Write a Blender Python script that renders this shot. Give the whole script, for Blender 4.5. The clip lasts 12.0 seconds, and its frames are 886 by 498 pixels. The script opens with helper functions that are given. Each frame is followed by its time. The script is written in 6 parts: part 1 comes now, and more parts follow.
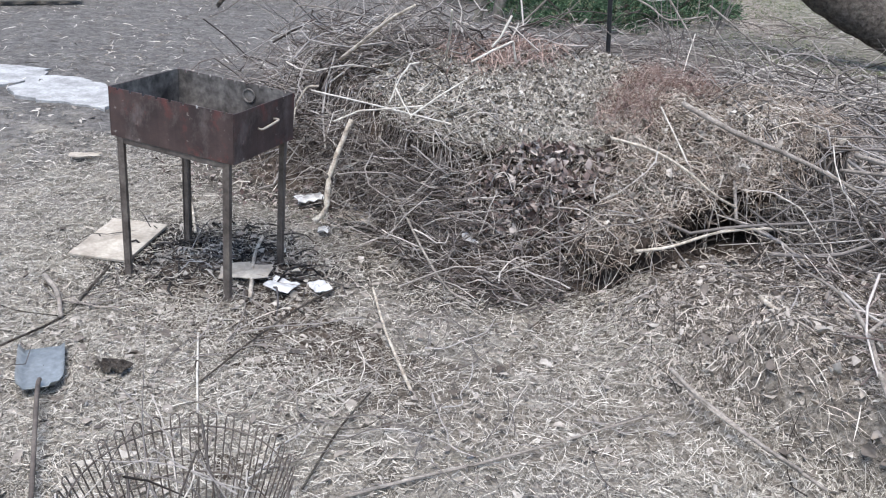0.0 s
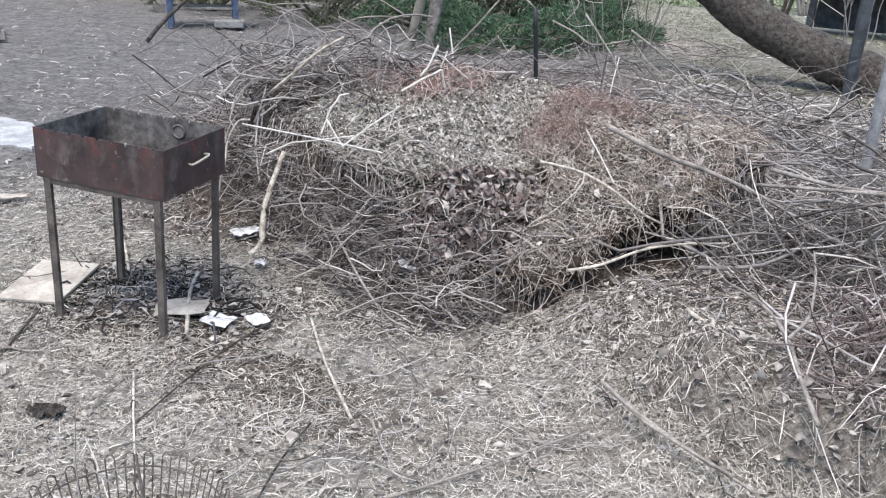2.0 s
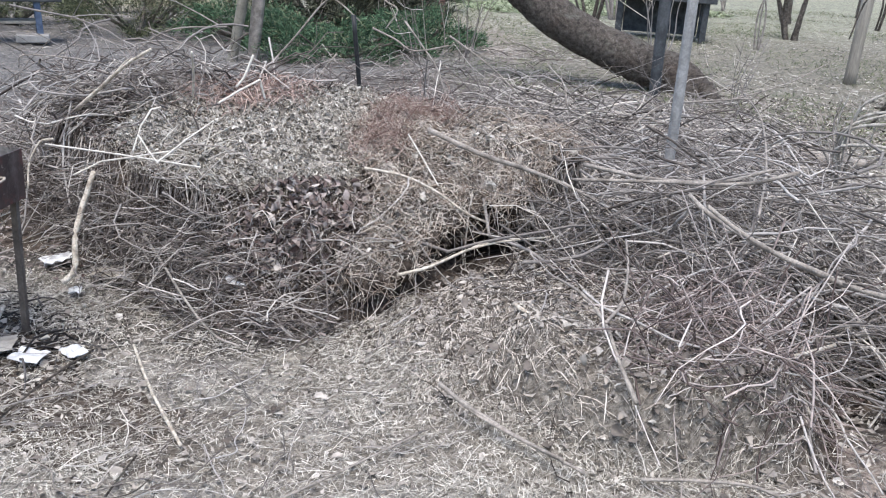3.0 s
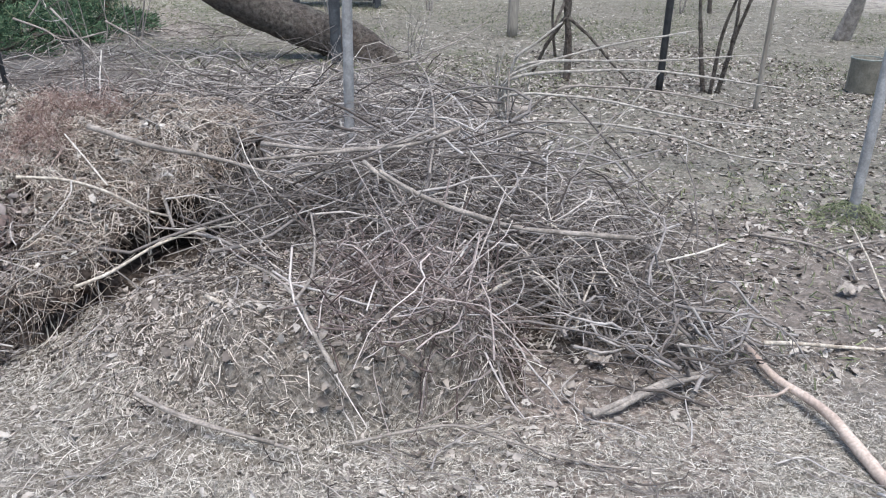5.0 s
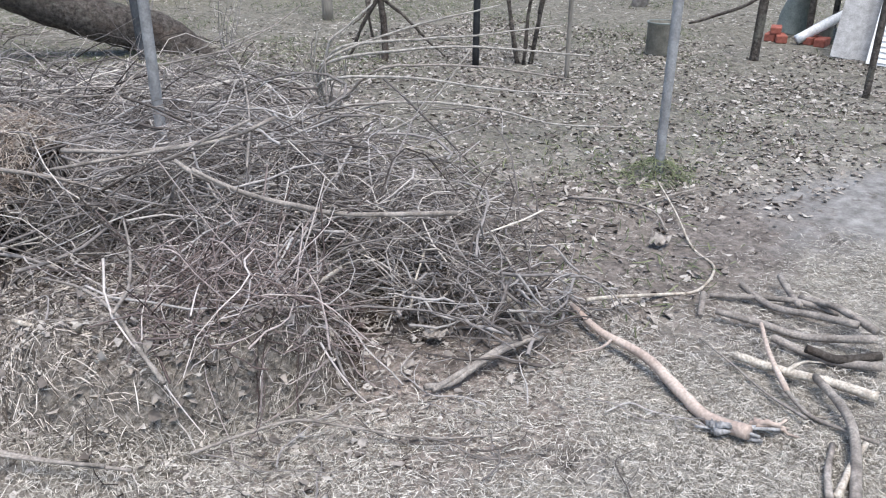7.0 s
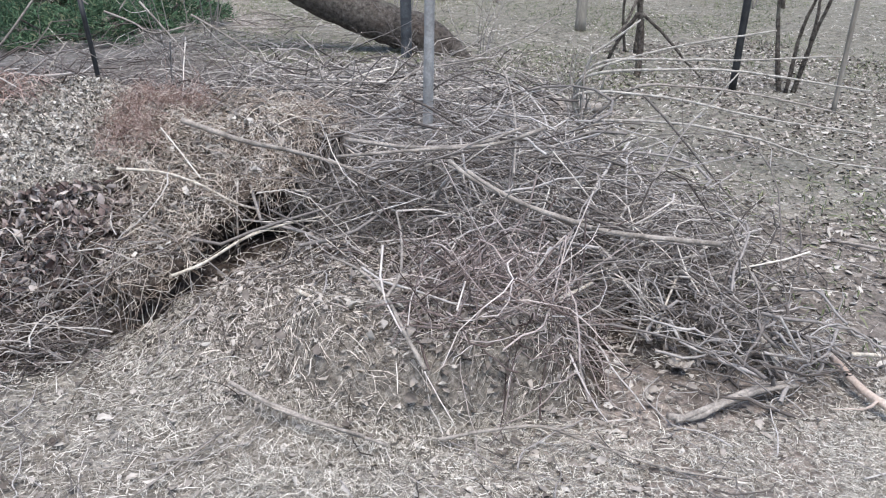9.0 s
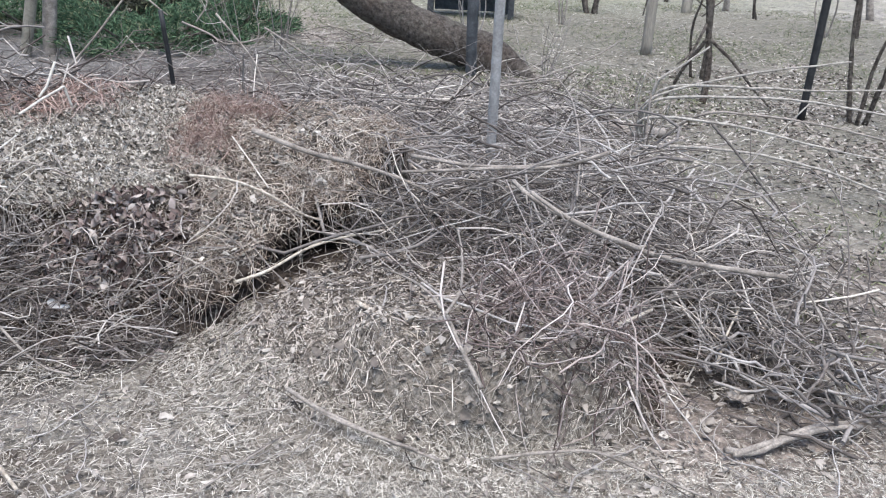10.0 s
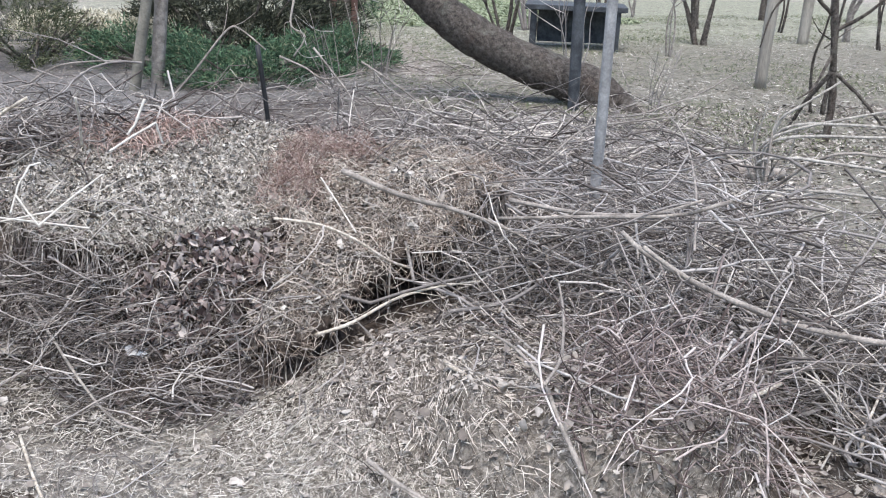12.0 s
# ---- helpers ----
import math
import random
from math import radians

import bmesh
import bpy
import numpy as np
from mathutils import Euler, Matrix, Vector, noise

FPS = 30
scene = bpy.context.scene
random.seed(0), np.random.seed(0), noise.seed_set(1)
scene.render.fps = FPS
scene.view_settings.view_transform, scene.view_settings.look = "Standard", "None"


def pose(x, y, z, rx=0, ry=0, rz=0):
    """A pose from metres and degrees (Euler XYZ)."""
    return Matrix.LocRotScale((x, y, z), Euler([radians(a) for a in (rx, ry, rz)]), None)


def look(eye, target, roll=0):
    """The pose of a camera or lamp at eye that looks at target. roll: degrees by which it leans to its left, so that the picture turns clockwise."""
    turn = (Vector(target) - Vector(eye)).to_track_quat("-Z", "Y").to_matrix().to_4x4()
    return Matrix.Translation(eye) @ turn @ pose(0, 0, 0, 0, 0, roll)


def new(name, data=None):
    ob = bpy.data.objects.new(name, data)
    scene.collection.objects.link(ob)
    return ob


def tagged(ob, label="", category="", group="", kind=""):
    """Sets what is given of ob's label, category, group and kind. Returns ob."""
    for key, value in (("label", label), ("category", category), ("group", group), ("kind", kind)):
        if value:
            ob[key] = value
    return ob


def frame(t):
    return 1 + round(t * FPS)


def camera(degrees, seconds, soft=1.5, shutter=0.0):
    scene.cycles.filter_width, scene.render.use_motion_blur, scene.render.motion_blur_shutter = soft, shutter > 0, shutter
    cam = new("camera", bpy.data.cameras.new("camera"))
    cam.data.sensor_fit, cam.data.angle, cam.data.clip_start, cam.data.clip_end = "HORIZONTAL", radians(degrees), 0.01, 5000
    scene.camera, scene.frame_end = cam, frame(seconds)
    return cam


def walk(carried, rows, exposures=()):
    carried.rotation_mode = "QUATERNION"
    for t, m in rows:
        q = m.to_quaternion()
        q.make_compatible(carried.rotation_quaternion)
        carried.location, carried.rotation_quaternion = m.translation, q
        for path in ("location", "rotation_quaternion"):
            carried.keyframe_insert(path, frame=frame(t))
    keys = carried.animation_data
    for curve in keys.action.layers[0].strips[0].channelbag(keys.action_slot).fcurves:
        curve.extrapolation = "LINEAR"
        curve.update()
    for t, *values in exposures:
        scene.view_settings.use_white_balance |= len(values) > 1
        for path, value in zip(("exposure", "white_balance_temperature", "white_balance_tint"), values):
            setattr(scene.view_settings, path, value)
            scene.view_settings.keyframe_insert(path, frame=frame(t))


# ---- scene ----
cam = camera(56.4, 12.0, soft=1.15)
PATH = [
    (0, (0.012, -0.162, 1.549), (0.02, 1.656, 0.716), 3.7),
    (0.5, (0.012, -0.164, 1.555), (0.034, 1.661, 0.737), 3.7),
    (1, (0.028, -0.163, 1.552), (0.067, 1.668, 0.747), 3.6),
    (1.5, (0.028, -0.179, 1.559), (0.092, 1.658, 0.77), 3.4),
    (2, (0.046, -0.199, 1.569), (0.185, 1.642, 0.8), 2.9),
    (2.5, (0.076, -0.209, 1.573), (0.425, 1.616, 0.832), 3.3),
    (3, (0.112, -0.202, 1.564), (0.618, 1.589, 0.832), 3.2),
    (3.5, (0.136, -0.203, 1.549), (0.816, 1.534, 0.826), 3.3),
    (3.7, (0.143, -0.213, 1.552), (0.89, 1.496, 0.831), 3.4),
    (5.3, (0.254, -0.273, 1.595), (1.422, 1.151, 0.815), 1.4),
    (5.5, (0.262, -0.284, 1.595), (1.481, 1.094, 0.81), 1.3),
    (6, (0.281, -0.299, 1.595), (1.57, 1.007, 0.8), 0.9),
    (6.5, (0.297, -0.311, 1.593), (1.64, 0.936, 0.793), 0.4),
    (6.7, (0.297, -0.31, 1.595), (1.658, 0.917, 0.793), 0.3),
    (8.3, (0.165, -0.2, 1.633), (1.392, 1.156, 0.822), 1.4),
    (8.5, (0.154, -0.207, 1.632), (1.262, 1.25, 0.826), 1.1),
    (9, (0.124, -0.208, 1.635), (1.105, 1.344, 0.841), 1.8),
    (9.5, (0.104, -0.219, 1.645), (1.018, 1.382, 0.869), 2.5),
    (10, (0.089, -0.206, 1.645), (0.966, 1.422, 0.884), 3.0),
    (10.5, (0.087, -0.188, 1.64), (0.909, 1.472, 0.887), 3.1),
    (11, (0.13, -0.128, 1.647), (0.882, 1.577, 0.921), 2.4),
    (11.5, (0.17, -0.031, 1.644), (0.877, 1.703, 0.943), 2.0),
    (12, (0.209, 0.061, 1.624), (0.884, 1.807, 0.92), 1.9),
]
walk(cam, [(t, look(eye, target, roll)) for t, eye, target, roll in PATH],
     exposures=[(0.0, 1.22), (2.5, 1.33), (3.7, 1.28), (5.5, 1.18), (6.7, 1.18), (8.5, 1.24), (10.5, 1.32), (12.0, 1.38)])

# ---------------------------------------------------------------- light
world = bpy.data.worlds.new("overcast_sky")
scene.world = world
world.use_nodes = True
wn = world.node_tree.nodes
sky = wn.new("ShaderNodeTexSky")
sky.sky_type, sky.sun_disc = "NISHITA", False
sky.sun_elevation, sky.sun_rotation = radians(72), radians(205)
sky.air_density, sky.dust_density, sky.ozone_density = 1.0, 1.5, 1.5
wn["Background"].inputs["Strength"].default_value = 0.135
world.node_tree.links.new(sky.outputs["Color"], wn["Background"].inputs["Color"])

sun = new("sun", bpy.data.lights.new("sun", "SUN"))
sun.data.energy, sun.data.angle, sun.data.color = 1.9, radians(40), (1.0, 0.975, 0.95)
sun.matrix_world = look((-0.8, -1.7, 6.0), (0.0, 0.0, 0.0))

# ---------------------------------------------------------------- helpers
rng = np.random.default_rng(7)


def vnoise(x, y, scale, seed=0):
    """Smooth noise of about -1 to 1 over the plan, features about scale metres across."""
    x, y = np.asarray(x, float) / scale + 37.7 * seed, np.asarray(y, float) / scale - 19.3 * seed
    i, j = np.floor(x), np.floor(y)
    u, v = x - i, y - j
    u, v = u * u * (3 - 2 * u), v * v * (3 - 2 * v)

    def corner(a, b):
        s = np.sin(a * 127.1 + b * 311.7) * 43758.5453
        return s - np.floor(s)
    low = corner(i, j) * (1 - u) + corner(i + 1, j) * u
    high = corner(i, j + 1) * (1 - u) + corner(i + 1, j + 1) * u
    return 2 * (low * (1 - v) + high * v) - 1


def lump(x, y, cx, cy, rx, ry, turn, height, edge, tilt_u=0.0, tilt_v=0.0):
    """A flat-topped mound, its top tilted if asked: height in the middle, nothing past its outline."""
    c, s = math.cos(radians(turn)), math.sin(radians(turn))
    u, v = ((x - cx) * c + (y - cy) * s) / rx, ((y - cy) * c - (x - cx) * s) / ry
    d = np.sqrt(u * u + v * v)
    k = np.clip((1 - d) / edge, 0, 1)
    return height * (1 + tilt_u * u + tilt_v * v) * k * k * (3 - 2 * k)


def ground_height(x, y):
    far = np.clip((np.hypot(x, y - 2) - 3) / 6, 0, 1)
    return 0.012 * vnoise(x, y, 0.9, 1) + 0.006 * vnoise(x, y, 0.25, 2) + 0.05 * far * vnoise(x, y, 4.0, 3) - 0.008 - 0.025 * lump(x, y, -0.88, 2.80, 0.6, 0.5, 0, 1, 0.8)


def crest_line(x):
    """How far back the trodden top begins."""
    return np.interp(x, (-1.1, -0.78, -0.48, -0.1, 0.2, 0.5, 0.9), (4.95, 4.50, 3.92, 3.54, 3.32, 3.25, 3.30))


def broken_face(x, y):
    """The dug side of the heap: a steep slope of leaves from its foot up to the trodden top."""
    foot = np.interp(x, (-1.1, -0.78, -0.48, -0.23, 0.03, 0.26, 0.5, 0.9), (4.65, 4.22, 3.60, 3.24, 3.00, 2.88, 2.90, 2.95)) + 0.05 * vnoise(x, y, 0.18, 61)
    crest = crest_line(x) + 0.04 * vnoise(x, y, 0.14, 62)
    k = np.clip((y - foot) / (crest - foot), 0, 1)
    k = k + 0.07 * np.sin(9.0 * k + 4 * vnoise(x, y, 0.3, 63)) * k * (1 - k) * 4
    top = 0.43 + 0.15 * np.clip(y - 3.25, 0, 1.2)
    side = np.clip((x + 1.15) / 0.5, 0, 1) * np.clip((1.25 - x) / 0.3, 0, 1) * np.clip((5.2 - y) / 0.7, 0, 1)
    return np.clip(top * k * side, 0, None)


def heap_body(x, y):
    """The compost heap's mass without the mats on top."""
    wx, wy = x + 0.10 * vnoise(x, y, 0.45, 4), y + 0.10 * vnoise(x, y, 0.45, 5)
    parts = [lump(wx, wy, *m) for m in MOUNDS] + [broken_face(x, y)]
    h = sum(p ** 6 for p in parts) ** (1 / 6)
    rough = np.clip(h / 0.2, 0, 1)
    return h + rough * (0.035 * vnoise(x, y, 0.22, 6) + 0.018 * vnoise(x, y, 0.08, 7) - 0.01)


MOUNDS = [
    (0.42, 4.03, 0.78, 0.71, 0, 0.44, 0.22, 0.0, 0.2),       # trodden leaves and grass, the middle
    (1.16, 3.78, 0.56, 0.34, 34, 0.52, 0.25, 0.1, 0.15),     # hay with the reddish tuft
    (0.86, 3.30, 0.42, 0.16, 50, 0.30, 0.5, 0.3, 0.0),       # below its tongue
    (1.42, 2.60, 1.15, 1.20, -8, 0.25, 0.95),                # slipped hay in front
    (1.52, 2.06, 0.68, 0.50, -14, 0.27, 0.38),               # its steep near end
    (-0.35, 4.65, 0.95, 0.95, 0, 0.40, 0.7),                 # under the old brush
    (2.35, 2.85, 1.15, 1.05, 0, 0.16, 0.9),                  # under the new brush
]


def ring(x, y, cx, cy, rx, ry, turn):
    """Distance from an ellipse's middle, 1 on its outline."""
    c, s = math.cos(radians(turn)), math.sin(radians(turn))
    return np.hypot(((x - cx) * c + (y - cy) * s) / rx, ((y - cy) * c - (x - cx) * s) / ry)


def leaf_mat(x, y):
    """The flat leaf and grass mat: how near its outline, and its top."""
    d = ring(x, y, 0.42, 3.95, 0.84, 0.66, 0) + 0.07 * vnoise(x, y, 0.2, 71) + 0.04 * vnoise(x, y, 0.07, 72)
    return d, 0.46 + 0.17 * (y - 3.25) + 0.018 * vnoise(x, y, 0.2, 73) + 0.01 * vnoise(x, y, 0.06, 74) - 0.03 * np.clip((d - 0.82) / 0.18, 0, 1) ** 1.5


def hay_mat(x, y):
    """The hay mat and the tongue that hangs from it: how near its outline (1 on it), and its top."""
    low_edge = ((x - 0.44) * 0.48 - (y - 2.70) * 0.877)
    left_edge = np.interp(y, (2.6, 2.75, 3.0, 3.2, 3.6, 4.2), (0.50, 0.44, 0.60, 0.72, 0.74, 0.95)) - x
    back = (ring(x, y, 1.10, 3.40, 0.76, 0.74, 0) - 1) * 0.6
    d = 1 + (np.maximum(np.maximum(low_edge, left_edge), back) + 0.05 * vnoise(x, y, 0.22, 75) + 0.025 * vnoise(x, y, 0.07, 76)) / 0.42
    z = np.interp(y, (2.65, 2.85, 3.0, 3.12, 3.3, 3.5, 4.2), (0.10, 0.25, 0.35, 0.43, 0.52, 0.585, 0.655)) + 0.035 * vnoise(x, y, 0.2, 77) + 0.022 * vnoise(x, y, 0.08, 78)
    return d, z - 0.05 * np.clip((d - 0.82) / 0.18, 0, 1) ** 1.5


def heap_height(x, y):
    """The compost heap's height over the yard, mats and all."""
    h = heap_body(x, y)
    for m in (leaf_mat, hay_mat):
        d, z = m(x, y)
        h = np.where(d < 1, np.maximum(h, z), h)
    return h


def top_height(x, y):
    return np.maximum(ground_height(x, y), heap_height(x, y))


def mesh_of(name, verts, faces):
    """A mesh from arrays: verts (n, 3), faces (m, 3 or 4)."""
    me = bpy.data.meshes.new(name)
    verts, faces = np.asarray(verts, np.float32), np.asarray(faces, np.int32)
    m, k = faces.shape
    me.vertices.add(len(verts))
    me.vertices.foreach_set("co", verts.ravel())
    me.loops.add(m * k)
    me.loops.foreach_set("vertex_index", faces.ravel())
    me.polygons.add(m)
    me.polygons.foreach_set("loop_start", np.arange(0, m * k, k, dtype=np.int32))
    me.polygons.foreach_set("use_smooth", np.ones(m, bool))
    me.update(calc_edges=True)
    return me


def put(name, me, material, parent=None, label="", category="", group="", kind=""):
    ob = new(name, me)
    me.materials.append(material)
    ob.parent = parent
    return tagged(ob, label, category, group, kind)


def part(name, bm, material, parent=None, label="", smooth=False):
    me = bpy.data.meshes.new(name)
    bm.normal_update()
    bm.to_mesh(me)
    bm.free()
    for p in me.polygons:
        p.use_smooth = smooth
    return put(name, me, material, parent, label)


def thing(name, m, label, category, group="", kind=""):
    ob = new(name)
    ob.matrix_world = m
    ob.empty_display_size = 0.1
    return tagged(ob, label, category, group, kind)


def box(bm, x0, x1, y0, y1, z0, z1, bevel=0.0):
    made = bmesh.ops.create_cube(bm, size=1.0)["verts"]
    for v in made:
        v.co = Vector((x0 + (v.co.x + 0.5) * (x1 - x0), y0 + (v.co.y + 0.5) * (y1 - y0), z0 + (v.co.z + 0.5) * (z1 - z0)))
    if bevel:
        edges = list({e for v in made for e in v.link_edges})
        bmesh.ops.bevel(bm, geom=edges, offset=bevel, segments=2, affect="EDGES", profile=0.5)
    return bm


def spline(points, steps):
    """Catmull-Rom through the points, steps per stretch."""
    p = np.array(points, float)
    p = np.vstack([2 * p[0] - p[1], p, 2 * p[-1] - p[-2]])
    out = []
    for i in range(1, len(p) - 2):
        for k in range(steps):
            u = k / steps
            out.append(0.5 * (2 * p[i] + (p[i + 1] - p[i - 1]) * u + (2 * p[i - 1] - 5 * p[i] + 4 * p[i + 1] - p[i + 2]) * u * u
                              + (3 * p[i] - p[i - 1] - 3 * p[i + 1] + p[i + 2]) * u ** 3))
    out.append(p[-2])
    return np.array(out)


def tubes(lines, radii, sides):
    """Round stalks along lines (n, s, 3) with radii (n, s): verts and quads, ends closed to a point."""
    lines, radii = np.asarray(lines, float), np.asarray(radii, float)
    n, s, _ = lines.shape
    d = np.gradient(lines, axis=1)
    d /= np.linalg.norm(d, axis=2, keepdims=True) + 1e-9
    up = np.zeros_like(d)
    up[..., 2] = 1
    flat = np.abs(d[..., 2]) > 0.9
    up[flat] = (1, 0, 0)
    a = np.cross(d, up)
    a /= np.linalg.norm(a, axis=2, keepdims=True) + 1e-9
    b = np.cross(d, a)
    ang = np.arange(sides) * 2 * np.pi / sides
    ring = (a[:, :, None] * np.cos(ang)[None, None, :, None] + b[:, :, None] * np.sin(ang)[None, None, :, None]) * radii[:, :, None, None] + lines[:, :, None]
    verts = ring.reshape(-1, 3)
    i = np.arange(n)[:, None, None] * s * sides
    j = np.arange(s - 1)[None, :, None] * sides
    k = np.arange(sides)[None, None, :]
    k2 = (k + 1) % sides
    quads = np.stack([i + j + k, i + j + k2, i + j + sides + k2, i + j + sides + k], -1).reshape(-1, 4)
    return verts, quads


def stalk_mesh(name, points, r0, r1, sides=7, steps=6, knots=0.12, seed=0, caps=True):
    """One stem or pole through the points, tapering, with a slightly knotty skin."""
    line = spline(points, steps)
    s = len(line)
    r = np.random.default_rng(seed)
    rad = np.linspace(r0, r1, s) * (1 + knots * r.uniform(-1, 1, s))
    line[1:-1] += r.normal(0, 1, (s - 2, 3)) * min(r0, 0.012) * 1.4 * knots
    if caps:
        line = np.vstack([line[:1], line, line[-1:]])
        rad = np.concatenate([[r0 * 0.02], rad, [r1 * 0.02]])
        line[0] += (line[1] - line[2]) * 0.01
        line[-1] += (line[-2] - line[-3]) * 0.01
    return tubes(line[None], rad[None], sides)


def joined(pieces):
    verts, faces, at = [], [], 0
    for v, f in pieces:
        verts.append(v)
        faces.append(np.asarray(f) + at)
        at += len(v)
    return np.vstack(verts), np.vstack(faces)


# ---------------------------------------------------------------- materials
def material(name, rough=0.8, metal=0.0, spec=0.3):
    m = bpy.data.materials.new(name)
    m.use_nodes = True
    n = m.node_tree.nodes
    b = n["Principled BSDF"]
    b.inputs["Roughness"].default_value, b.inputs["Metallic"].default_value = rough, metal
    b.inputs["Specular IOR Level"].default_value = spec
    return m, n, m.node_tree.links, b


def ramp(n, links, source, stops):
    r = n.new("ShaderNodeValToRGB")
    while len(r.color_ramp.elements) < len(stops):
        r.color_ramp.elements.new(0.5)
    for e, (at, col) in zip(r.color_ramp.elements, stops):
        e.position, e.color = at, (*col, 1)
    links.new(source, r.inputs["Fac"])
    return r.outputs["Color"]


def noise_tex(n, links, scale, detail=4, stretch=None, rough=0.6):
    t = n.new("ShaderNodeTexNoise")
    t.inputs["Scale"].default_value, t.inputs["Detail"].default_value, t.inputs["Roughness"].default_value = scale, detail, rough
    co = n.new("ShaderNodeTexCoord")
    if stretch:
        mp = n.new("ShaderNodeMapping")
        mp.inputs["Scale"].default_value = stretch
        links.new(co.outputs["Object"], mp.inputs["Vector"])
        links.new(mp.outputs["Vector"], t.inputs["Vector"])
    else:
        links.new(co.outputs["Object"], t.inputs["Vector"])
    return t.outputs["Fac"]


def mix(n, links, fac, a, b, how="MIX"):
    x = n.new("ShaderNodeMix")
    x.data_type, x.blend_type = "RGBA", how
    for sock, val in ((x.inputs["Factor"], fac), (x.inputs["A"], a), (x.inputs["B"], b)):
        if hasattr(val, "is_linked"):
            links.new(val, sock)
        elif isinstance(val, tuple):
            sock.default_value = (*val, 1)
        else:
            sock.default_value = val
    return x.outputs["Result"]


def bump(n, links, bsdf, source, strength, distance):
    b = n.new("ShaderNodeBump")
    b.inputs["Strength"].default_value, b.inputs["Distance"].default_value = strength, distance
    links.new(source, b.inputs["Height"])
    links.new(b.outputs["Normal"], bsdf.inputs["Normal"])


def strands(name, stops, rough=0.85, grain=0.35, scale=60):
    """Straw, twigs and leaves: each piece takes a tone of its own, with a mottled skin."""
    m, n, l, b = material(name, rough, spec=0.2)
    g = n.new("ShaderNodeNewGeometry")
    tone = ramp(n, l, g.outputs["Random Per Island"], stops)
    spots = ramp(n, l, noise_tex(n, l, scale, 3), [(0.3, (1 - grain,) * 3), (0.7, (1 + grain * 0.4,) * 3)])
    l.new(mix(n, l, 1.0, tone, spots, "MULTIPLY"), b.inputs["Base Color"])
    bump(n, l, b, noise_tex(n, l, scale * 3, 2), 0.25, 0.002)
    return m


def toned(name, stops, rough=0.85, grain=0.35, scale=60):
    """Like strands, for pieces that are objects of their own."""
    m, n, l, b = material(name, rough, spec=0.2)
    g = n.new("ShaderNodeObjectInfo")
    tone = ramp(n, l, g.outputs["Random"], stops)
    spots = ramp(n, l, noise_tex(n, l, scale, 3), [(0.3, (1 - grain,) * 3), (0.7, (1 + grain * 0.4,) * 3)])
    l.new(mix(n, l, 1.0, tone, spots, "MULTIPLY"), b.inputs["Base Color"])
    bump(n, l, b, noise_tex(n, l, scale * 3, 2), 0.25, 0.002)
    return m


def plain(name, low, high, rough=0.8, metal=0.0, scale=14, fine=120, relief=0.3, spec=0.3, stretch=None, grit=0.75):
    """A worn surface: two tones in patches, fine grain and relief."""
    m, n, l, b = material(name, rough, metal, spec)
    patches = ramp(n, l, noise_tex(n, l, scale, 5, stretch), [(0.35, low), (0.65, high)])
    grain = ramp(n, l, noise_tex(n, l, fine, 3, stretch), [(0.3, (grit,) * 3), (0.7, (1.1 + (0.75 - grit) * 0.5,) * 3)])
    l.new(mix(n, l, 1.0, patches, grain, "MULTIPLY"), b.inputs["Base Color"])
    bump(n, l, b, noise_tex(n, l, fine, 4, stretch), relief, 0.004)
    return m


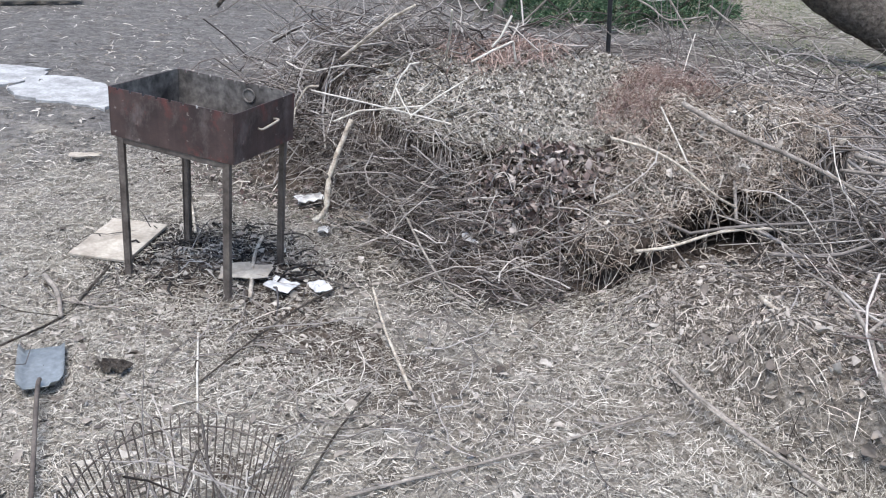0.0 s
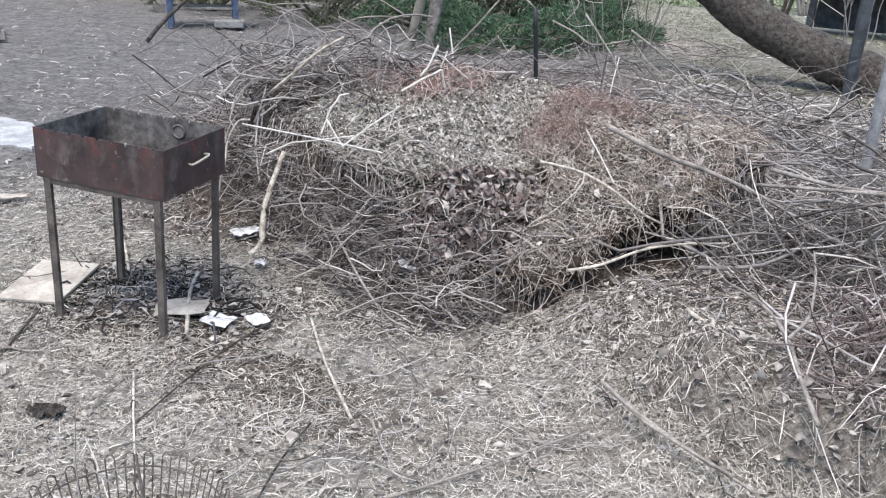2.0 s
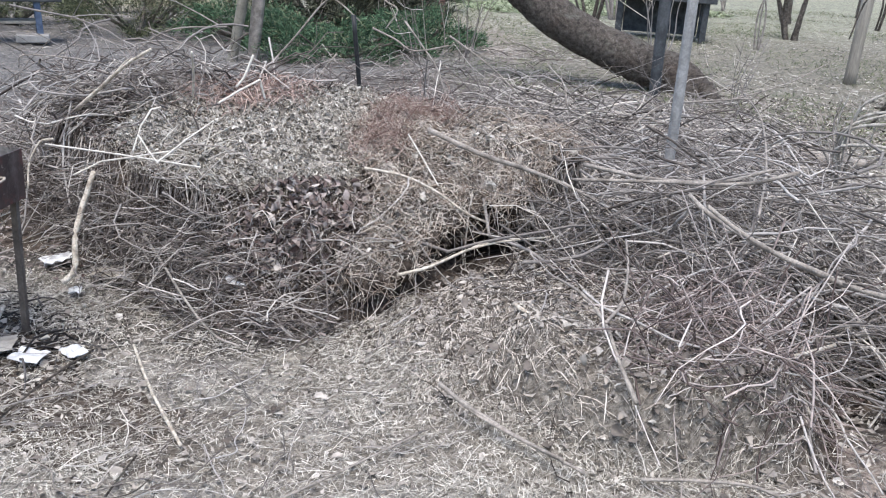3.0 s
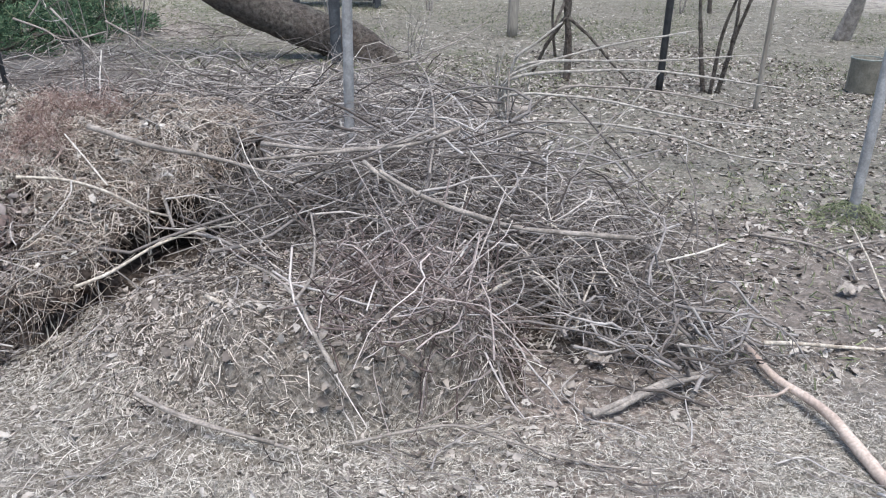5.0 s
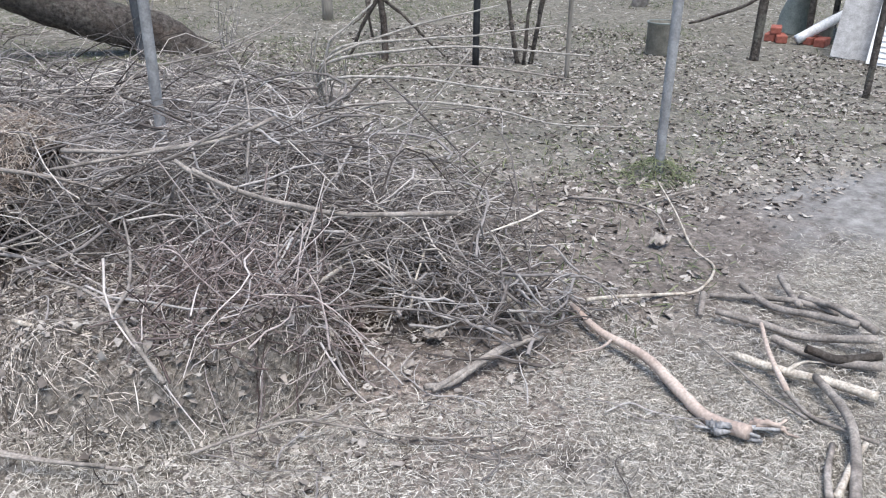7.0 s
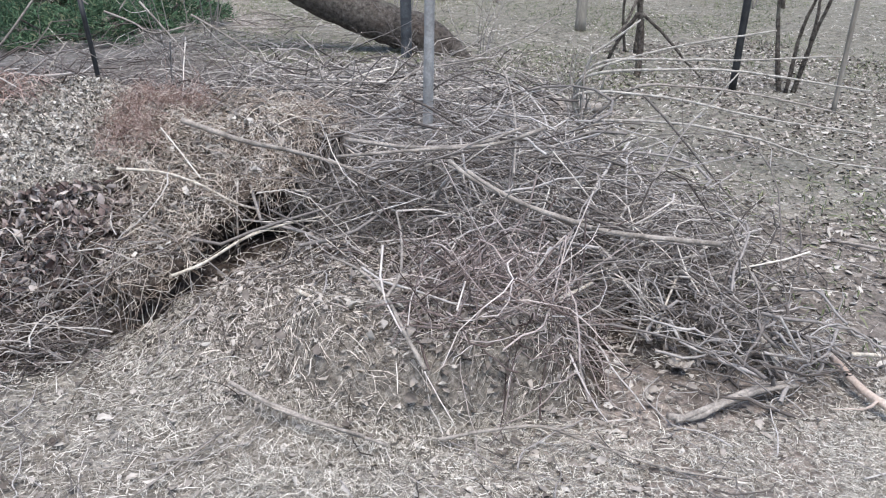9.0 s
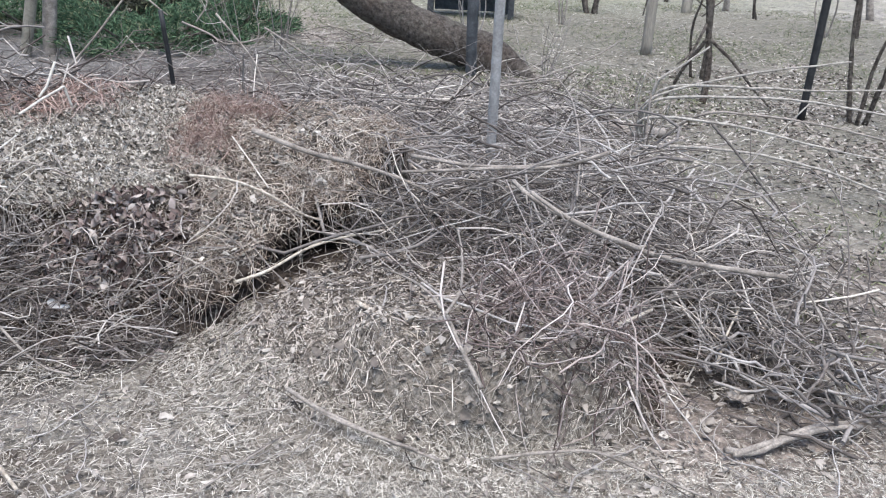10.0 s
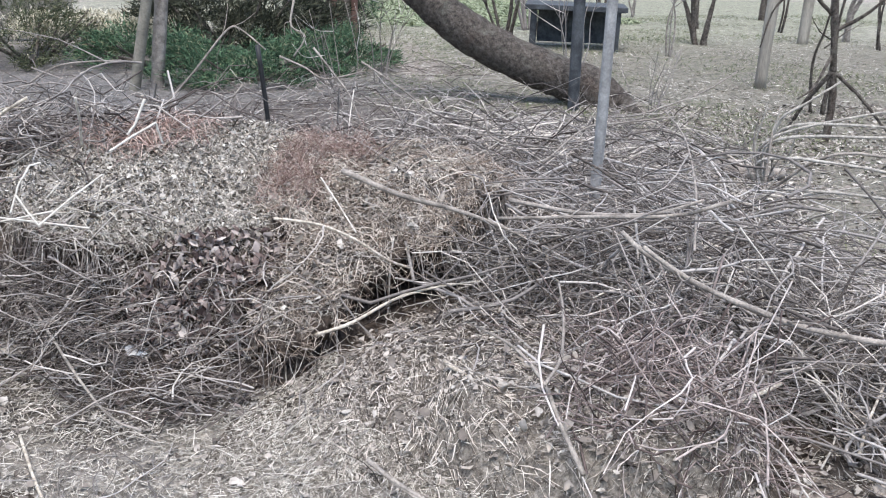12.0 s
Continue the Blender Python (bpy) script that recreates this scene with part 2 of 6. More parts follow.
def ground_material():
    m, n, l, b = material("soil_and_thatch", 0.95, spec=0.1)
    soil = ramp(n, l, noise_tex(n, l, 38, 8, rough=0.75), [(0.34, (0.10, 0.088, 0.077)), (0.5, (0.26, 0.234, 0.206)), (0.66, (0.46, 0.424, 0.382))])
    thatch = ramp(n, l, noise_tex(n, l, 75, 8, (1, 1.6, 1), 0.8), [(0.36, (0.15, 0.132, 0.105)), (0.52, (0.39, 0.355, 0.295)), (0.68, (0.64, 0.59, 0.50))])
    where = ramp(n, l, noise_tex(n, l, 2.2, 7, rough=0.7), [(0.42, (0, 0, 0)), (0.60, (1, 1, 1))])
    base = mix(n, l, where, soil, thatch)
    flakes = ramp(n, l, noise_tex(n, l, 16, 6, rough=0.8), [(0.58, (0, 0, 0)), (0.68, (0.7,) * 3)])
    base = mix(n, l, flakes, base, (0.40, 0.36, 0.31))
    damp = ramp(n, l, noise_tex(n, l, 5, 5, rough=0.7), [(0.36, (0.72,) * 3), (0.55, (1.0,) * 3)])
    base = mix(n, l, 1.0, base, damp, "MULTIPLY")
    moss = ramp(n, l, noise_tex(n, l, 0.8, 7, rough=0.7), [(0.52, (0, 0, 0)), (0.70, (0.28,) * 3)])
    base = mix(n, l, moss, base, (0.13, 0.15, 0.07))
    earth_and_shade = ramp(n, l, noise_tex(n, l, 12, 8, rough=0.75), [(0.35, (0.16, 0.15, 0.138)), (0.6, (0.30, 0.285, 0.265))])
    # Three patches under brush and heap foot: dark soil, deepened to paint in shade.
    for cx, cy, rx, ry, turn, much, earth_and_shade in ((8.8, 7.2, 9.5, 9.0, 0, 0.88, (0.152, 0.141, 0.112)), (-3.0, 9.3, 8.0, 7.2, 0, 0.92, (0.12, 0.113, 0.107)), (1.6, 6.6, 4.2, 2.4, 0, 0.75, (0.115, 0.10, 0.09)),
                                             (11.0, 21.0, 16.0, 11.0, 0, 0.85, (0.20, 0.20, 0.145)), (5.2, 0.75, 2.4, 0.62, -22, 0.9, earth_and_shade), (4.1, 11.6, 0.5, 3.0, -12, 0.6, (0.25, 0.215, 0.185)), (2.25, 1.5, 1.2, 0.85, 0, 0.95, (0.29, 0.24, 0.205)), (3.5, 1.7, 1.7, 1.2, -10, 0.85, (0.17, 0.143, 0.122)), (2.35, 3.2, 1.9, 2.0, 0, 0.8, (0.055, 0.046, 0.039)), (-0.3, 4.3, 1.5, 1.3, 0, 0.8, (0.055, 0.046, 0.039)), (0.2, 3.1, 0.95, 0.62, 0, 0.85, (0.065, 0.054, 0.047)), (-0.92, 2.93, 0.75, 0.6, -20, 0.9, (0.055, 0.049, 0.045))):
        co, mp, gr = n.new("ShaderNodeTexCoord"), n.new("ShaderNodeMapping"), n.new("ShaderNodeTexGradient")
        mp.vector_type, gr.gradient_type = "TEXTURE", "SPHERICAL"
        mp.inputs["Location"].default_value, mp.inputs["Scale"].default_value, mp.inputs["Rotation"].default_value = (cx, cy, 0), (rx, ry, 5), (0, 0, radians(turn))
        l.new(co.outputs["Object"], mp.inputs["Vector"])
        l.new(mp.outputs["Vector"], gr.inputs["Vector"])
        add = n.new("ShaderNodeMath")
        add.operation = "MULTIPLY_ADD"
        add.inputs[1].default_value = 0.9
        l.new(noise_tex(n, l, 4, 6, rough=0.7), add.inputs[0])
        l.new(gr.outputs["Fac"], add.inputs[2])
        if isinstance(earth_and_shade, tuple):
            earth_and_shade = ramp(n, l, noise_tex(n, l, 26, 9, rough=0.8), [(0.34, tuple(0.35 * c for c in earth_and_shade)), (0.5, earth_and_shade), (0.66, tuple(min(1.9 * c, 0.6) for c in earth_and_shade))])
        base = mix(n, l, ramp(n, l, add.outputs[0], [(0.52, (0, 0, 0)), (0.85, (much,) * 3)]), base, earth_and_shade)
    mottle = ramp(n, l, noise_tex(n, l, 7, 7, rough=0.75), [(0.36, (0.70,) * 3), (0.5, (1.0,) * 3), (0.64, (1.25,) * 3)])
    base = mix(n, l, 1.0, base, mottle, "MULTIPLY")
    l.new(base, b.inputs["Base Color"])
    bump(n, l, b, noise_tex(n, l, 60, 8, rough=0.7), 0.9, 0.02)
    return m


def heap_material():
    """Leaf mould, darkened to put shade into hollows and gaps; the part that slipped forward is matted hay."""
    m, n, l, b = material("leaf_mould_and_hay", 0.95, spec=0.1)
    mould = ramp(n, l, noise_tex(n, l, 30, 6), [(0.35, (0.024, 0.018, 0.015)), (0.65, (0.11, 0.086, 0.068))])
    hay = ramp(n, l, noise_tex(n, l, 60, 7, rough=0.75), [(0.34, (0.06, 0.05, 0.041)), (0.5, (0.18, 0.158, 0.132)), (0.66, (0.33, 0.296, 0.252))])
    co, mp, gr = n.new("ShaderNodeTexCoord"), n.new("ShaderNodeMapping"), n.new("ShaderNodeTexGradient")
    mp.vector_type, gr.gradient_type = "TEXTURE", "SPHERICAL"
    mp.inputs["Location"].default_value, mp.inputs["Scale"].default_value = (0.85, 1.80, 0.05), (1.25, 1.0, 4)
    l.new(co.outputs["Object"], mp.inputs["Vector"])
    l.new(mp.outputs["Vector"], gr.inputs["Vector"])
    where = ramp(n, l, gr.outputs["Fac"], [(0.05, (0, 0, 0)), (0.35, (1, 1, 1))])
    l.new(mix(n, l, where, mould, hay), b.inputs["Base Color"])
    bump(n, l, b, noise_tex(n, l, 70, 6), 1.0, 0.006)
    return m


def rust_material():
    m, n, l, b = material("rusted_sheet_steel", 0.62, 0.15, 0.35)
    base = ramp(n, l, noise_tex(n, l, 6, 6), [(0.35, (0.034, 0.023, 0.022)), (0.65, (0.080, 0.052, 0.047))])
    red = ramp(n, l, noise_tex(n, l, 6, 6, (1, 1, 0.8), 0.7), [(0.54, (0, 0, 0)), (0.64, (0.75,) * 3)])
    base = mix(n, l, red, base, (0.135, 0.042, 0.036))
    dull = ramp(n, l, noise_tex(n, l, 4.5, 6, (1, 1, 0.7), 0.75), [(0.53, (0, 0, 0)), (0.66, (0.6,) * 3)])
    base = mix(n, l, dull, base, (0.16, 0.135, 0.125))
    scale = ramp(n, l, noise_tex(n, l, 30, 5, rough=0.7), [(0.63, (0, 0, 0)), (0.70, (0.8,) * 3)])
    base = mix(n, l, scale, base, (0.30, 0.26, 0.23))
    drips = ramp(n, l, noise_tex(n, l, 40, 3, (1, 1, 0.06)), [(0.35, (0.9,) * 3), (0.65, (1.06,) * 3)])
    l.new(mix(n, l, 1.0, base, drips, "MULTIPLY"), b.inputs["Base Color"])
    bump(n, l, b, noise_tex(n, l, 50, 5), 0.45, 0.004)
    return m


def bark_material():
    m, n, l, b = material("old_dark_bark", 0.95, spec=0.1)
    base = ramp(n, l, noise_tex(n, l, 22, 7, rough=0.75), [(0.34, (0.036, 0.030, 0.027)), (0.52, (0.105, 0.090, 0.077)), (0.7, (0.20, 0.176, 0.15))])
    lichen = ramp(n, l, noise_tex(n, l, 5, 6, rough=0.7), [(0.54, (0, 0, 0)), (0.64, (0.6,) * 3)])
    base = mix(n, l, lichen, base, (0.17, 0.165, 0.135))
    red = ramp(n, l, noise_tex(n, l, 3, 5), [(0.56, (0, 0, 0)), (0.68, (0.3,) * 3)])
    base = mix(n, l, red, base, (0.12, 0.08, 0.062))
    l.new(base, b.inputs["Base Color"])
    bump(n, l, b, noise_tex(n, l, 26, 7, rough=0.7), 1.0, 0.05)
    return m


M_GROUND = ground_material()
M_HEAP = heap_material()
M_STRAW = strands("dry_straw", [(0.0, (0.08, 0.069, 0.056)), (0.35, (0.26, 0.234, 0.194)), (0.75, (0.51, 0.47, 0.402)), (1.0, (0.70, 0.655, 0.575))])
M_MOUND = strands("grey_tan_hay", [(0.0, (0.032, 0.025, 0.020)), (0.4, (0.13, 0.108, 0.09)), (0.7, (0.43, 0.375, 0.32)), (1.0, (0.72, 0.65, 0.565))])
M_HAY = strands("old_pinkish_hay", [(0.0, (0.10, 0.074, 0.058)), (0.35, (0.29, 0.227, 0.180)), (0.75, (0.51, 0.44, 0.37)), (1.0, (0.72, 0.645, 0.55))])
M_RED_HAY = strands("reddish_hay", [(0.0, (0.10, 0.055, 0.049)), (0.5, (0.29, 0.194, 0.162)), (1.0, (0.55, 0.43, 0.37))])
M_LITTER = strands("pale_leaf_litter", [(0.0, (0.16, 0.14, 0.12)), (0.4, (0.28, 0.25, 0.215)), (0.8, (0.42, 0.385, 0.335)), (1.0, (0.60, 0.57, 0.51))], scale=35)
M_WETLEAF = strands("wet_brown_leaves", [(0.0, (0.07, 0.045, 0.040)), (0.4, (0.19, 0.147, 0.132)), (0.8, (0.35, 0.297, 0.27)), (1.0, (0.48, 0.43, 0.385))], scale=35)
M_WEED = strands("brown_weed_stems", [(0.0, (0.06, 0.043, 0.039)), (0.45, (0.21, 0.165, 0.15)), (0.8, (0.41, 0.345, 0.315)), (1.0, (0.62, 0.55, 0.50))])
M_LEAF = strands("dead_leaves", [(0.0, (0.09, 0.074, 0.063)), (0.35, (0.21, 0.182, 0.157)), (0.75, (0.35, 0.312, 0.270)), (1.0, (0.50, 0.46, 0.405))], scale=35)
M_TWIG = strands("grey_brown_twigs", [(0.0, (0.047, 0.038, 0.032)), (0.35, (0.152, 0.134, 0.122)), (0.7, (0.345, 0.314, 0.288)), (1.0, (0.686, 0.620, 0.537))])
M_DARK_TWIG = strands("dark_brown_twigs", [(0.0, (0.040, 0.032, 0.028)), (0.4, (0.14, 0.117, 0.105)), (0.75, (0.31, 0.277, 0.249)), (1.0, (0.59, 0.54, 0.485))])
M_GREEN_GRASS = strands("spring_grass", [(0.0, (0.05, 0.062, 0.032)), (0.5, (0.11, 0.13, 0.065)), (1.0, (0.22, 0.23, 0.13))])
M_JUNIPER = strands("juniper_needles", [(0.0, (0.02, 0.036, 0.021)), (0.45, (0.06, 0.115, 0.062)), (0.85, (0.115, 0.19, 0.105)), (1.0, (0.21, 0.20, 0.12))])
M_BARK = plain("grey_bark", (0.16, 0.138, 0.118), (0.36, 0.318, 0.275), 0.9, scale=14, fine=120, relief=0.8, grit=0.6)
M_PALE_WOOD = plain("peeled_pale_wood", (0.30, 0.25, 0.195), (0.62, 0.555, 0.46), 0.8, scale=26, fine=110, relief=0.6, grit=0.55)
M_ORANGE_WOOD = plain("barked_orange_wood", (0.36, 0.275, 0.225), (0.55, 0.45, 0.375), 0.8, scale=6, fine=90, relief=0.5, grit=0.7)
M_TRUNK = bark_material()
M_RUST = rust_material()
M_RUST_IN = plain("sooty_steel", (0.045, 0.040, 0.037), (0.22, 0.20, 0.18), 0.85, 0.1, scale=7, fine=40, grit=0.5)
M_LEG = plain("brown_angle_iron", (0.07, 0.056, 0.048), (0.16, 0.135, 0.115), 0.75, 0.15, scale=12, fine=90)
M_GALV = plain("galvanised_steel", (0.20, 0.214, 0.218), (0.29, 0.308, 0.31), 0.45, 0.4, scale=10, fine=60, relief=0.1, spec=0.5)
M_PIPE = plain("dull_zinc_pipe", (0.21, 0.205, 0.198), (0.34, 0.335, 0.325), 0.6, 0.12, scale=12, fine=90, relief=0.1)
M_BLACK = plain("black_paint", (0.012, 0.012, 0.013), (0.03, 0.03, 0.03), 0.55, scale=15, relief=0.2)
M_BOARD = plain("weathered_board", (0.30, 0.26, 0.21), (0.48, 0.43, 0.36), 0.85, scale=6, fine=60)
M_PAPER = plain("wet_white_paper", (0.45, 0.44, 0.43), (0.70, 0.69, 0.67), 0.8, scale=10, fine=40)
M_SLAB = plain("pale_concrete", (0.25, 0.247, 0.24), (0.44, 0.437, 0.425), 0.9, scale=7, fine=50)
M_BLUE = plain("worn_blue_paint", (0.05, 0.07, 0.12), (0.10, 0.135, 0.20), 0.6, scale=9, fine=70, relief=0.2)
M_GREYWOOD = plain("weathered_grey_wood", (0.16, 0.14, 0.115), (0.33, 0.30, 0.25), 0.9, scale=6, fine=70, stretch=(1, 1, 0.15))
M_PATH = plain("trodden_grey_earth", (0.19, 0.18, 0.17), (0.32, 0.305, 0.285), 0.95, scale=5, fine=70, relief=0.5)
M_ROT = plain("grey_rotten_wood", (0.14, 0.135, 0.13), (0.42, 0.41, 0.40), 0.9, scale=30, fine=120, relief=0.9)
M_REDWOOD = plain("rotting_red_wood", (0.08, 0.045, 0.036), (0.18, 0.11, 0.085), 0.9, scale=9, fine=60)
M_BRICK = plain("red_brick", (0.22, 0.065, 0.045), (0.36, 0.12, 0.085), 0.9, scale=15, fine=120)
M_WHITE = plain("dirty_white_plastic", (0.60, 0.58, 0.55), (0.78, 0.77, 0.74), 0.5, scale=8, fine=50, relief=0.1)
M_CAN = plain("dull_brown_bucket", (0.13, 0.12, 0.095), (0.23, 0.21, 0.17), 0.7, scale=8, fine=60)
M_TARP = plain("grey_green_sacking", (0.13, 0.15, 0.13), (0.24, 0.26, 0.235), 0.85, scale=6, fine=60)
M_ROOF = plain("dark_tarred_board", (0.03, 0.033, 0.036), (0.08, 0.085, 0.09), 0.8, scale=8, fine=60)
M_DRYTUFT = strands("bleached_tuft", [(0.0, (0.22, 0.2, 0.14)), (0.5, (0.42, 0.39, 0.29)), (1.0, (0.62, 0.58, 0.46))])
M_BUSH = strands("dull_green_foliage", [(0.0, (0.03, 0.04, 0.024)), (0.5, (0.085, 0.10, 0.055)), (1.0, (0.17, 0.17, 0.10))])
M_DARKBUSH = strands("dark_conifer", [(0.0, (0.015, 0.018, 0.012)), (0.5, (0.045, 0.05, 0.032)), (1.0, (0.10, 0.10, 0.065))])
M_TONED = toned("grey_long_twigs", [(0.0, (0.095, 0.080, 0.070)), (0.4, (0.172, 0.152, 0.138)), (0.75, (0.33, 0.30, 0.275)), (1.0, (0.47, 0.435, 0.40))])
M_ASH = strands("charcoal_and_ash", [(0.0, (0.012, 0.011, 0.011)), (0.6, (0.04, 0.036, 0.034)), (0.9, (0.10, 0.092, 0.088)), (1.0, (0.36, 0.35, 0.34))], scale=40)
M_FARLEAF = strands("flat_pale_litter", [(0.0, (0.09, 0.076, 0.062)), (0.5, (0.22, 0.197, 0.165)), (0.88, (0.38, 0.35, 0.30)), (1.0, (0.58, 0.55, 0.49))])
M_WHITE_STALK = plain("bleached_stalk", (0.42, 0.38, 0.325), (0.66, 0.62, 0.55), 0.75, scale=26, fine=110, relief=0.3, grit=0.75)
M_WHIP = plain("pale_grey_whip_bark", (0.22, 0.20, 0.172), (0.46, 0.425, 0.37), 0.8, scale=26, fine=110, relief=0.4, grit=0.6)
M_DEADLEAF = plain("pale_dead_leaf", (0.20, 0.175, 0.15), (0.38, 0.34, 0.295), 0.85, scale=25, fine=90)
M_LAWN = strands("green_lawn", [(0.0, (0.12, 0.15, 0.085)), (0.5, (0.22, 0.255, 0.15)), (1.0, (0.36, 0.38, 0.26))])

# ---------------------------------------------------------------- ground and heap
def sheet(name, xs, ys, height):
    gx, gy = np.meshgrid(xs, ys)
    z = height(gx, gy)
    verts = np.stack([gx, gy, z], -1).reshape(-1, 3)
    w = len(xs)
    i, j = np.meshgrid(np.arange(w - 1), np.arange(len(ys) - 1))
    a = (j * w + i).ravel()
    return verts, np.stack([a, a + 1, a + 1 + w, a + w], -1)


def graded(lo, hi, near_lo, near_hi, fine, coarse):
    near = np.arange(near_lo, near_hi, fine)
    left = near_lo - np.cumsum(np.geomspace(fine, coarse, 60))
    right = near_hi + np.cumsum(np.geomspace(fine, coarse, 60))
    xs = np.concatenate([left[left > lo][::-1], near, right[right < hi]])
    return np.concatenate([[lo], xs, [hi]])


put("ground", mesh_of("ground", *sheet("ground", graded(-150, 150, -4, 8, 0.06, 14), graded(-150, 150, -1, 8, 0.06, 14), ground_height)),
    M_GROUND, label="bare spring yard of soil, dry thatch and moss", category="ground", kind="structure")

hv, hf = sheet("heap", np.arange(-1.3, 3.4, 0.025), np.arange(1.4, 5.3, 0.025), lambda x, y: heap_body(x, y) - 0.015)
keep = (hv[hf][:, :, 2] > ground_height(hv[hf][:, :, 0], hv[hf][:, :, 1]) - 0.04).any(1)
put("compost_heap", mesh_of("compost_heap", hv, hf[keep]), M_HEAP, label="heap of rotting leaves and hay in the yard", category="compost heap", kind="stuff")


def scatter(n, x0, x1, y0, y1, density):
    """Up to n places in the rectangle, kept by density(x, y) from 0 to 1."""
    x, y = rng.uniform(x0, x1, n), rng.uniform(y0, y1, n)
    k = rng.uniform(0, 1, n) < density(x, y)
    return x[k], y[k]


def blades(x, y, height, length, width, lift, bend=0.6, sections=4, heading=None):
    """Dry stalks that lie along a surface, a little arched."""
    n = len(x)
    a = rng.uniform(0, 2 * np.pi, n) if heading is None else heading
    e = 0.03
    gx, gy = (height(x + e, y) - height(x - e, y)) / (2 * e), (height(x, y + e) - height(x, y - e)) / (2 * e)
    steep = np.hypot(gx, gy)
    along = np.arctan2(gx, -gy) + rng.normal(0, 1, n) * np.where(steep > 1.0, 0.4, 0.75) + np.pi * (rng.uniform(0, 1, n) < 0.5)
    a = np.where(steep > 0.45, along, a)
    L = length * rng.uniform(0.5, 1.5, n) / np.sqrt(1 + (gx * np.cos(a) + gy * np.sin(a)) ** 2)
    turn = rng.normal(0, bend, n)
    k = np.linspace(0, 1, sections)
    ang = a[:, None] + turn[:, None] * k
    step = L[:, None] / (sections - 1)
    px = x[:, None] + np.cumsum(np.cos(ang) * step, 1) - np.cos(ang[:, :1]) * step
    py = y[:, None] + np.cumsum(np.sin(ang) * step, 1) - np.sin(ang[:, :1]) * step
    up = lift * rng.uniform(0.1, 1, n)[:, None] * np.sin(np.pi * np.clip(k + rng.uniform(-0.2, 0.4, n)[:, None], 0, 1)) + 0.003
    base = height(x, y)[:, None]
    away = np.hypot(px - x[:, None], py - y[:, None])
    pz = base + np.clip(height(px, py) - base, -1.0 * away, 1.1 * away) + up
    w = width * rng.uniform(0.6, 1.4, n)[:, None] * np.array([0.8] + [1.0] * (sections - 2) + [0.35])
    roll = rng.uniform(-0.7, 0.7, n)[:, None]
    sx, sy, sz = -np.sin(ang) * w * np.cos(roll), np.cos(ang) * w * np.cos(roll), w * np.sin(roll)
    left = np.stack([px - sx, py - sy, pz - sz], -1)
    right = np.stack([px + sx, py + sy, pz + sz], -1)
    verts = np.stack([left, right], 2).reshape(-1, 3)
    i = (np.arange(n) * sections * 2)[:, None]
    j = (np.arange(sections - 1) * 2)[None]
    f = i + j
    return verts, np.stack([f, f + 1, f + 3, f + 2], -1).reshape(-1, 4)


def leaves(x, y, height, size, lift, upright=0.5, crumple=1.0):
    """Curled dead leaves, each a folded blade with a pointed tip."""
    n = len(x)
    u = np.array([0, 0.3, 0.7, 1.0, 0.7, 0.3, 0.35, 0.7])
    v = np.array([0, 0.34, 0.26, 0, -0.26, -0.34, 0, 0])
    s = size * rng.uniform(0.5, 1.5, n)
    curl, fold = crumple * rng.uniform(-1.2, 1.7, n), crumple * rng.uniform(-0.8, 1.2, n)
    lx = (u - 0.5)[None] * s[:, None]
    ly = v[None] * s[:, None] * rng.uniform(0.3, 1.05, n)[:, None]
    lx = lx + rng.normal(0, 0.09, lx.shape) * s[:, None]
    ly = ly + rng.normal(0, 0.07, ly.shape) * s[:, None]
    lz = rng.normal(0, 0.05, lx.shape) * s[:, None] + (curl[:, None] * (u - 0.5)[None] ** 2 + fold[:, None] * np.abs(v)[None]) * s[:, None]
    a = rng.uniform(0, 2 * np.pi, n)[:, None]
    t = rng.normal(0, upright, n)[:, None]
    r = rng.normal(0, upright, n)[:, None]
    ly, lz = ly * np.cos(r) - lz * np.sin(r), ly * np.sin(r) + lz * np.cos(r)
    lx, lz = lx * np.cos(t) - lz * np.sin(t), lx * np.sin(t) + lz * np.cos(t)
    px, py = x[:, None] + lx * np.cos(a) - ly * np.sin(a), y[:, None] + lx * np.sin(a) + ly * np.cos(a)
    pz = height(x, y)[:, None] + lz - lz.min(1, keepdims=True) * 0.6 + lift * rng.uniform(0, 1, n)[:, None]
    verts = np.stack([px, py, pz], -1).reshape(-1, 3)
    t3 = np.array([[0, 1, 6], [1, 2, 6], [2, 7, 6], [2, 3, 7], [3, 4, 7], [4, 5, 7], [5, 6, 7], [5, 0, 6]])
    return verts, ((np.arange(n) * 8)[:, None, None] + t3[None]).reshape(-1, 3)


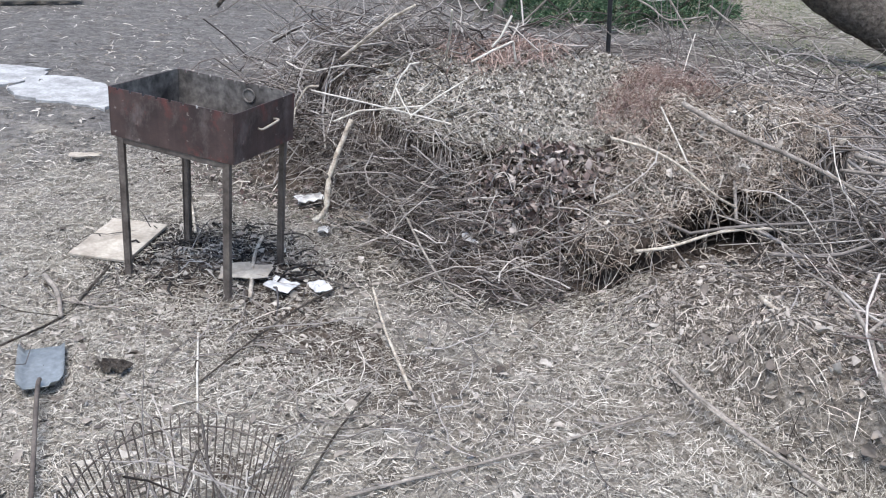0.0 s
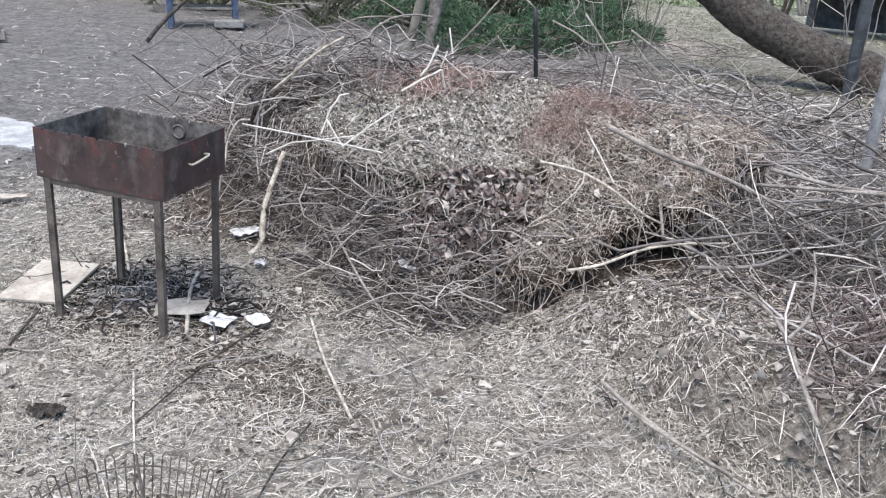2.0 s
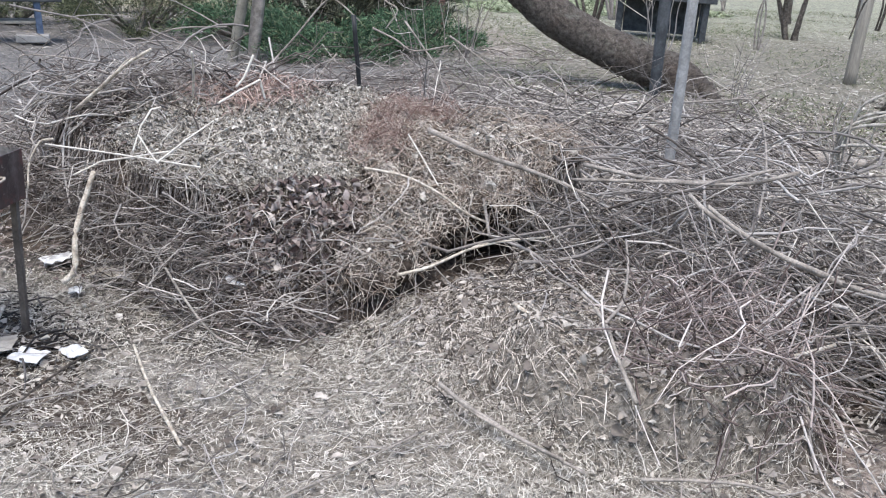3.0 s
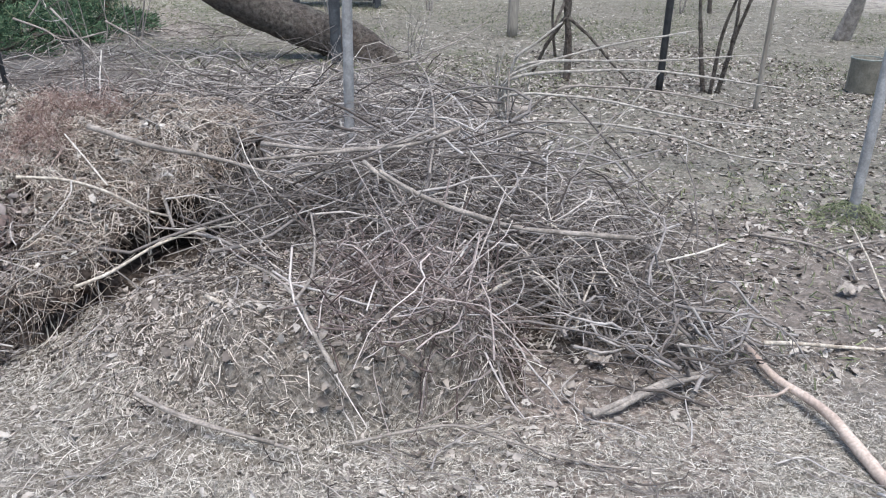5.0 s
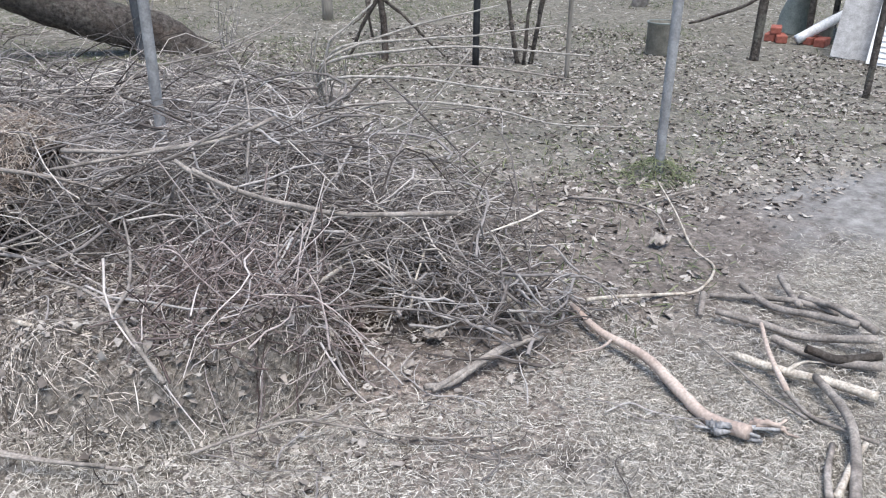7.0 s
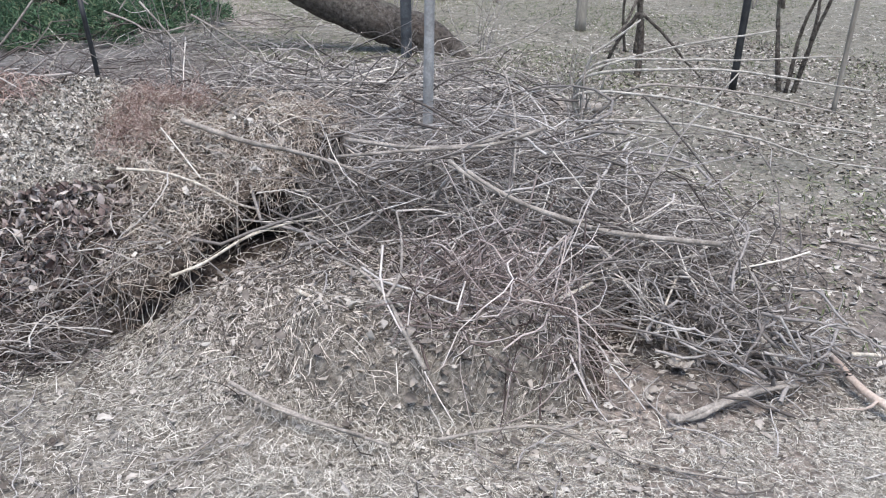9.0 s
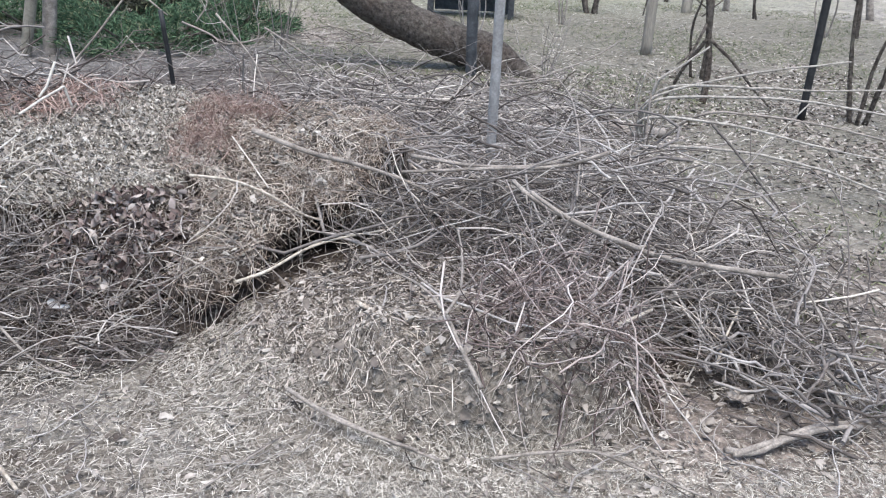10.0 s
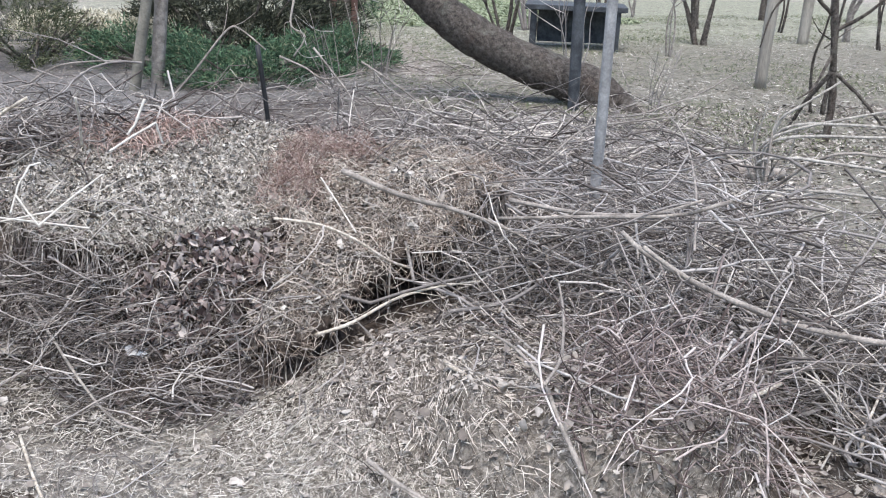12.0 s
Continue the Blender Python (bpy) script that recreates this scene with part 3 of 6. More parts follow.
def twig_lines(x, y, height, length, radius, lift, rise=0.1, sections=6, bend=0.5, heading=None, curl=0.28):
    """Middle lines and radii of loose sticks that lie in long bows over a surface; lift is how deep the tangle stands."""
    n = len(x)
    a = rng.uniform(0, 2 * np.pi, n) if heading is None else heading
    L = length * rng.uniform(0.4, 1.6, n)
    k = np.linspace(0, 1, sections)
    wave = rng.normal(0, 0.34, n)[:, None] * np.sin(2 * np.pi * (k * rng.uniform(0.7, 1.6, n)[:, None] + rng.uniform(0, 1, n)[:, None]))
    ang = a[:, None] + rng.normal(0, bend, n)[:, None] * (k - 0.5) + wave + rng.normal(0, 0.09, (n, sections))
    step = L[:, None] / (sections - 1)
    px = x[:, None] + np.cumsum(np.cos(ang) * step, 1) - 0.5 * np.cos(a[:, None]) * L[:, None]
    py = y[:, None] + np.cumsum(np.sin(ang) * step, 1) - 0.5 * np.sin(a[:, None]) * L[:, None]
    over = lift(x, y) if callable(lift) else lift
    z0 = height(x, y) + 0.004 + over * rng.uniform(0, 1, n)
    slope = rng.normal(0, rise, n) * L
    pz = z0[:, None] + slope[:, None] * (k - 0.5) + rng.normal(0, 0.004, (n, sections)) + (rng.uniform(-0.5, 0.8, n) * L * curl)[:, None] * np.sin(np.pi * k) + (rng.normal(0, 0.2, n) * L * curl)[:, None] * np.sin(2 * np.pi * (k * rng.uniform(0.8, 1.5, n)[:, None] + rng.uniform(0, 1, n)[:, None]))
    pz = np.maximum(pz, height(px, py) + 0.004)
    rad = (radius * rng.uniform(0.55, 1.5, n))[:, None] * np.linspace(1.0, 0.4, sections)[None]
    return np.stack([px, py, pz], -1), rad


def twigs(x, y, height, length, radius, lift, rise=0.1, sections=6, bend=0.5, sides=4, heading=None):
    return tubes(*twig_lines(x, y, height, length, radius, lift, rise, sections, bend, heading), sides)


def side_shoots(lines, rad, height):
    """One thinner shoot from each line, leaving it at an acute angle and bending after it."""
    n, sections, _ = lines.shape
    at = rng.integers(1, sections - 2, n)
    row = np.arange(n)
    start, along = lines[row, at], lines[row, at + 1] - lines[row, at]
    along = along / (np.linalg.norm(along, axis=1, keepdims=True) + 1e-9)
    L = np.linalg.norm(lines[:, -1] - lines[:, 0], axis=1) * rng.uniform(0.18, 0.5, n)
    across = np.stack([-along[:, 1], along[:, 0], rng.normal(0.15, 0.5, n)], -1) * (rng.choice((-1, 1), n) * rng.uniform(0.4, 1.0, n))[:, None]
    across[:, 2] = rng.normal(0.12, 0.35, n)
    k = np.linspace(0, 1, 5)[None, :, None]
    out = start[:, None] + (along[:, None] * (0.7 * k + 0.25 * k * k) + across[:, None] * (k - 0.25 * k * k)) * L[:, None, None]
    out = out + rng.normal(0, 1, out.shape) * 0.02 * L[:, None, None] * (k > 0)
    out[..., 2] = np.maximum(out[..., 2], height(out[..., 0], out[..., 1]) + 0.003)
    return out, (rad[row, at] * 0.62)[:, None] * np.linspace(1, 0.4, 5)[None]


def sprays(x, y, height, length, radius, lift, rise=0.1, sections=8, bend=0.5, sides=4, heading=None, shoots=2):
    """Sticks with side shoots, joined."""
    lines, rad = twig_lines(x, y, height, length, radius, lift, rise, sections, bend, heading)
    pieces = [tubes(lines, rad, sides)]
    for _ in range(shoots):
        pieces.append(tubes(*side_shoots(lines, rad, height), 3))
    return joined(pieces)


def across_view(n, turn=-30, spread=45, share=0.42):
    """Headings of cut branches thrown down mostly one way."""
    return np.where(rng.uniform(0, 1, n) < share, radians(turn) + rng.normal(0, radians(spread), n) + np.pi * rng.integers(0, 2, n), rng.uniform(0, 2 * np.pi, n))


def near_density(x, y):
    """The litter thins out where the yard is trodden bare and far from the camera's side."""
    d = np.hypot(x - 0.4, y)
    bare = np.clip((vnoise(x, y, 0.6, 11) + 0.5 * vnoise(x, y, 0.17, 14) + 0.85) * 1.1, 0.42, 1)
    path = np.exp(-(((x - 5.2) * 0.4 + (y - 0.75)) / 0.4) ** 2) * np.clip((x - 3.2) / 0.6, 0, 1)
    soil = np.clip((x - 2.75) / 0.35, 0, 1) * np.clip((y - 0.75) / 0.3, 0, 1)
    return np.clip(1.5 - d / 4.5, 0.12, 1) * bare * (1 - 0.9 * path) * (1 - 0.75 * soil)


def foot_line(x, y):
    """The heap's foot runs slantwise: 0 on the open yard before it, 1 behind."""
    return np.clip((y - np.interp(x, (-0.8, -0.48, -0.23, 0.03, 0.26, 0.6), (4.05, 3.48, 3.12, 2.80, 2.68, 2.72))) / 0.15, 0, 1)


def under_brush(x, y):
    """Dark ground below the twigs, shade put into its colour: 1 where no straw lies open."""
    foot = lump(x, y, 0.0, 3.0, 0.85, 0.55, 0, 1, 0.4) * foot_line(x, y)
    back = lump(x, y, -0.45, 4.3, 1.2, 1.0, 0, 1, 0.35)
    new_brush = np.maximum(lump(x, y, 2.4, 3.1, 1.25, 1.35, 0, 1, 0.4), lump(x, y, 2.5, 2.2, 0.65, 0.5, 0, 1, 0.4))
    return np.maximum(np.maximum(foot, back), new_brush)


off_heap = lambda x, y: np.where(heap_height(x, y) < 0.1, 1.0, 0.14 * (y < 2.7)) * (1 - 0.85 * under_brush(x, y)) * (1 - 0.9 * np.maximum(lump(x, y, 2.25, 1.58, 0.7, 0.5, -15, 1, 0.5), 0.8 * lump(x, y, -0.92, 2.93, 0.55, 0.42, -20, 1, 0.5)))
x, y = scatter(520000, -2.4, 4.6, 1.15, 4.6, lambda x, y: near_density(x, y) * off_heap(x, y))
x2, y2 = scatter(95000, 1.2, 4.6, 0.0, 1.15, lambda x, y: near_density(x, y))
x, y = np.concatenate([x, x2]), np.concatenate([y, y2])
put("dry_grass", mesh_of("dry_grass", *blades(x, y, top_height, 0.034, 0.0014, 0.010, bend=0.3, sections=2)), M_STRAW,
    label="matted dry grass lying on the yard", category="grass", kind="stuff")
x, y = scatter(4000, -1.8, 3.6, 1.2, 3.6, near_density)
put("long_straw", mesh_of("long_straw", *blades(x, y, top_height, 0.11, 0.0011, 0.015, bend=0.45, sections=5)), M_STRAW,
    label="longer straw stalks lying on the thatch", category="grass", kind="stuff")
x, y = scatter(52000, -7.0, 16.0, 3.5, 18.0, lambda x, y: np.clip(1.3 - np.hypot(x, y) / 16, 0.1, 1) * np.clip(0.6 + vnoise(x, y, 1.5, 12), 0.15, 1) * np.where((x < 1.0) & (y > 5), 0.35, 1.0))
put("far_dry_grass", mesh_of("far_dry_grass", *blades(x, y, ground_height, 0.09, 0.0035, 0.03, sections=3)), M_STRAW,
    label="sparse dry grass across the back of the yard", category="grass", kind="stuff")
x, y = scatter(75000, 2.5, 18.0, 1.0, 18.0, lambda x, y: np.clip(0.35 + vnoise(x, y, 1.2, 13), 0.0, 1))
put("spring_grass", mesh_of("spring_grass", *blades(x, y, ground_height, 0.07, 0.003, 0.05, sections=3)), M_GREEN_GRASS,
    label="first thin green grass under the trees", category="grass", kind="stuff")

def TOPS(x, y):
    """The open tops of the leaf mat and the hay hump."""
    return np.maximum(lump(x, y, 0.42, 3.93, 0.84, 0.72, 0, 1, 0.12), np.clip((1.02 - hay_mat(x, y)[0]) / 0.08, 0, 1))


def on_heap(x, y):
    """Cover of the heap: slopes take as much litter as flat tops; the steepest and the hay's rim stay bare, their dark
    mould standing in for shade.
    """
    e = 0.03
    gx, gy = heap_height(x + e, y) - heap_height(x - e, y), heap_height(x, y + e) - heap_height(x, y - e)
    steep = np.sqrt(1 + (gx * gx + gy * gy) / (4 * e * e))
    rim = np.zeros_like(x)
    d = hay_mat(x, y)[0]
    rim = np.maximum(rim, (d > 0.95) & (d < 1.22))
    inside = d < 0.95
    return np.clip((heap_height(x, y) - 0.03) / 0.06, 0, 1) * np.clip(steep / 2.2, 0.45, 1) * np.where(steep > 1.9, np.where(y < 2.6, 0.6, 0.3), 1.0) * np.where(inside, 1.0, 1 - 0.97 * rim)


x, y = scatter(300000, -0.6, 2.7, 1.3, 4.8, lambda x, y: on_heap(x, y) * (1 - 0.8 * under_brush(x, y) * (1 - TOPS(x, y))) * np.clip(0.8 + vnoise(x, y, 0.5, 21), 0.35, 1))
put("heap_hay", mesh_of("heap_hay", *blades(x, y, heap_height, 0.036, 0.0016, 0.014, bend=0.25, sections=2)), M_MOUND, label="short grey-tan hay spread over the compost heap", category="hay", kind="stuff")
x, y = scatter(15000, -0.2, 2.2, 1.5, 4.4, lambda x, y: on_heap(x, y) * (1 - 0.9 * under_brush(x, y) * (1 - TOPS(x, y))))
put("long_hay", mesh_of("long_hay", *blades(x, y, heap_height, 0.075, 0.0014, 0.018, bend=0.3, sections=4)), M_MOUND, label="long dry stalks sticking out of the heap", category="hay", kind="stuff")
x, y = scatter(40000, -1.6, 3.2, 1.2, 4.6, lambda x, y: (0.07 + 0.8 * on_heap(x, y)) * (1 - 0.7 * under_brush(x, y)) * (1 - 0.8 * TOPS(x, y)))
put("leaf_crumbs", mesh_of("leaf_crumbs", *leaves(x, y, top_height, 0.018, 0.010, 0.5)), M_LEAF, label="crumbled dead leaves over heap and thatch", category="leaves", kind="stuff")
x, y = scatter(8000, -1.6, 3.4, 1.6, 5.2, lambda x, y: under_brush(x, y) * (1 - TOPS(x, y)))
put("dark_leaves", mesh_of("dark_leaves", *leaves(x, y, top_height, 0.030, 0.01, 0.4)), M_WETLEAF, label="dark brown leaves below the twigs", category="leaves", kind="stuff")


# the mats lie on the heap and hang over its broken side
def mat_mesh(name, shape, x0, x1, y0, y1, step, thick):
    gx, gy = np.meshgrid(np.arange(x0, x1, step), np.arange(y0, y1, step))
    d, z = shape(gx, gy)
    w = gx.shape[1]
    low = z - thick * np.clip(1.6 - d, 0.5, 1) - 0.015 * vnoise(gx, gy, 0.06, 79)
    verts = np.vstack([np.stack([gx, gy, z], -1).reshape(-1, 3), np.stack([gx, gy, low], -1).reshape(-1, 3)])
    m = d[:-1, :-1] < 1
    a = np.arange(gx.size).reshape(gx.shape)[:-1, :-1]
    n = gx.size
    faces = [np.stack([a, a + 1, a + 1 + w, a + w], -1)[m], np.stack([a, a + w, a + 1 + w, a + 1], -1)[m] + n]
    pad = np.pad(m, 1)
    for di, dj, p, q in ((-1, 0, 0, 1), (1, 0, 1 + w, w), (0, -1, w, 0), (0, 1, 1, 1 + w)):
        e = m & ~pad[1 + di:pad.shape[0] - 1 + di, 1 + dj:pad.shape[1] - 1 + dj]
        faces.append(np.stack([a + p, a + p + n, a + q + n, a + q], -1)[e])
    return mesh_of(name, verts, np.vstack(faces))


put("leaf_mat", mat_mesh("leaf_mat", leaf_mat, -0.6, 1.4, 3.1, 4.8, 0.02, 0.04), M_HEAP, label="trodden mat of leaves and grass on the heap", category="leaf mat", kind="stuff")
put("hay_mat", mat_mesh("hay_mat", hay_mat, 0.1, 2.0, 2.4, 4.4, 0.02, 0.07), M_HEAP, label="matted hay hanging over the heap's broken side", category="hay", kind="stuff")
x, y = scatter(26000, 0.1, 2.0, 2.4, 4.4, lambda x, y: (hay_mat(x, y)[0] < 1.03) * 0.5)
put("mat_straw", mesh_of("mat_straw", *blades(x, y, lambda x, y: hay_mat(x, y)[1], 0.06, 0.0014, 0.025, bend=0.5, sections=3)), M_HAY, label="matted hay stalks on the heap's hump", category="hay", kind="stuff")
x, y = scatter(6500, 0.1, 2.0, 2.4, 4.4, lambda x, y: (hay_mat(x, y)[0] < 1.03) * np.clip(0.5 + vnoise(x, y, 0.25, 81), 0.1, 1))
put("hay_stalks", mesh_of("hay_stalks", *twigs(x, y, lambda x, y: hay_mat(x, y)[1], 0.17, 0.0021, 0.04, rise=0.25, sections=7, bend=1.3, sides=3)), M_HAY, label="long bent hay stalks over the hump", category="hay", kind="stuff")
x, y = scatter(2600, 0.1, 2.0, 2.4, 4.4, lambda x, y: (hay_mat(x, y)[0] < 0.97) * np.clip(0.35 + vnoise(x, y, 0.2, 82) + 0.5 * (y > 3.45), 0.0, 1))
put("hump_leaves", mesh_of("hump_leaves", *leaves(x, y, lambda x, y: hay_mat(x, y)[1], 0.04, 0.02, 0.5)), M_LITTER, label="pale dead leaves caught in the hay", category="leaves", kind="stuff")


def rim_of(n, shape, x0, x1, y0, y1, lo, hi):
    return scatter(n, x0, x1, y0, y1, lambda x, y: (shape(x, y)[0] > lo) & (shape(x, y)[0] < hi))


x, y = rim_of(6500, hay_mat, 0.1, 2.0, 2.4, 3.6, 0.88, 1.05)
put("hanging_roots", mesh_of("hanging_roots", *twigs(x, y, lambda x, y: hay_mat(x, y)[1] - 0.07, 0.17, 0.0015, 0.08, rise=0.6, bend=1.8, sides=3)), M_HAY, label="tangled thin stalks trailing from the hay's edge", category="hay", kind="stuff")
x, y = rim_of(4500, leaf_mat, -0.6, 1.0, 3.0, 3.8, 0.86, 1.04)
put("hanging_straw", mesh_of("hanging_straw", *twigs(x, y, lambda x, y: leaf_mat(x, y)[1] - 0.03, 0.08, 0.0011, 0.05, rise=0.5, bend=1.4, sides=3)), M_STRAW, label="loose straw hanging from the leaf mat's edge", category="hay", kind="stuff")
x, y = scatter(58000, -0.5, 1.9, 2.5, 4.7, lambda x, y: (leaf_mat(x, y)[0] < 0.95) * np.where(hay_mat(x, y)[0] < 1, 0.25, 1.0) + 0.25 * (hay_mat(x, y)[0] < 0.93))
put("top_straw", mesh_of("top_straw", *blades(x, y, heap_height, 0.042, 0.0014, 0.022, bend=0.3, sections=3)), M_STRAW, label="pale straw strewn over the heap's top", category="hay", kind="stuff")
x, y = scatter(5200, 0.6, 1.6, 3.1, 4.3, lambda x, y: np.maximum(lump(x, y, 1.08, 3.86, 0.34, 0.20, 10, 1, 0.6), lump(x, y, 0.84, 3.56, 0.20, 0.30, -12, 1, 0.6)))
put("reddish_tuft", mesh_of("reddish_tuft", *twigs(x, y, lambda x, y: heap_height(x, y) + 0.005, 0.10, 0.0012, 0.09, rise=0.9, bend=1.4, sections=5, sides=3)), M_RED_HAY, label="tuft of reddish dry grass on the heap", category="grass tuft", kind="stuff")
x, y = scatter(1500, 0.0, 0.7, 3.9, 4.8, lambda x, y: lump(x, y, 0.25, 4.35, 0.45, 0.3, 0, 1, 0.6))
put("orange_tuft", mesh_of("orange_tuft", *blades(x, y, lambda x, y: heap_height(x, y) + 0.02, 0.16, 0.0016, 0.08)), M_RED_HAY, label="rusty dry grass on top of the heap", category="grass tuft", kind="stuff")
x, y = scatter(17000, -0.1, 2.6, 1.5, 4.6, lambda x, y: on_heap(x, y) * np.clip(0.30 + 0.7 * vnoise(x, y, 0.6, 22), 0.12, 1) * (1 - 0.85 * TOPS(x, y)))
put("heap_leaves", mesh_of("heap_leaves", *leaves(x, y, heap_height, 0.036, 0.02)), M_LEAF, label="brown dead leaves covering the compost heap", category="leaves", kind="stuff")
def leaf_face(x, y):
    return lump(x, y, 0.46, 3.17, 0.50, 0.22, 0, 1, 0.5)


x, y = scatter(5200, -0.2, 1.0, 2.8, 3.6, leaf_face)
put("leaf_layer", mesh_of("leaf_layer", *leaves(x, y, heap_body, 0.036, 0.05, 0.8)), M_WETLEAF, label="wet brown leaf layers in the heap's broken face", category="leaves", kind="stuff")
x, y = scatter(150, -0.2, 1.0, 3.05, 3.6, leaf_face)
put("large_leaves", mesh_of("large_leaves", *leaves(x, y, heap_body, 0.06, 0.05, 0.8)), M_WETLEAF, label="large curled brown leaves sticking out of the heap's face", category="leaves", kind="stuff")
x, y = scatter(50000, 2.0, 16.0, 2.0, 17.0, lambda x, y: np.clip(0.6 + vnoise(x, y, 1.0, 15), 0.1, 1) * np.clip(1.3 - np.hypot(x - 2, y) / 15, 0.2, 1))
put("far_leaf_litter", mesh_of("far_leaf_litter", *leaves(x, y, ground_height, 0.042, 0.001, 0.08, 0.2)), M_FARLEAF, label="pale leaf litter under the far trees", category="leaves", kind="stuff")
x, y = scatter(15000, -0.4, 1.3, 2.9, 4.7, lambda x, y: (leaf_mat(x, y)[0] < 0.95) * np.where(hay_mat(x, y)[0] < 1, 0.35, 1.0))
put("mat_leaves", mesh_of("mat_leaves", *leaves(x, y, heap_height, 0.024, 0.014, 0.5)), M_LITTER, label="pale small leaves matted on the heap's top", category="leaves", kind="stuff")
x, y = scatter(6000, -1.6, 3.6, 1.1, 3.3, lambda x, y: np.clip(0.35 + 0.9 * vnoise(x, y, 0.5, 83), 0.05, 1))
put("ground_leaves", mesh_of("ground_leaves", *leaves(x, y, top_height, 0.034, 0.004, 0.25, 0.5)), M_LEAF, label="flat dead leaves trodden into the thatch", category="leaves", kind="stuff")
x, y = scatter(24000, -3.0, 12.0, 1.0, 12.0, lambda x, y: np.clip(1.2 - np.hypot(x - 1, y) / 10, 0.15, 1))
put("leaf_litter", mesh_of("leaf_litter", *leaves(x, y, top_height, 0.030, 0.003, 0.2, 0.5)), M_LEAF, label="scattered dead leaves on the ground", category="leaves", kind="stuff")


x, y = scatter(42000, 2.8, 9.5, 1.0, 7.5, lambda x, y: np.clip(0.35 + 0.5 * vnoise(x, y, 0.5, 84), 0.08, 0.8) * np.where((x < 3.9) & (y > 2), 0.4, 1.0) * (1 - 0.85 * np.exp(-(((x - 5.2) * 0.4 + (y - 0.75)) / 0.4) ** 2)))
put("yard_leaves", mesh_of("yard_leaves", *leaves(x, y, ground_height, 0.042, 0.003, 0.25, 0.5)), M_LEAF, label="brown and pale dead leaves over the bare yard", category="leaves", kind="stuff")


# ---------------------------------------------------------------- brushwood
def clear_mat(x, y):
    """Where the leaf mat, the hay hump and the slipped hay lie open, few twigs rest."""
    top = np.maximum(lump(x, y, 0.45, 3.85, 0.78, 0.72, 0, 1, 0.3), np.clip((1.15 - hay_mat(x, y)[0]) / 0.2, 0, 1))
    slipped = np.maximum(lump(x, y, 1.10, 2.22, 0.80, 0.66, 0, 0.92, 0.4), lump(x, y, 1.38, 2.68, 0.52, 0.50, 0, 0.9, 0.4))
    return 1 - 0.97 * np.maximum(top, slipped)


def brush_a(x, y):
    return clear_mat(x, y) * np.maximum(lump(x, y, 2.15, 3.1, 1.25, 1.35, 0, 1.0, 0.7), np.maximum(lump(x, y, 2.72, 2.25, 0.75, 0.62, 0, 0.9, 0.7), lump(x, y, 2.75, 3.95, 1.35, 1.1, 0, 0.85, 0.7)))


def brush_b(x, y):
    return clear_mat(x, y) * lump(x, y, -0.35, 4.1, 1.35, 1.25, 0, 1.0, 0.7) * np.clip((y - 3.95 + 0.9 * (x + 0.8)) / 0.3, 0, 1) * (1 - 0.85 * lump(x, y, -0.15, 3.75, 0.6, 0.5, -30, 1, 0.5))


x, y = scatter(7500, 0.9, 4.1, 1.3, 5.1, brush_a)
put("brushwood", mesh_of("brushwood", *sprays(x, y, top_height, 0.5, 0.0038, lambda x, y: 0.30 * brush_a(x, y) ** 0.7, rise=0.32, bend=1.3, heading=across_view(len(x)))), M_TWIG,
    label="tangled grey cut twigs piled beside the heap", category="brushwood", kind="stuff")


def loose_whips(name, label, x, y, height, length, radius, lift, rise, bend, mat, shoots=3, heading=None):
    """A pile whose single long twigs, each with its side shoots, are parts of their own."""
    pile = thing(name, Matrix.Identity(4), label, "brush pile")
    x, y = x[:300], y[:300]
    lines, rad = twig_lines(x, y, height, length, radius, lift, rise, 11, bend, None if heading is None else heading(len(x)), 0.2)
    offshoots = [side_shoots(lines, rad, height) for _ in range(shoots)]
    for i in range(len(x)):
        long_twig = put("long_twig", mesh_of("long_twig", *tubes(lines[i:i + 1], rad[i:i + 1], 6)), mat, pile)
        for l, r in offshoots:
            put("side_shoot", mesh_of("side_shoot", *tubes(l[i:i + 1], r[i:i + 1], 4)), mat, long_twig)
    return pile


x, y = scatter(1100, 1.0, 4.2, 1.5, 5.0, lambda x, y: clear_mat(x, y) ** 2 * lump(x, y, 2.4, 3.1, 1.7, 1.7, 0, 1, 0.7))
loose_whips("brush_pile", "pile of long bare grey cut branches", x, y, top_height, 0.95, 0.0056, lambda x, y: 0.08 + 0.40 * brush_a(x, y), 0.24, 1.5, M_TONED, 3, across_view)
x, y = scatter(3600, -1.7, 1.2, 2.9, 5.5, brush_b)
put("old_brushwood", mesh_of("old_brushwood", *sprays(x, y, top_height, 0.5, 0.0040, lambda x, y: 0.16 * brush_b(x, y) ** 0.7, rise=0.3, bend=1.5)), M_DARK_TWIG,
    label="tangled dark old twigs piled behind the heap", category="brushwood", kind="stuff")
x, y = scatter(420, -1.5, 1.6, 3.2, 5.6, brush_b)
loose_whips("old_brush_pile", "old pile of bare branches arching upward", x, y, top_height, 0.8, 0.0048, lambda x, y: 0.05 + 0.25 * brush_b(x, y), 0.3, 1.3, M_TONED, 2)
x, y = scatter(260, -1.3, 2.0, 4.5, 6.3, lambda x, y: lump(x, y, 0.3, 5.3, 1.6, 0.9, 0, 1, 0.6))
loose_whips("back_brush", "grey boughs thrown down behind the heap", x, y, ground_height, 0.85, 0.0072, 0.30, 0.28, 1.2, M_TONED, 2)
x, y = scatter(900, 0.5, 2.6, 4.2, 6.4, lambda x, y: lump(x, y, 1.6, 5.1, 1.2, 1.1, 0, 1, 0.7))
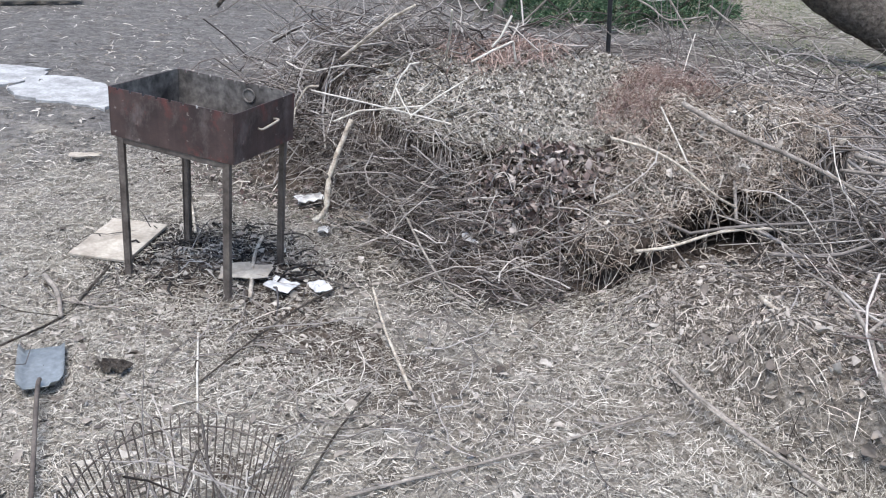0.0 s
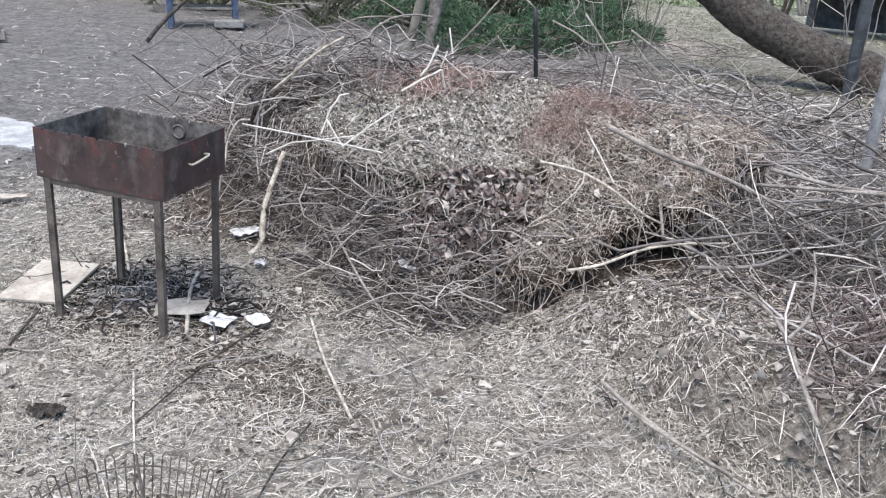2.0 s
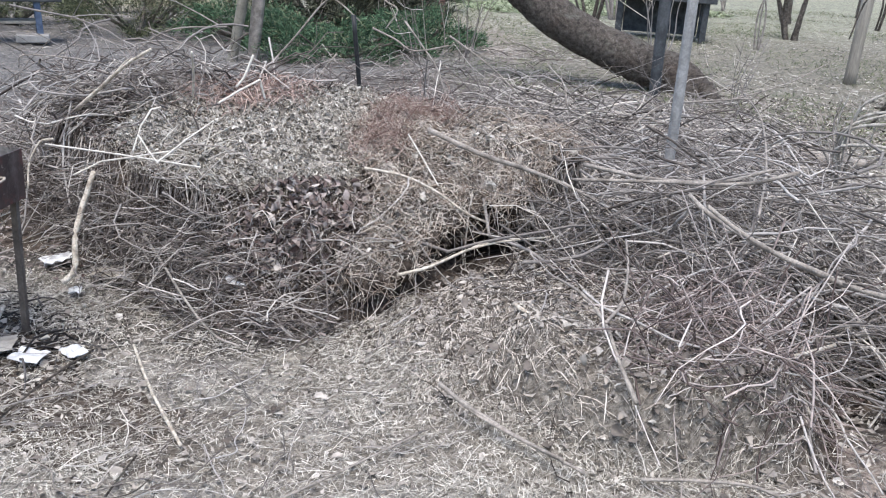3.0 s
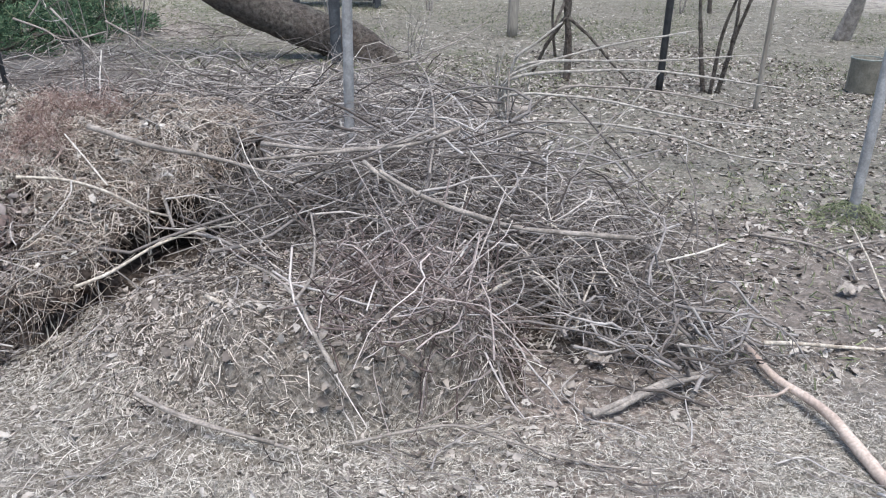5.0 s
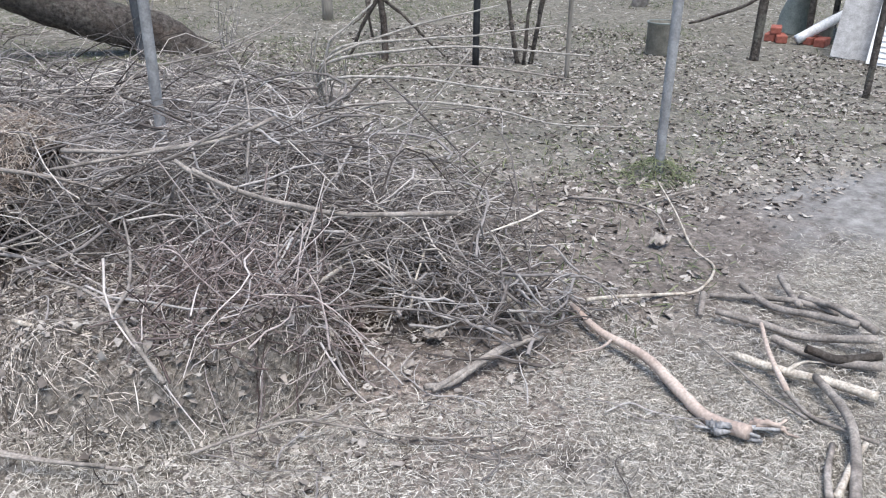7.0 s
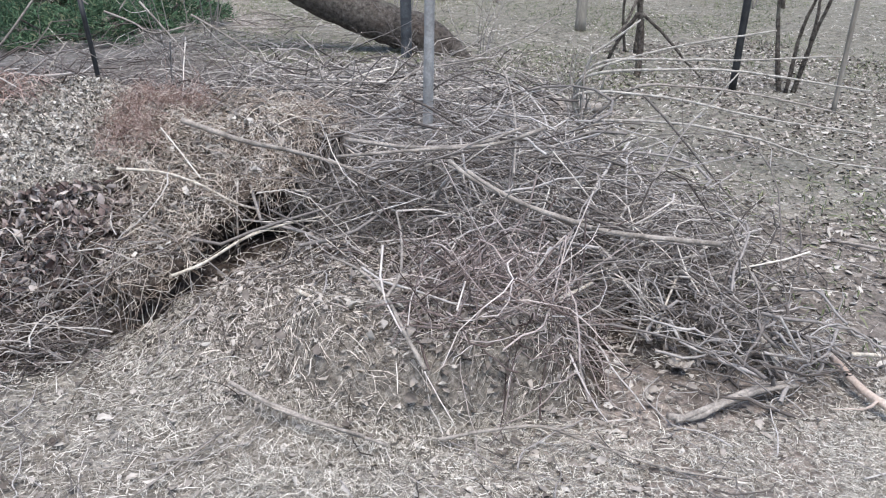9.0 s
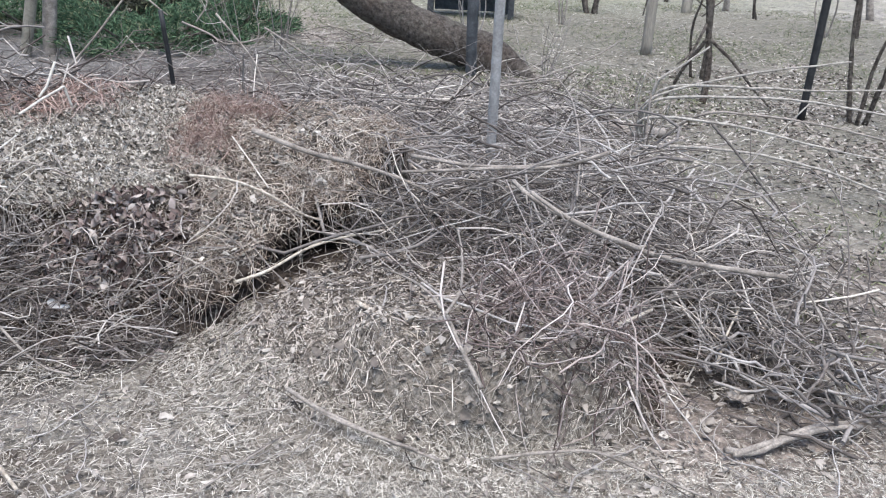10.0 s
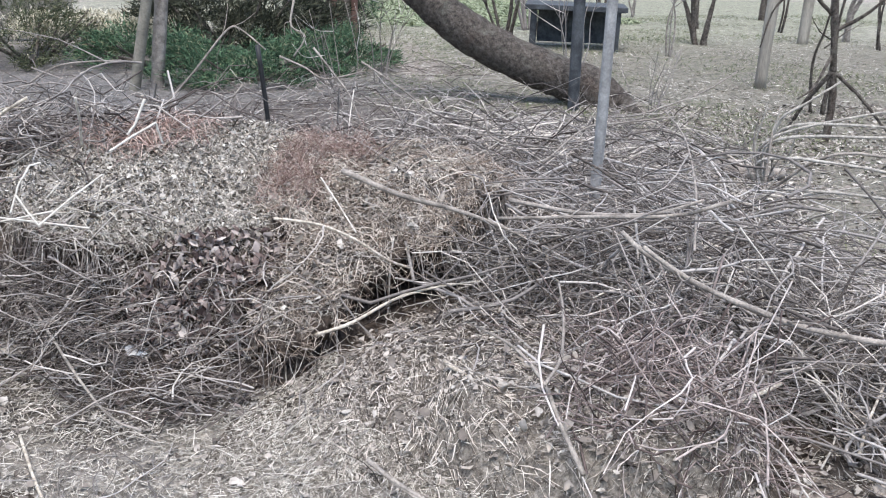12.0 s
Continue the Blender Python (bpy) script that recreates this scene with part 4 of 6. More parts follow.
put("thorny_brush", mesh_of("thorny_brush", *sprays(x, y, ground_height, 0.6, 0.0036, 0.35, rise=0.4, bend=1.2)), M_DARK_TWIG,
    label="dark curled twigs behind the heap", category="brushwood", kind="stuff")
x, y = scatter(11000, 1.0, 3.9, 1.5, 4.9, lambda x, y: brush_a(x, y))
put("fine_twigs", mesh_of("fine_twigs", *twigs(x, y, top_height, 0.24, 0.0020, lambda x, y: 0.30 * brush_a(x, y) ** 0.7, rise=0.45, sections=5, bend=0.9, sides=3)), M_DARK_TWIG,
    label="fine side twigs through the brushwood", category="brushwood", kind="stuff")
x, y = scatter(2400, -1.8, 2.2, 4.4, 8.2, lambda x, y: lump(x, y, 0.2, 5.9, 2.0, 1.9, 0, 1, 0.7))
put("sprawling_brush", mesh_of("sprawling_brush", *sprays(x, y, ground_height, 0.75, 0.0050, lambda x, y: 0.06 + 0.5 * lump(x, y, 0.0, 5.1, 1.7, 1.1, 0, 1, 0.8), rise=0.4, bend=1.2)), M_DARK_TWIG,
    label="grey branches sprawling behind the heap", category="brushwood", kind="stuff")
x, y = scatter(3000, 0.8, 5.4, 4.2, 7.6, lambda x, y: lump(x, y, 2.9, 5.5, 2.3, 1.7, 0, 1, 0.7))
put("low_brush", mesh_of("low_brush", *sprays(x, y, ground_height, 0.8, 0.0050, lambda x, y: 0.04 + 0.34 * lump(x, y, 2.4, 4.9, 1.7, 1.1, 0, 1, 0.8), rise=0.3, bend=1.2, heading=across_view(len(x)))), M_TWIG,
    label="grey twigs strewn between heap and leaning tree", category="brushwood", kind="stuff")


def foot_twig_cover(x, y):
    """Twigs lie thick along the heap's foot and its left flank, thin on the open leaf face."""
    flank = lump(x, y, -0.35, 3.6, 0.85, 0.5, -50, 1, 0.4)
    return np.clip((crest_line(x) - 0.06 - y) / 0.12, 0, 1) * foot_line(x, y) * np.maximum(lump(x, y, -0.02, 3.0, 0.85, 0.5, 0, 1, 0.6), flank) * (1 - 0.9 * lump(x, y, 0.45, 3.26, 0.46, 0.20, 0, 1, 0.4)) * (1 - 0.7 * lump(x, y, 0.30, 2.98, 0.34, 0.17, 0, 1, 0.5))


x, y = scatter(9000, -1.2, 1.0, 2.3, 4.4, foot_twig_cover)
put("heap_foot_twigs", mesh_of("heap_foot_twigs", *sprays(x, y, top_height, 0.36, 0.0027, 0.10, rise=0.25, bend=1.3, shoots=1, heading=across_view(len(x), 0, 35, 0.5))), M_DARK_TWIG,
    label="dark thin twigs along the foot of the heap", category="twigs", kind="stuff")
x, y = scatter(4500, -1.2, 1.0, 2.3, 4.1, foot_twig_cover)
put("foot_brush", mesh_of("foot_brush", *twigs(x, y, top_height, 0.22, 0.0020, 0.05, rise=0.3, bend=1.3, sides=3)), M_DARK_TWIG,
    label="fine dark twigs matted at the heap's foot", category="twigs", kind="stuff")
x, y = scatter(1150, 1.2, 2.4, 1.35, 2.6, lambda x, y: lump(x, y, 1.76, 1.95, 0.52, 0.48, 0, 1, 0.7))
put("weed_stems", mesh_of("weed_stems", *sprays(x, y, top_height, 0.36, 0.0031, 0.12, rise=0.7, bend=0.9, sides=4, shoots=1)), M_WEED,
    label="bundle of thin brown weed stems thrown on the heap", category="weeds", kind="stuff")
x, y = scatter(330, 2.0, 3.2, 1.2, 2.3, lambda x, y: lump(x, y, 2.66, 1.56, 0.42, 0.46, 10, 1, 0.6))
loose_whips("stick_heap", "small heap of grey lichened sticks", x, y, ground_height, 0.36, 0.0058, 0.18, 0.3, 0.8, M_TONED, 3)
x, y = scatter(900, 0.8, 5.4, 6.6, 10.8, lambda x, y: np.clip(0.5 + vnoise(x, y, 1.1, 16), 0, 1))
put("far_twigs", mesh_of("far_twigs", *twigs(x, y, ground_height, 0.7, 0.004, 0.05, rise=0.12, bend=1.0)), M_DARK_TWIG,
    label="fallen dark twigs before the leaning tree", category="twigs", kind="stuff")
x, y = scatter(1300, -2.2, 4.5, 1.2, 6.0, lambda x, y: np.clip(1.2 - np.hypot(x - 0.8, y - 2.6) / 3.2, 0.05, 1))
put("fallen_twigs", mesh_of("fallen_twigs", *twigs(x, y, top_height, 0.22, 0.0018, 0.01, rise=0.02)), M_TWIG,
    label="thin fallen twigs strewn over the ground", category="twigs", kind="stuff")


def fallen_twig(x, y, turn, length, radius, mat, seed):
    """One thin twig lying on the thatch, with a side shoot or two."""
    r = np.random.default_rng(seed)
    k = np.linspace(-0.5, 0.5, 6)
    a = radians(turn) + r.normal(0, 0.5) * k + r.normal(0, 0.12, 6)
    px, py = x + length * k * np.cos(a), y + length * k * np.sin(a)
    pz = top_height(px, py) + radius + 0.012 + 0.02 * r.uniform(0, 1, 6)
    line = np.stack([px, py, pz], -1)
    ob = put("twig", mesh_of("twig", *stalk_mesh("twig", line, radius, radius * 0.5, 6, 4, 0.06, seed)), mat, None, "thin bare fallen twig lying on dry thatch", "twig", "fallen twigs on the thatch")
    for i in range(int(r.integers(1, 3))):
        j = int(r.integers(1, 4))
        go = line[j + 1] - line[j]
        side = np.array((-go[1], go[0], 0.0)) * r.choice((-1, 1)) * r.uniform(0.4, 0.9)
        tip = line[j] + (go + side) * r.uniform(0.7, 1.5)
        mid = (line[j] + tip) / 2 + r.normal(0, 0.01, 3)
        for p in (mid, tip):
            p[2] = float(top_height(p[0], p[1])) + 0.012 + 0.02 * r.uniform(0, 1)
        put("side_shoot", mesh_of("side_shoot", *stalk_mesh("side_shoot", [line[j], mid, tip], radius * 0.6, radius * 0.3, 5, 4, 0.06, seed + 1)), mat, ob)
    return ob


rf = np.random.default_rng(312)
for i in range(64):
    if i < 40:
        tx, ty = rf.uniform(-1.5, 1.0), rf.uniform(1.35, 2.75)
    else:
        tx, ty = rf.uniform(0.9, 2.9), rf.uniform(0.6, 1.5)
    if math.hypot(tx + 1.2, ty - 2.03) < 0.4 or math.hypot(tx + 0.53, ty - 1.27) < 0.4:
        continue
    fallen_twig(tx, ty, rf.choice((45, -65, 80, 15)) + rf.normal(0, 18), rf.uniform(0.22, 0.62), rf.uniform(0.0018, 0.0036), (M_TONED, M_BARK, M_TONED)[i % 3], 1000 + 3 * i)


# ---------------------------------------------------------------- brazier
def brazier(m):
    L, W, H, D, T = 0.538, 0.40, 0.755, 0.185, 0.004
    ob = thing("brazier", m, "rusty brown sheet steel brazier on four legs", "brazier")
    body = part("body", box(bmesh.new(), -L / 2 + T, L / 2 - T, -W / 2 + T, W / 2 - T, H - D, H - D + T), M_RUST_IN, ob, "sooty steel floor plate")

    def side(length, notches, inner):
        """A sheet on edge, along x, with skewer notches in its rim."""
        bm = bmesh.new()
        xs = [(-length / 2, 0)]
        for i in range(notches):
            c = -length / 2 + (i + 0.7) * length / (notches + 0.4)
            xs += [(c - 0.006, 0), (c - 0.004, -0.009), (c + 0.004, -0.009), (c + 0.006, 0)]
        xs.append((length / 2, 0))
        front = [bm.verts.new((x, 0, H + z)) for x, z in xs]
        low = [bm.verts.new((x, 0, H - D)) for x, z in xs]
        faces = [bm.faces.new((low[i], low[i + 1], front[i + 1], front[i])) for i in range(len(xs) - 1)]
        made = bmesh.ops.extrude_face_region(bm, geom=faces)["geom"]
        for v in made:
            if isinstance(v, bmesh.types.BMVert):
                v.co.y += T
        bmesh.ops.recalc_face_normals(bm, faces=bm.faces)
        for f in bm.faces:
            f.material_index = int(abs(f.calc_center_median().y - inner * T) < 1e-5)
        return bm

    for name, y, inner, label in (("front_wall", -W / 2, 1, "rusted front sheet with a notched rim"), ("back_wall", W / 2 - T, 0, "rusted back sheet with a notched rim")):
        w = part(name, side(L, 9, inner), M_RUST, ob, label)
        w.data.materials.append(M_RUST_IN)
        w.location.y = y
    for x, inner in ((-L / 2 - 0.001, 0), (L / 2 - T + 0.001, 1)):
        w = part("end_wall", side(W, 0, inner), M_RUST, ob)
        w.data.materials.append(M_RUST_IN)
        w.rotation_euler.z, w.location.x = radians(90), x + T
    for sy in (-1, 1):
        r = part("rail", box(bmesh.new(), -L / 2 + 0.03, L / 2 - 0.03, sy * (W / 2 - 0.016) - 0.011, sy * (W / 2 - 0.016) + 0.011, H - D - 0.024, H - D - 0.001, 0.002), M_LEG, ob, "angle iron rail under the box")
    for sx in (-1, 1):
        for sy in (-1, 1):
            bm = bmesh.new()
            a, b = (L / 2 - 0.038), (W / 2 - 0.014)
            box(bm, sx * a - 0.013, sx * a + 0.013, sy * b + sy * 0.009 - 0.002, sy * b + sy * 0.009 + 0.002, -0.04, H - D - 0.001)
            box(bm, sx * (a + 0.013) - 0.002, sx * (a + 0.013) + 0.002, sy * b - 0.012, sy * b + 0.007, -0.04, H - D - 0.001)
            box(bm, sx * a - 0.012, sx * a + 0.011, sy * b - 0.008, sy * b + 0.006, -0.04, H - D - 0.002, 0.002)
            part("leg", bm, M_LEG, ob)
    for sx in (-1, 1):
        v, f = stalk_mesh("handle", [(sx * (L / 2 + 0.002), -0.05, H - 0.085), (sx * (L / 2 + 0.022), -0.052, H - 0.082), (sx * (L / 2 + 0.026), 0.0, H - 0.076), (sx * (L / 2 + 0.024), 0.05, H - 0.070), (sx * (L / 2 + 0.002), 0.052, H - 0.070)], 0.0045, 0.0045, 8, 5, 0.01)
        put("handle", mesh_of("handle", v, f), M_BOARD, ob, "worn pale rod handle")
    ring = np.array([[(0.07 + 0.026 * math.cos(a), W / 2 - T - 0.004, H - 0.048 + 0.026 * math.sin(a)) for a in np.linspace(0, 2 * np.pi, 25)]])
    put("vent_ring", mesh_of("vent_ring", *tubes(ring, np.full((1, 25), 0.0035), 6)), M_RUST_IN, ob, "sooty ring round an air hole")
    hole = bmesh.new()
    bmesh.ops.create_circle(hole, cap_ends=True, segments=20, radius=0.024, matrix=pose(0.07, W / 2 - T - 0.002, H - 0.048, 90, 0, 0))
    part("vent_hole", hole, M_RUST_IN, ob, "pale ash behind the air hole")
    return ob


brazier(pose(-0.942, 2.882, -0.006, -1, 2.4, -20.2))


# cold ashes in and under the brazier
x, y = scatter(9000, -1.6, -0.3, 2.4, 3.6, lambda x, y: lump(x, y, -0.92, 2.93, 0.58, 0.46, -20, 1, 0.6))
put("ash_patch", mesh_of("ash_patch", *leaves(x, y, ground_height, 0.026, 0.012, 0.5)), M_ASH, label="charcoal bits and ash under the brazier", category="ash", kind="stuff")
x, y = scatter(420, -1.5, -0.2, 2.5, 3.5, lambda x, y: lump(x, y, -0.85, 2.95, 0.62, 0.46, -20, 1, 0.6))
put("burnt_twigs", mesh_of("burnt_twigs", *twigs(x, y, ground_height, 0.22, 0.004, 0.02, rise=0.04)), M_ASH, label="half-burnt twigs under the brazier", category="twigs", kind="stuff")
rb = np.random.default_rng(5)
charred = thing("charred_wood", pose(-0.942, 2.882, -0.006, -1, 2.4, -20.2), "grey charred wood ends lying in the brazier", "charcoal")
for i in range(9):
    p = np.array((rb.uniform(-0.22, 0.2), rb.uniform(-0.13, 0.13), 0.612))
    q = p + (rb.uniform(-0.1, 0.1), rb.uniform(-0.06, 0.06), rb.uniform(0.0, 0.06))
    put("ember_stick", mesh_of("ember_stick", *stalk_mesh("ember_stick", [p, (p + q) / 2, q], 0.016, 0.010, 7, 3, 0.2, i)), M_ROT, charred)


# ---------------------------------------------------------------- poles and trunk
def pole(points, r0, r1, mat, name, label, category, sides=10, group=""):
    v, f = stalk_mesh(name, points, r0, r1, sides, 5, 0.03)
    return put(name, mesh_of(name, v, f), mat, None, label, category, group)


pole([(0.975, 4.92, -0.1), (0.965, 4.93, 0.5), (0.92, 4.94, 1.02)], 0.014, 0.014, M_BLACK, "metal_stake", "black metal stake standing behind the heap", "stake")
pole([(2.42, 3.62, -0.1), (2.44, 3.66, 0.8), (2.46, 3.72, 2.4)], 0.029, 0.027, M_PIPE, "support_pole", "pale grey steel pole standing in the brushwood", "pole")
pole([(4.756, 1.968, -0.1), (4.80, 1.98, 1.0), (4.85, 2.0, 2.6)], 0.03, 0.03, M_PIPE, "support_pole", "grey steel pole standing in mossy grass", "pole")
pole([(6.62, 5.0, -0.1), (6.63, 5.0, 1.0), (6.64, 5.0, 2.4)], 0.035, 0.035, M_BLACK, "fence_post", "dark thin post at the back of the yard", "post")
pole([(4.44, 7.45, -0.1), (4.42, 7.46, 0.8), (4.40, 7.48, 2.6)], 0.06, 0.055, M_ROOF, "fence_post", "dark post beside the leaning tree", "post")
pole([(0.25, 9.58, -0.1), (0.38, 9.58, 0.5), (0.75, 9.58, 2.2)], 0.062, 0.055, M_CAN, "wooden_post", "brown leaning wooden post by the junipers", "post")
pole([(0.50, 9.71, -0.1), (0.57, 9.70, 0.5), (0.80, 9.70, 2.2)], 0.075, 0.07, M_BARK, "wooden_post", "pale grey wooden post by the junipers", "post")
pole([(6.77, 4.02, -0.1), (6.78, 4.02, 0.8), (6.78, 4.02, 1.9)], 0.022, 0.02, M_GREYWOOD, "wooden_stake", "thin pale stake in thin grass", "stake")
pole([(7.76, 8.57, -0.1), (7.76, 8.57, 1.0), (7.80, 8.57, 2.2)], 0.075, 0.07, M_GREYWOOD, "wooden_post", "weathered grey post under the trees", "post")
pole([(11.81, 12.22, -0.1), (11.79, 12.22, 1.0), (11.75, 12.22, 2.4)], 0.10, 0.09, M_GREYWOOD, "wooden_post", "far weathered post under the trees", "post")
pole([(8.79, 3.09, -0.1), (8.84, 3.09, 0.5), (8.95, 3.09, 2.0)], 0.050, 0.042, M_TRUNK, "tree_post", "dark slim trunk with a flared foot", "trunk")
pole([(7.87, 1.71, -0.1), (7.90, 1.71, 0.6), (7.95, 1.71, 1.6)], 0.03, 0.03, M_TRUNK, "table_leg_post", "dark post beside stacked roofing", "post")
pole([(-2.67, 9.41, 0.0), (-2.45, 9.46, 0.25), (-2.05, 9.55, 0.62)], 0.025, 0.02, M_TRUNK, "leaning_stick", "dark stick leaning at the blue bench", "stick")
pole([(8.62, 2.95, 0.95), (8.55, 3.05, 0.62), (8.38, 3.41, 0.43), (8.28, 3.60, 0.36)], 0.02, 0.012, M_TRUNK, "hanging_bough", "dark drooping bough of a slim tree", "branch")

tree = thing("old_tree", pose(5.0, 7.6, 0), "leaning old apple tree with rough brown bark", "tree")
tree.matrix_world = Matrix.Identity(4)
v, f = stalk_mesh("trunk", [(5.22, 7.46, -0.42), (4.85, 7.66, 0.12), (4.43, 7.9, 0.31), (3.99, 8.12, 0.49), (3.55, 8.31, 0.74), (3.21, 8.44, 1.02), (2.87, 8.55, 1.42), (2.55, 8.65, 2.1), (2.4, 8.7, 3.2)], 0.235, 0.17, 20, 7, 0.05)
put("trunk", mesh_of("trunk", v, f), M_TRUNK, tree)
for pts, r in (([(5.0, 7.4, 0.1), (5.0, 7.15, 0.0), (5.05, 6.9, -0.12)], 0.10), ([(4.9, 7.8, 0.15), (5.0, 8.0, 0.0), (5.2, 8.2, -0.12)], 0.12)):
    v, f = stalk_mesh("root", pts, r, r * 0.4, 10, 4, 0.1)
    put("root", mesh_of("root", v, f), M_TRUNK, tree)
for pts, r in (([(3.3, 8.4, 0.95), (3.5, 8.2, 1.5), (3.9, 8.0, 2.2)], 0.08), ([(2.75, 8.6, 1.6), (2.4, 8.3, 2.0), (1.9, 8.0, 2.6)], 0.09)):
    v, f = stalk_mesh("limb", pts, r, r * 0.5, 10, 5, 0.1)
    put("limb", mesh_of("limb", v, f), M_TRUNK, tree)


# ---------------------------------------------------------------- bare shrubs
def shrub(x, y, height, stems, spread, radius, mat, label, seed, forks=3):
    """A leafless shrub or thin tree: bent stems from one foot, each with forks."""
    r = np.random.default_rng(seed)
    ob = thing("bare_shrub", pose(x, y, 0), label, "shrub", "bare shrubs and saplings")
    for s in range(stems):
        a = r.uniform(0, 2 * np.pi) if stems > 1 else 0.0
        lean = spread * r.uniform(0.4, 1.0)
        hgt = height * r.uniform(0.75, 1.1)
        tip = np.array([math.cos(a) * lean, math.sin(a) * lean, hgt])
        mid = tip * 0.5 + r.normal(0, 0.05 * height, 3) * (1, 1, 0.3)
        foot = np.array([math.cos(a) * 0.06, math.sin(a) * 0.06, -0.08])
        pieces = [stalk_mesh("stem", [foot, mid * 0.5 + foot * 0.5 + r.normal(0, 0.02 * height, 3), mid, tip], radius * r.uniform(0.7, 1.2), radius * 0.3, 7, 5, 0.12, seed * 20 + s)]
        line = spline([foot, mid, tip], 6)
        for k in range(forks):
            i = r.integers(4, len(line) - 2)
            p = line[i]
            d = r.normal(0, 1, 3)
            d[2] = abs(d[2]) * 0.7 + 0.1
            d *= height * r.uniform(0.2, 0.4) / np.linalg.norm(d)
            pieces.append(stalk_mesh("fork", [p, p + d * 0.5 + r.normal(0, 0.03, 3), p + d + (0, 0, 0.05)], radius * 0.45, radius * 0.12, 5, 4, 0.12, seed * 20 + s + k))
        put("stem", mesh_of("stem", *joined(pieces)), mat, ob)
    return ob


shrub(6.40, 13.4, 2.2, 4, 0.7, 0.04, M_TRUNK, "dark many-stemmed bare shrub", 1)
shrub(9.62, 12.3, 2.0, 4, 0.6, 0.05, M_TRUNK, "dark bare shrub with forked stems", 2)
crooked = thing("crooked_shrub", Matrix.Identity(4), "crooked dark shrub with limbs drooping to the ground", "shrub")
for i, (pts, r0, r1) in enumerate((([(6.15, 5.80, -0.05), (6.17, 5.82, 0.3), (6.13, 5.84, 0.62), (6.05, 5.9, 1.3), (6.0, 5.95, 2.3)], 0.035, 0.028), ([(6.13, 5.84, 0.62), (6.0, 5.95, 0.35), (5.93, 6.02, 0.12), (5.85, 6.05, -0.02)], 0.022, 0.012),
                               ([(6.13, 5.84, 0.62), (6.3, 5.66, 0.42), (6.45, 5.5, 0.2), (6.6, 5.38, 0.02)], 0.018, 0.008), ([(6.1, 5.86, 0.75), (5.85, 5.75, 0.5), (5.6, 5.65, 0.42)], 0.016, 0.006),
                               ([(6.08, 5.88, 0.95), (6.35, 5.7, 1.2), (6.6, 5.55, 1.7)], 0.02, 0.008), ([(6.06, 5.9, 1.1), (5.8, 6.0, 1.3), (5.6, 6.1, 1.15), (5.5, 6.1, 0.8)], 0.018, 0.006))):
    put("limb", mesh_of("limb", *stalk_mesh("limb", pts, r0, r1, 8, 6, 0.1, 400 + i)), M_TRUNK, crooked)
shrub(7.05, 4.72, 2.2, 4, 0.3, 0.024, M_TRUNK, "cluster of twisted dark stems", 4, 3)
shrub(5.15, 7.15, 0.7, 6, 0.5, 0.006, M_TWIG, "low pale suckers at the leaning trunk's foot", 15, 4)
shrub(7.2, 7.0, 2.4, 2, 0.3, 0.022, M_TRUNK, "slim bare sapling in thin grass", 5)
shrub(12.5, 9.0, 3.0, 1, 0.2, 0.06, M_TRUNK, "dark sapling under the trees", 6)
shrub(11.5, 15.0, 3.0, 2, 0.4, 0.07, M_TRUNK, "bare sapling far off under trees", 7)
shrub(13.2, 12.5, 3.0, 2, 0.3, 0.06, M_BARK, "grey sapling far off under trees", 8)
shrub(15.5, 11.0, 3.2, 1, 0.2, 0.11, M_BARK, "grey bare trunk far off", 9)
shrub(9.9, 16.0, 3.0, 3, 0.5, 0.06, M_TRUNK, "bare dark shrub far off", 10)
shrub(14.5, 16.5, 3.2, 2, 0.4, 0.08, M_TRUNK, "bare dark tree far off", 11)
shrub(7.7, 15.2, 2.6, 5, 0.8, 0.03, M_DARK_TWIG, "twiggy thicket by the shed", 12, 5)
shrub(5.6, 9.6, 1.6, 5, 0.6, 0.010, M_TWIG, "thin pale suckers behind the leaning tree", 13, 4)
shrub(11.6, 6.1, 2.6, 1, 0.1, 0.13, M_BARK, "far short log trunk", 14, 1)

rt = np.random.default_rng(88)
for i in range(9):
    shrub(rt.uniform(6.5, 16.0), rt.uniform(8.0, 18.0), rt.uniform(2.2, 3.0), int(rt.integers(1, 4)), rt.uniform(0.15, 0.5), rt.uniform(0.012, 0.03), (M_TRUNK, M_BARK)[i % 2], "thin bare sapling under the far trees", 500 + i)
x, y = scatter(14000, 5.2, 11.0, 16.0, 24.0, lambda x, y: np.ones_like(x))
put("far_lawn", mesh_of("far_lawn", *blades(x, y, ground_height, 0.2, 0.012, 0.08, sections=3)), M_LAWN, label="bright green lawn beyond the trees", category="grass", kind="stuff")

# the felled shrub, with whips fanning out over the ground
felled = thing("felled_shrub", Matrix.Identity(4), "cut-down shrub with long pale whips fanning out", "shrub")
rs = np.random.default_rng(41)
def whip(points, r0, r1, mat, seed):
    put("whip", mesh_of("whip", *stalk_mesh("whip", points, r0, r1, 7, 7, 0.08, seed)), mat, felled)


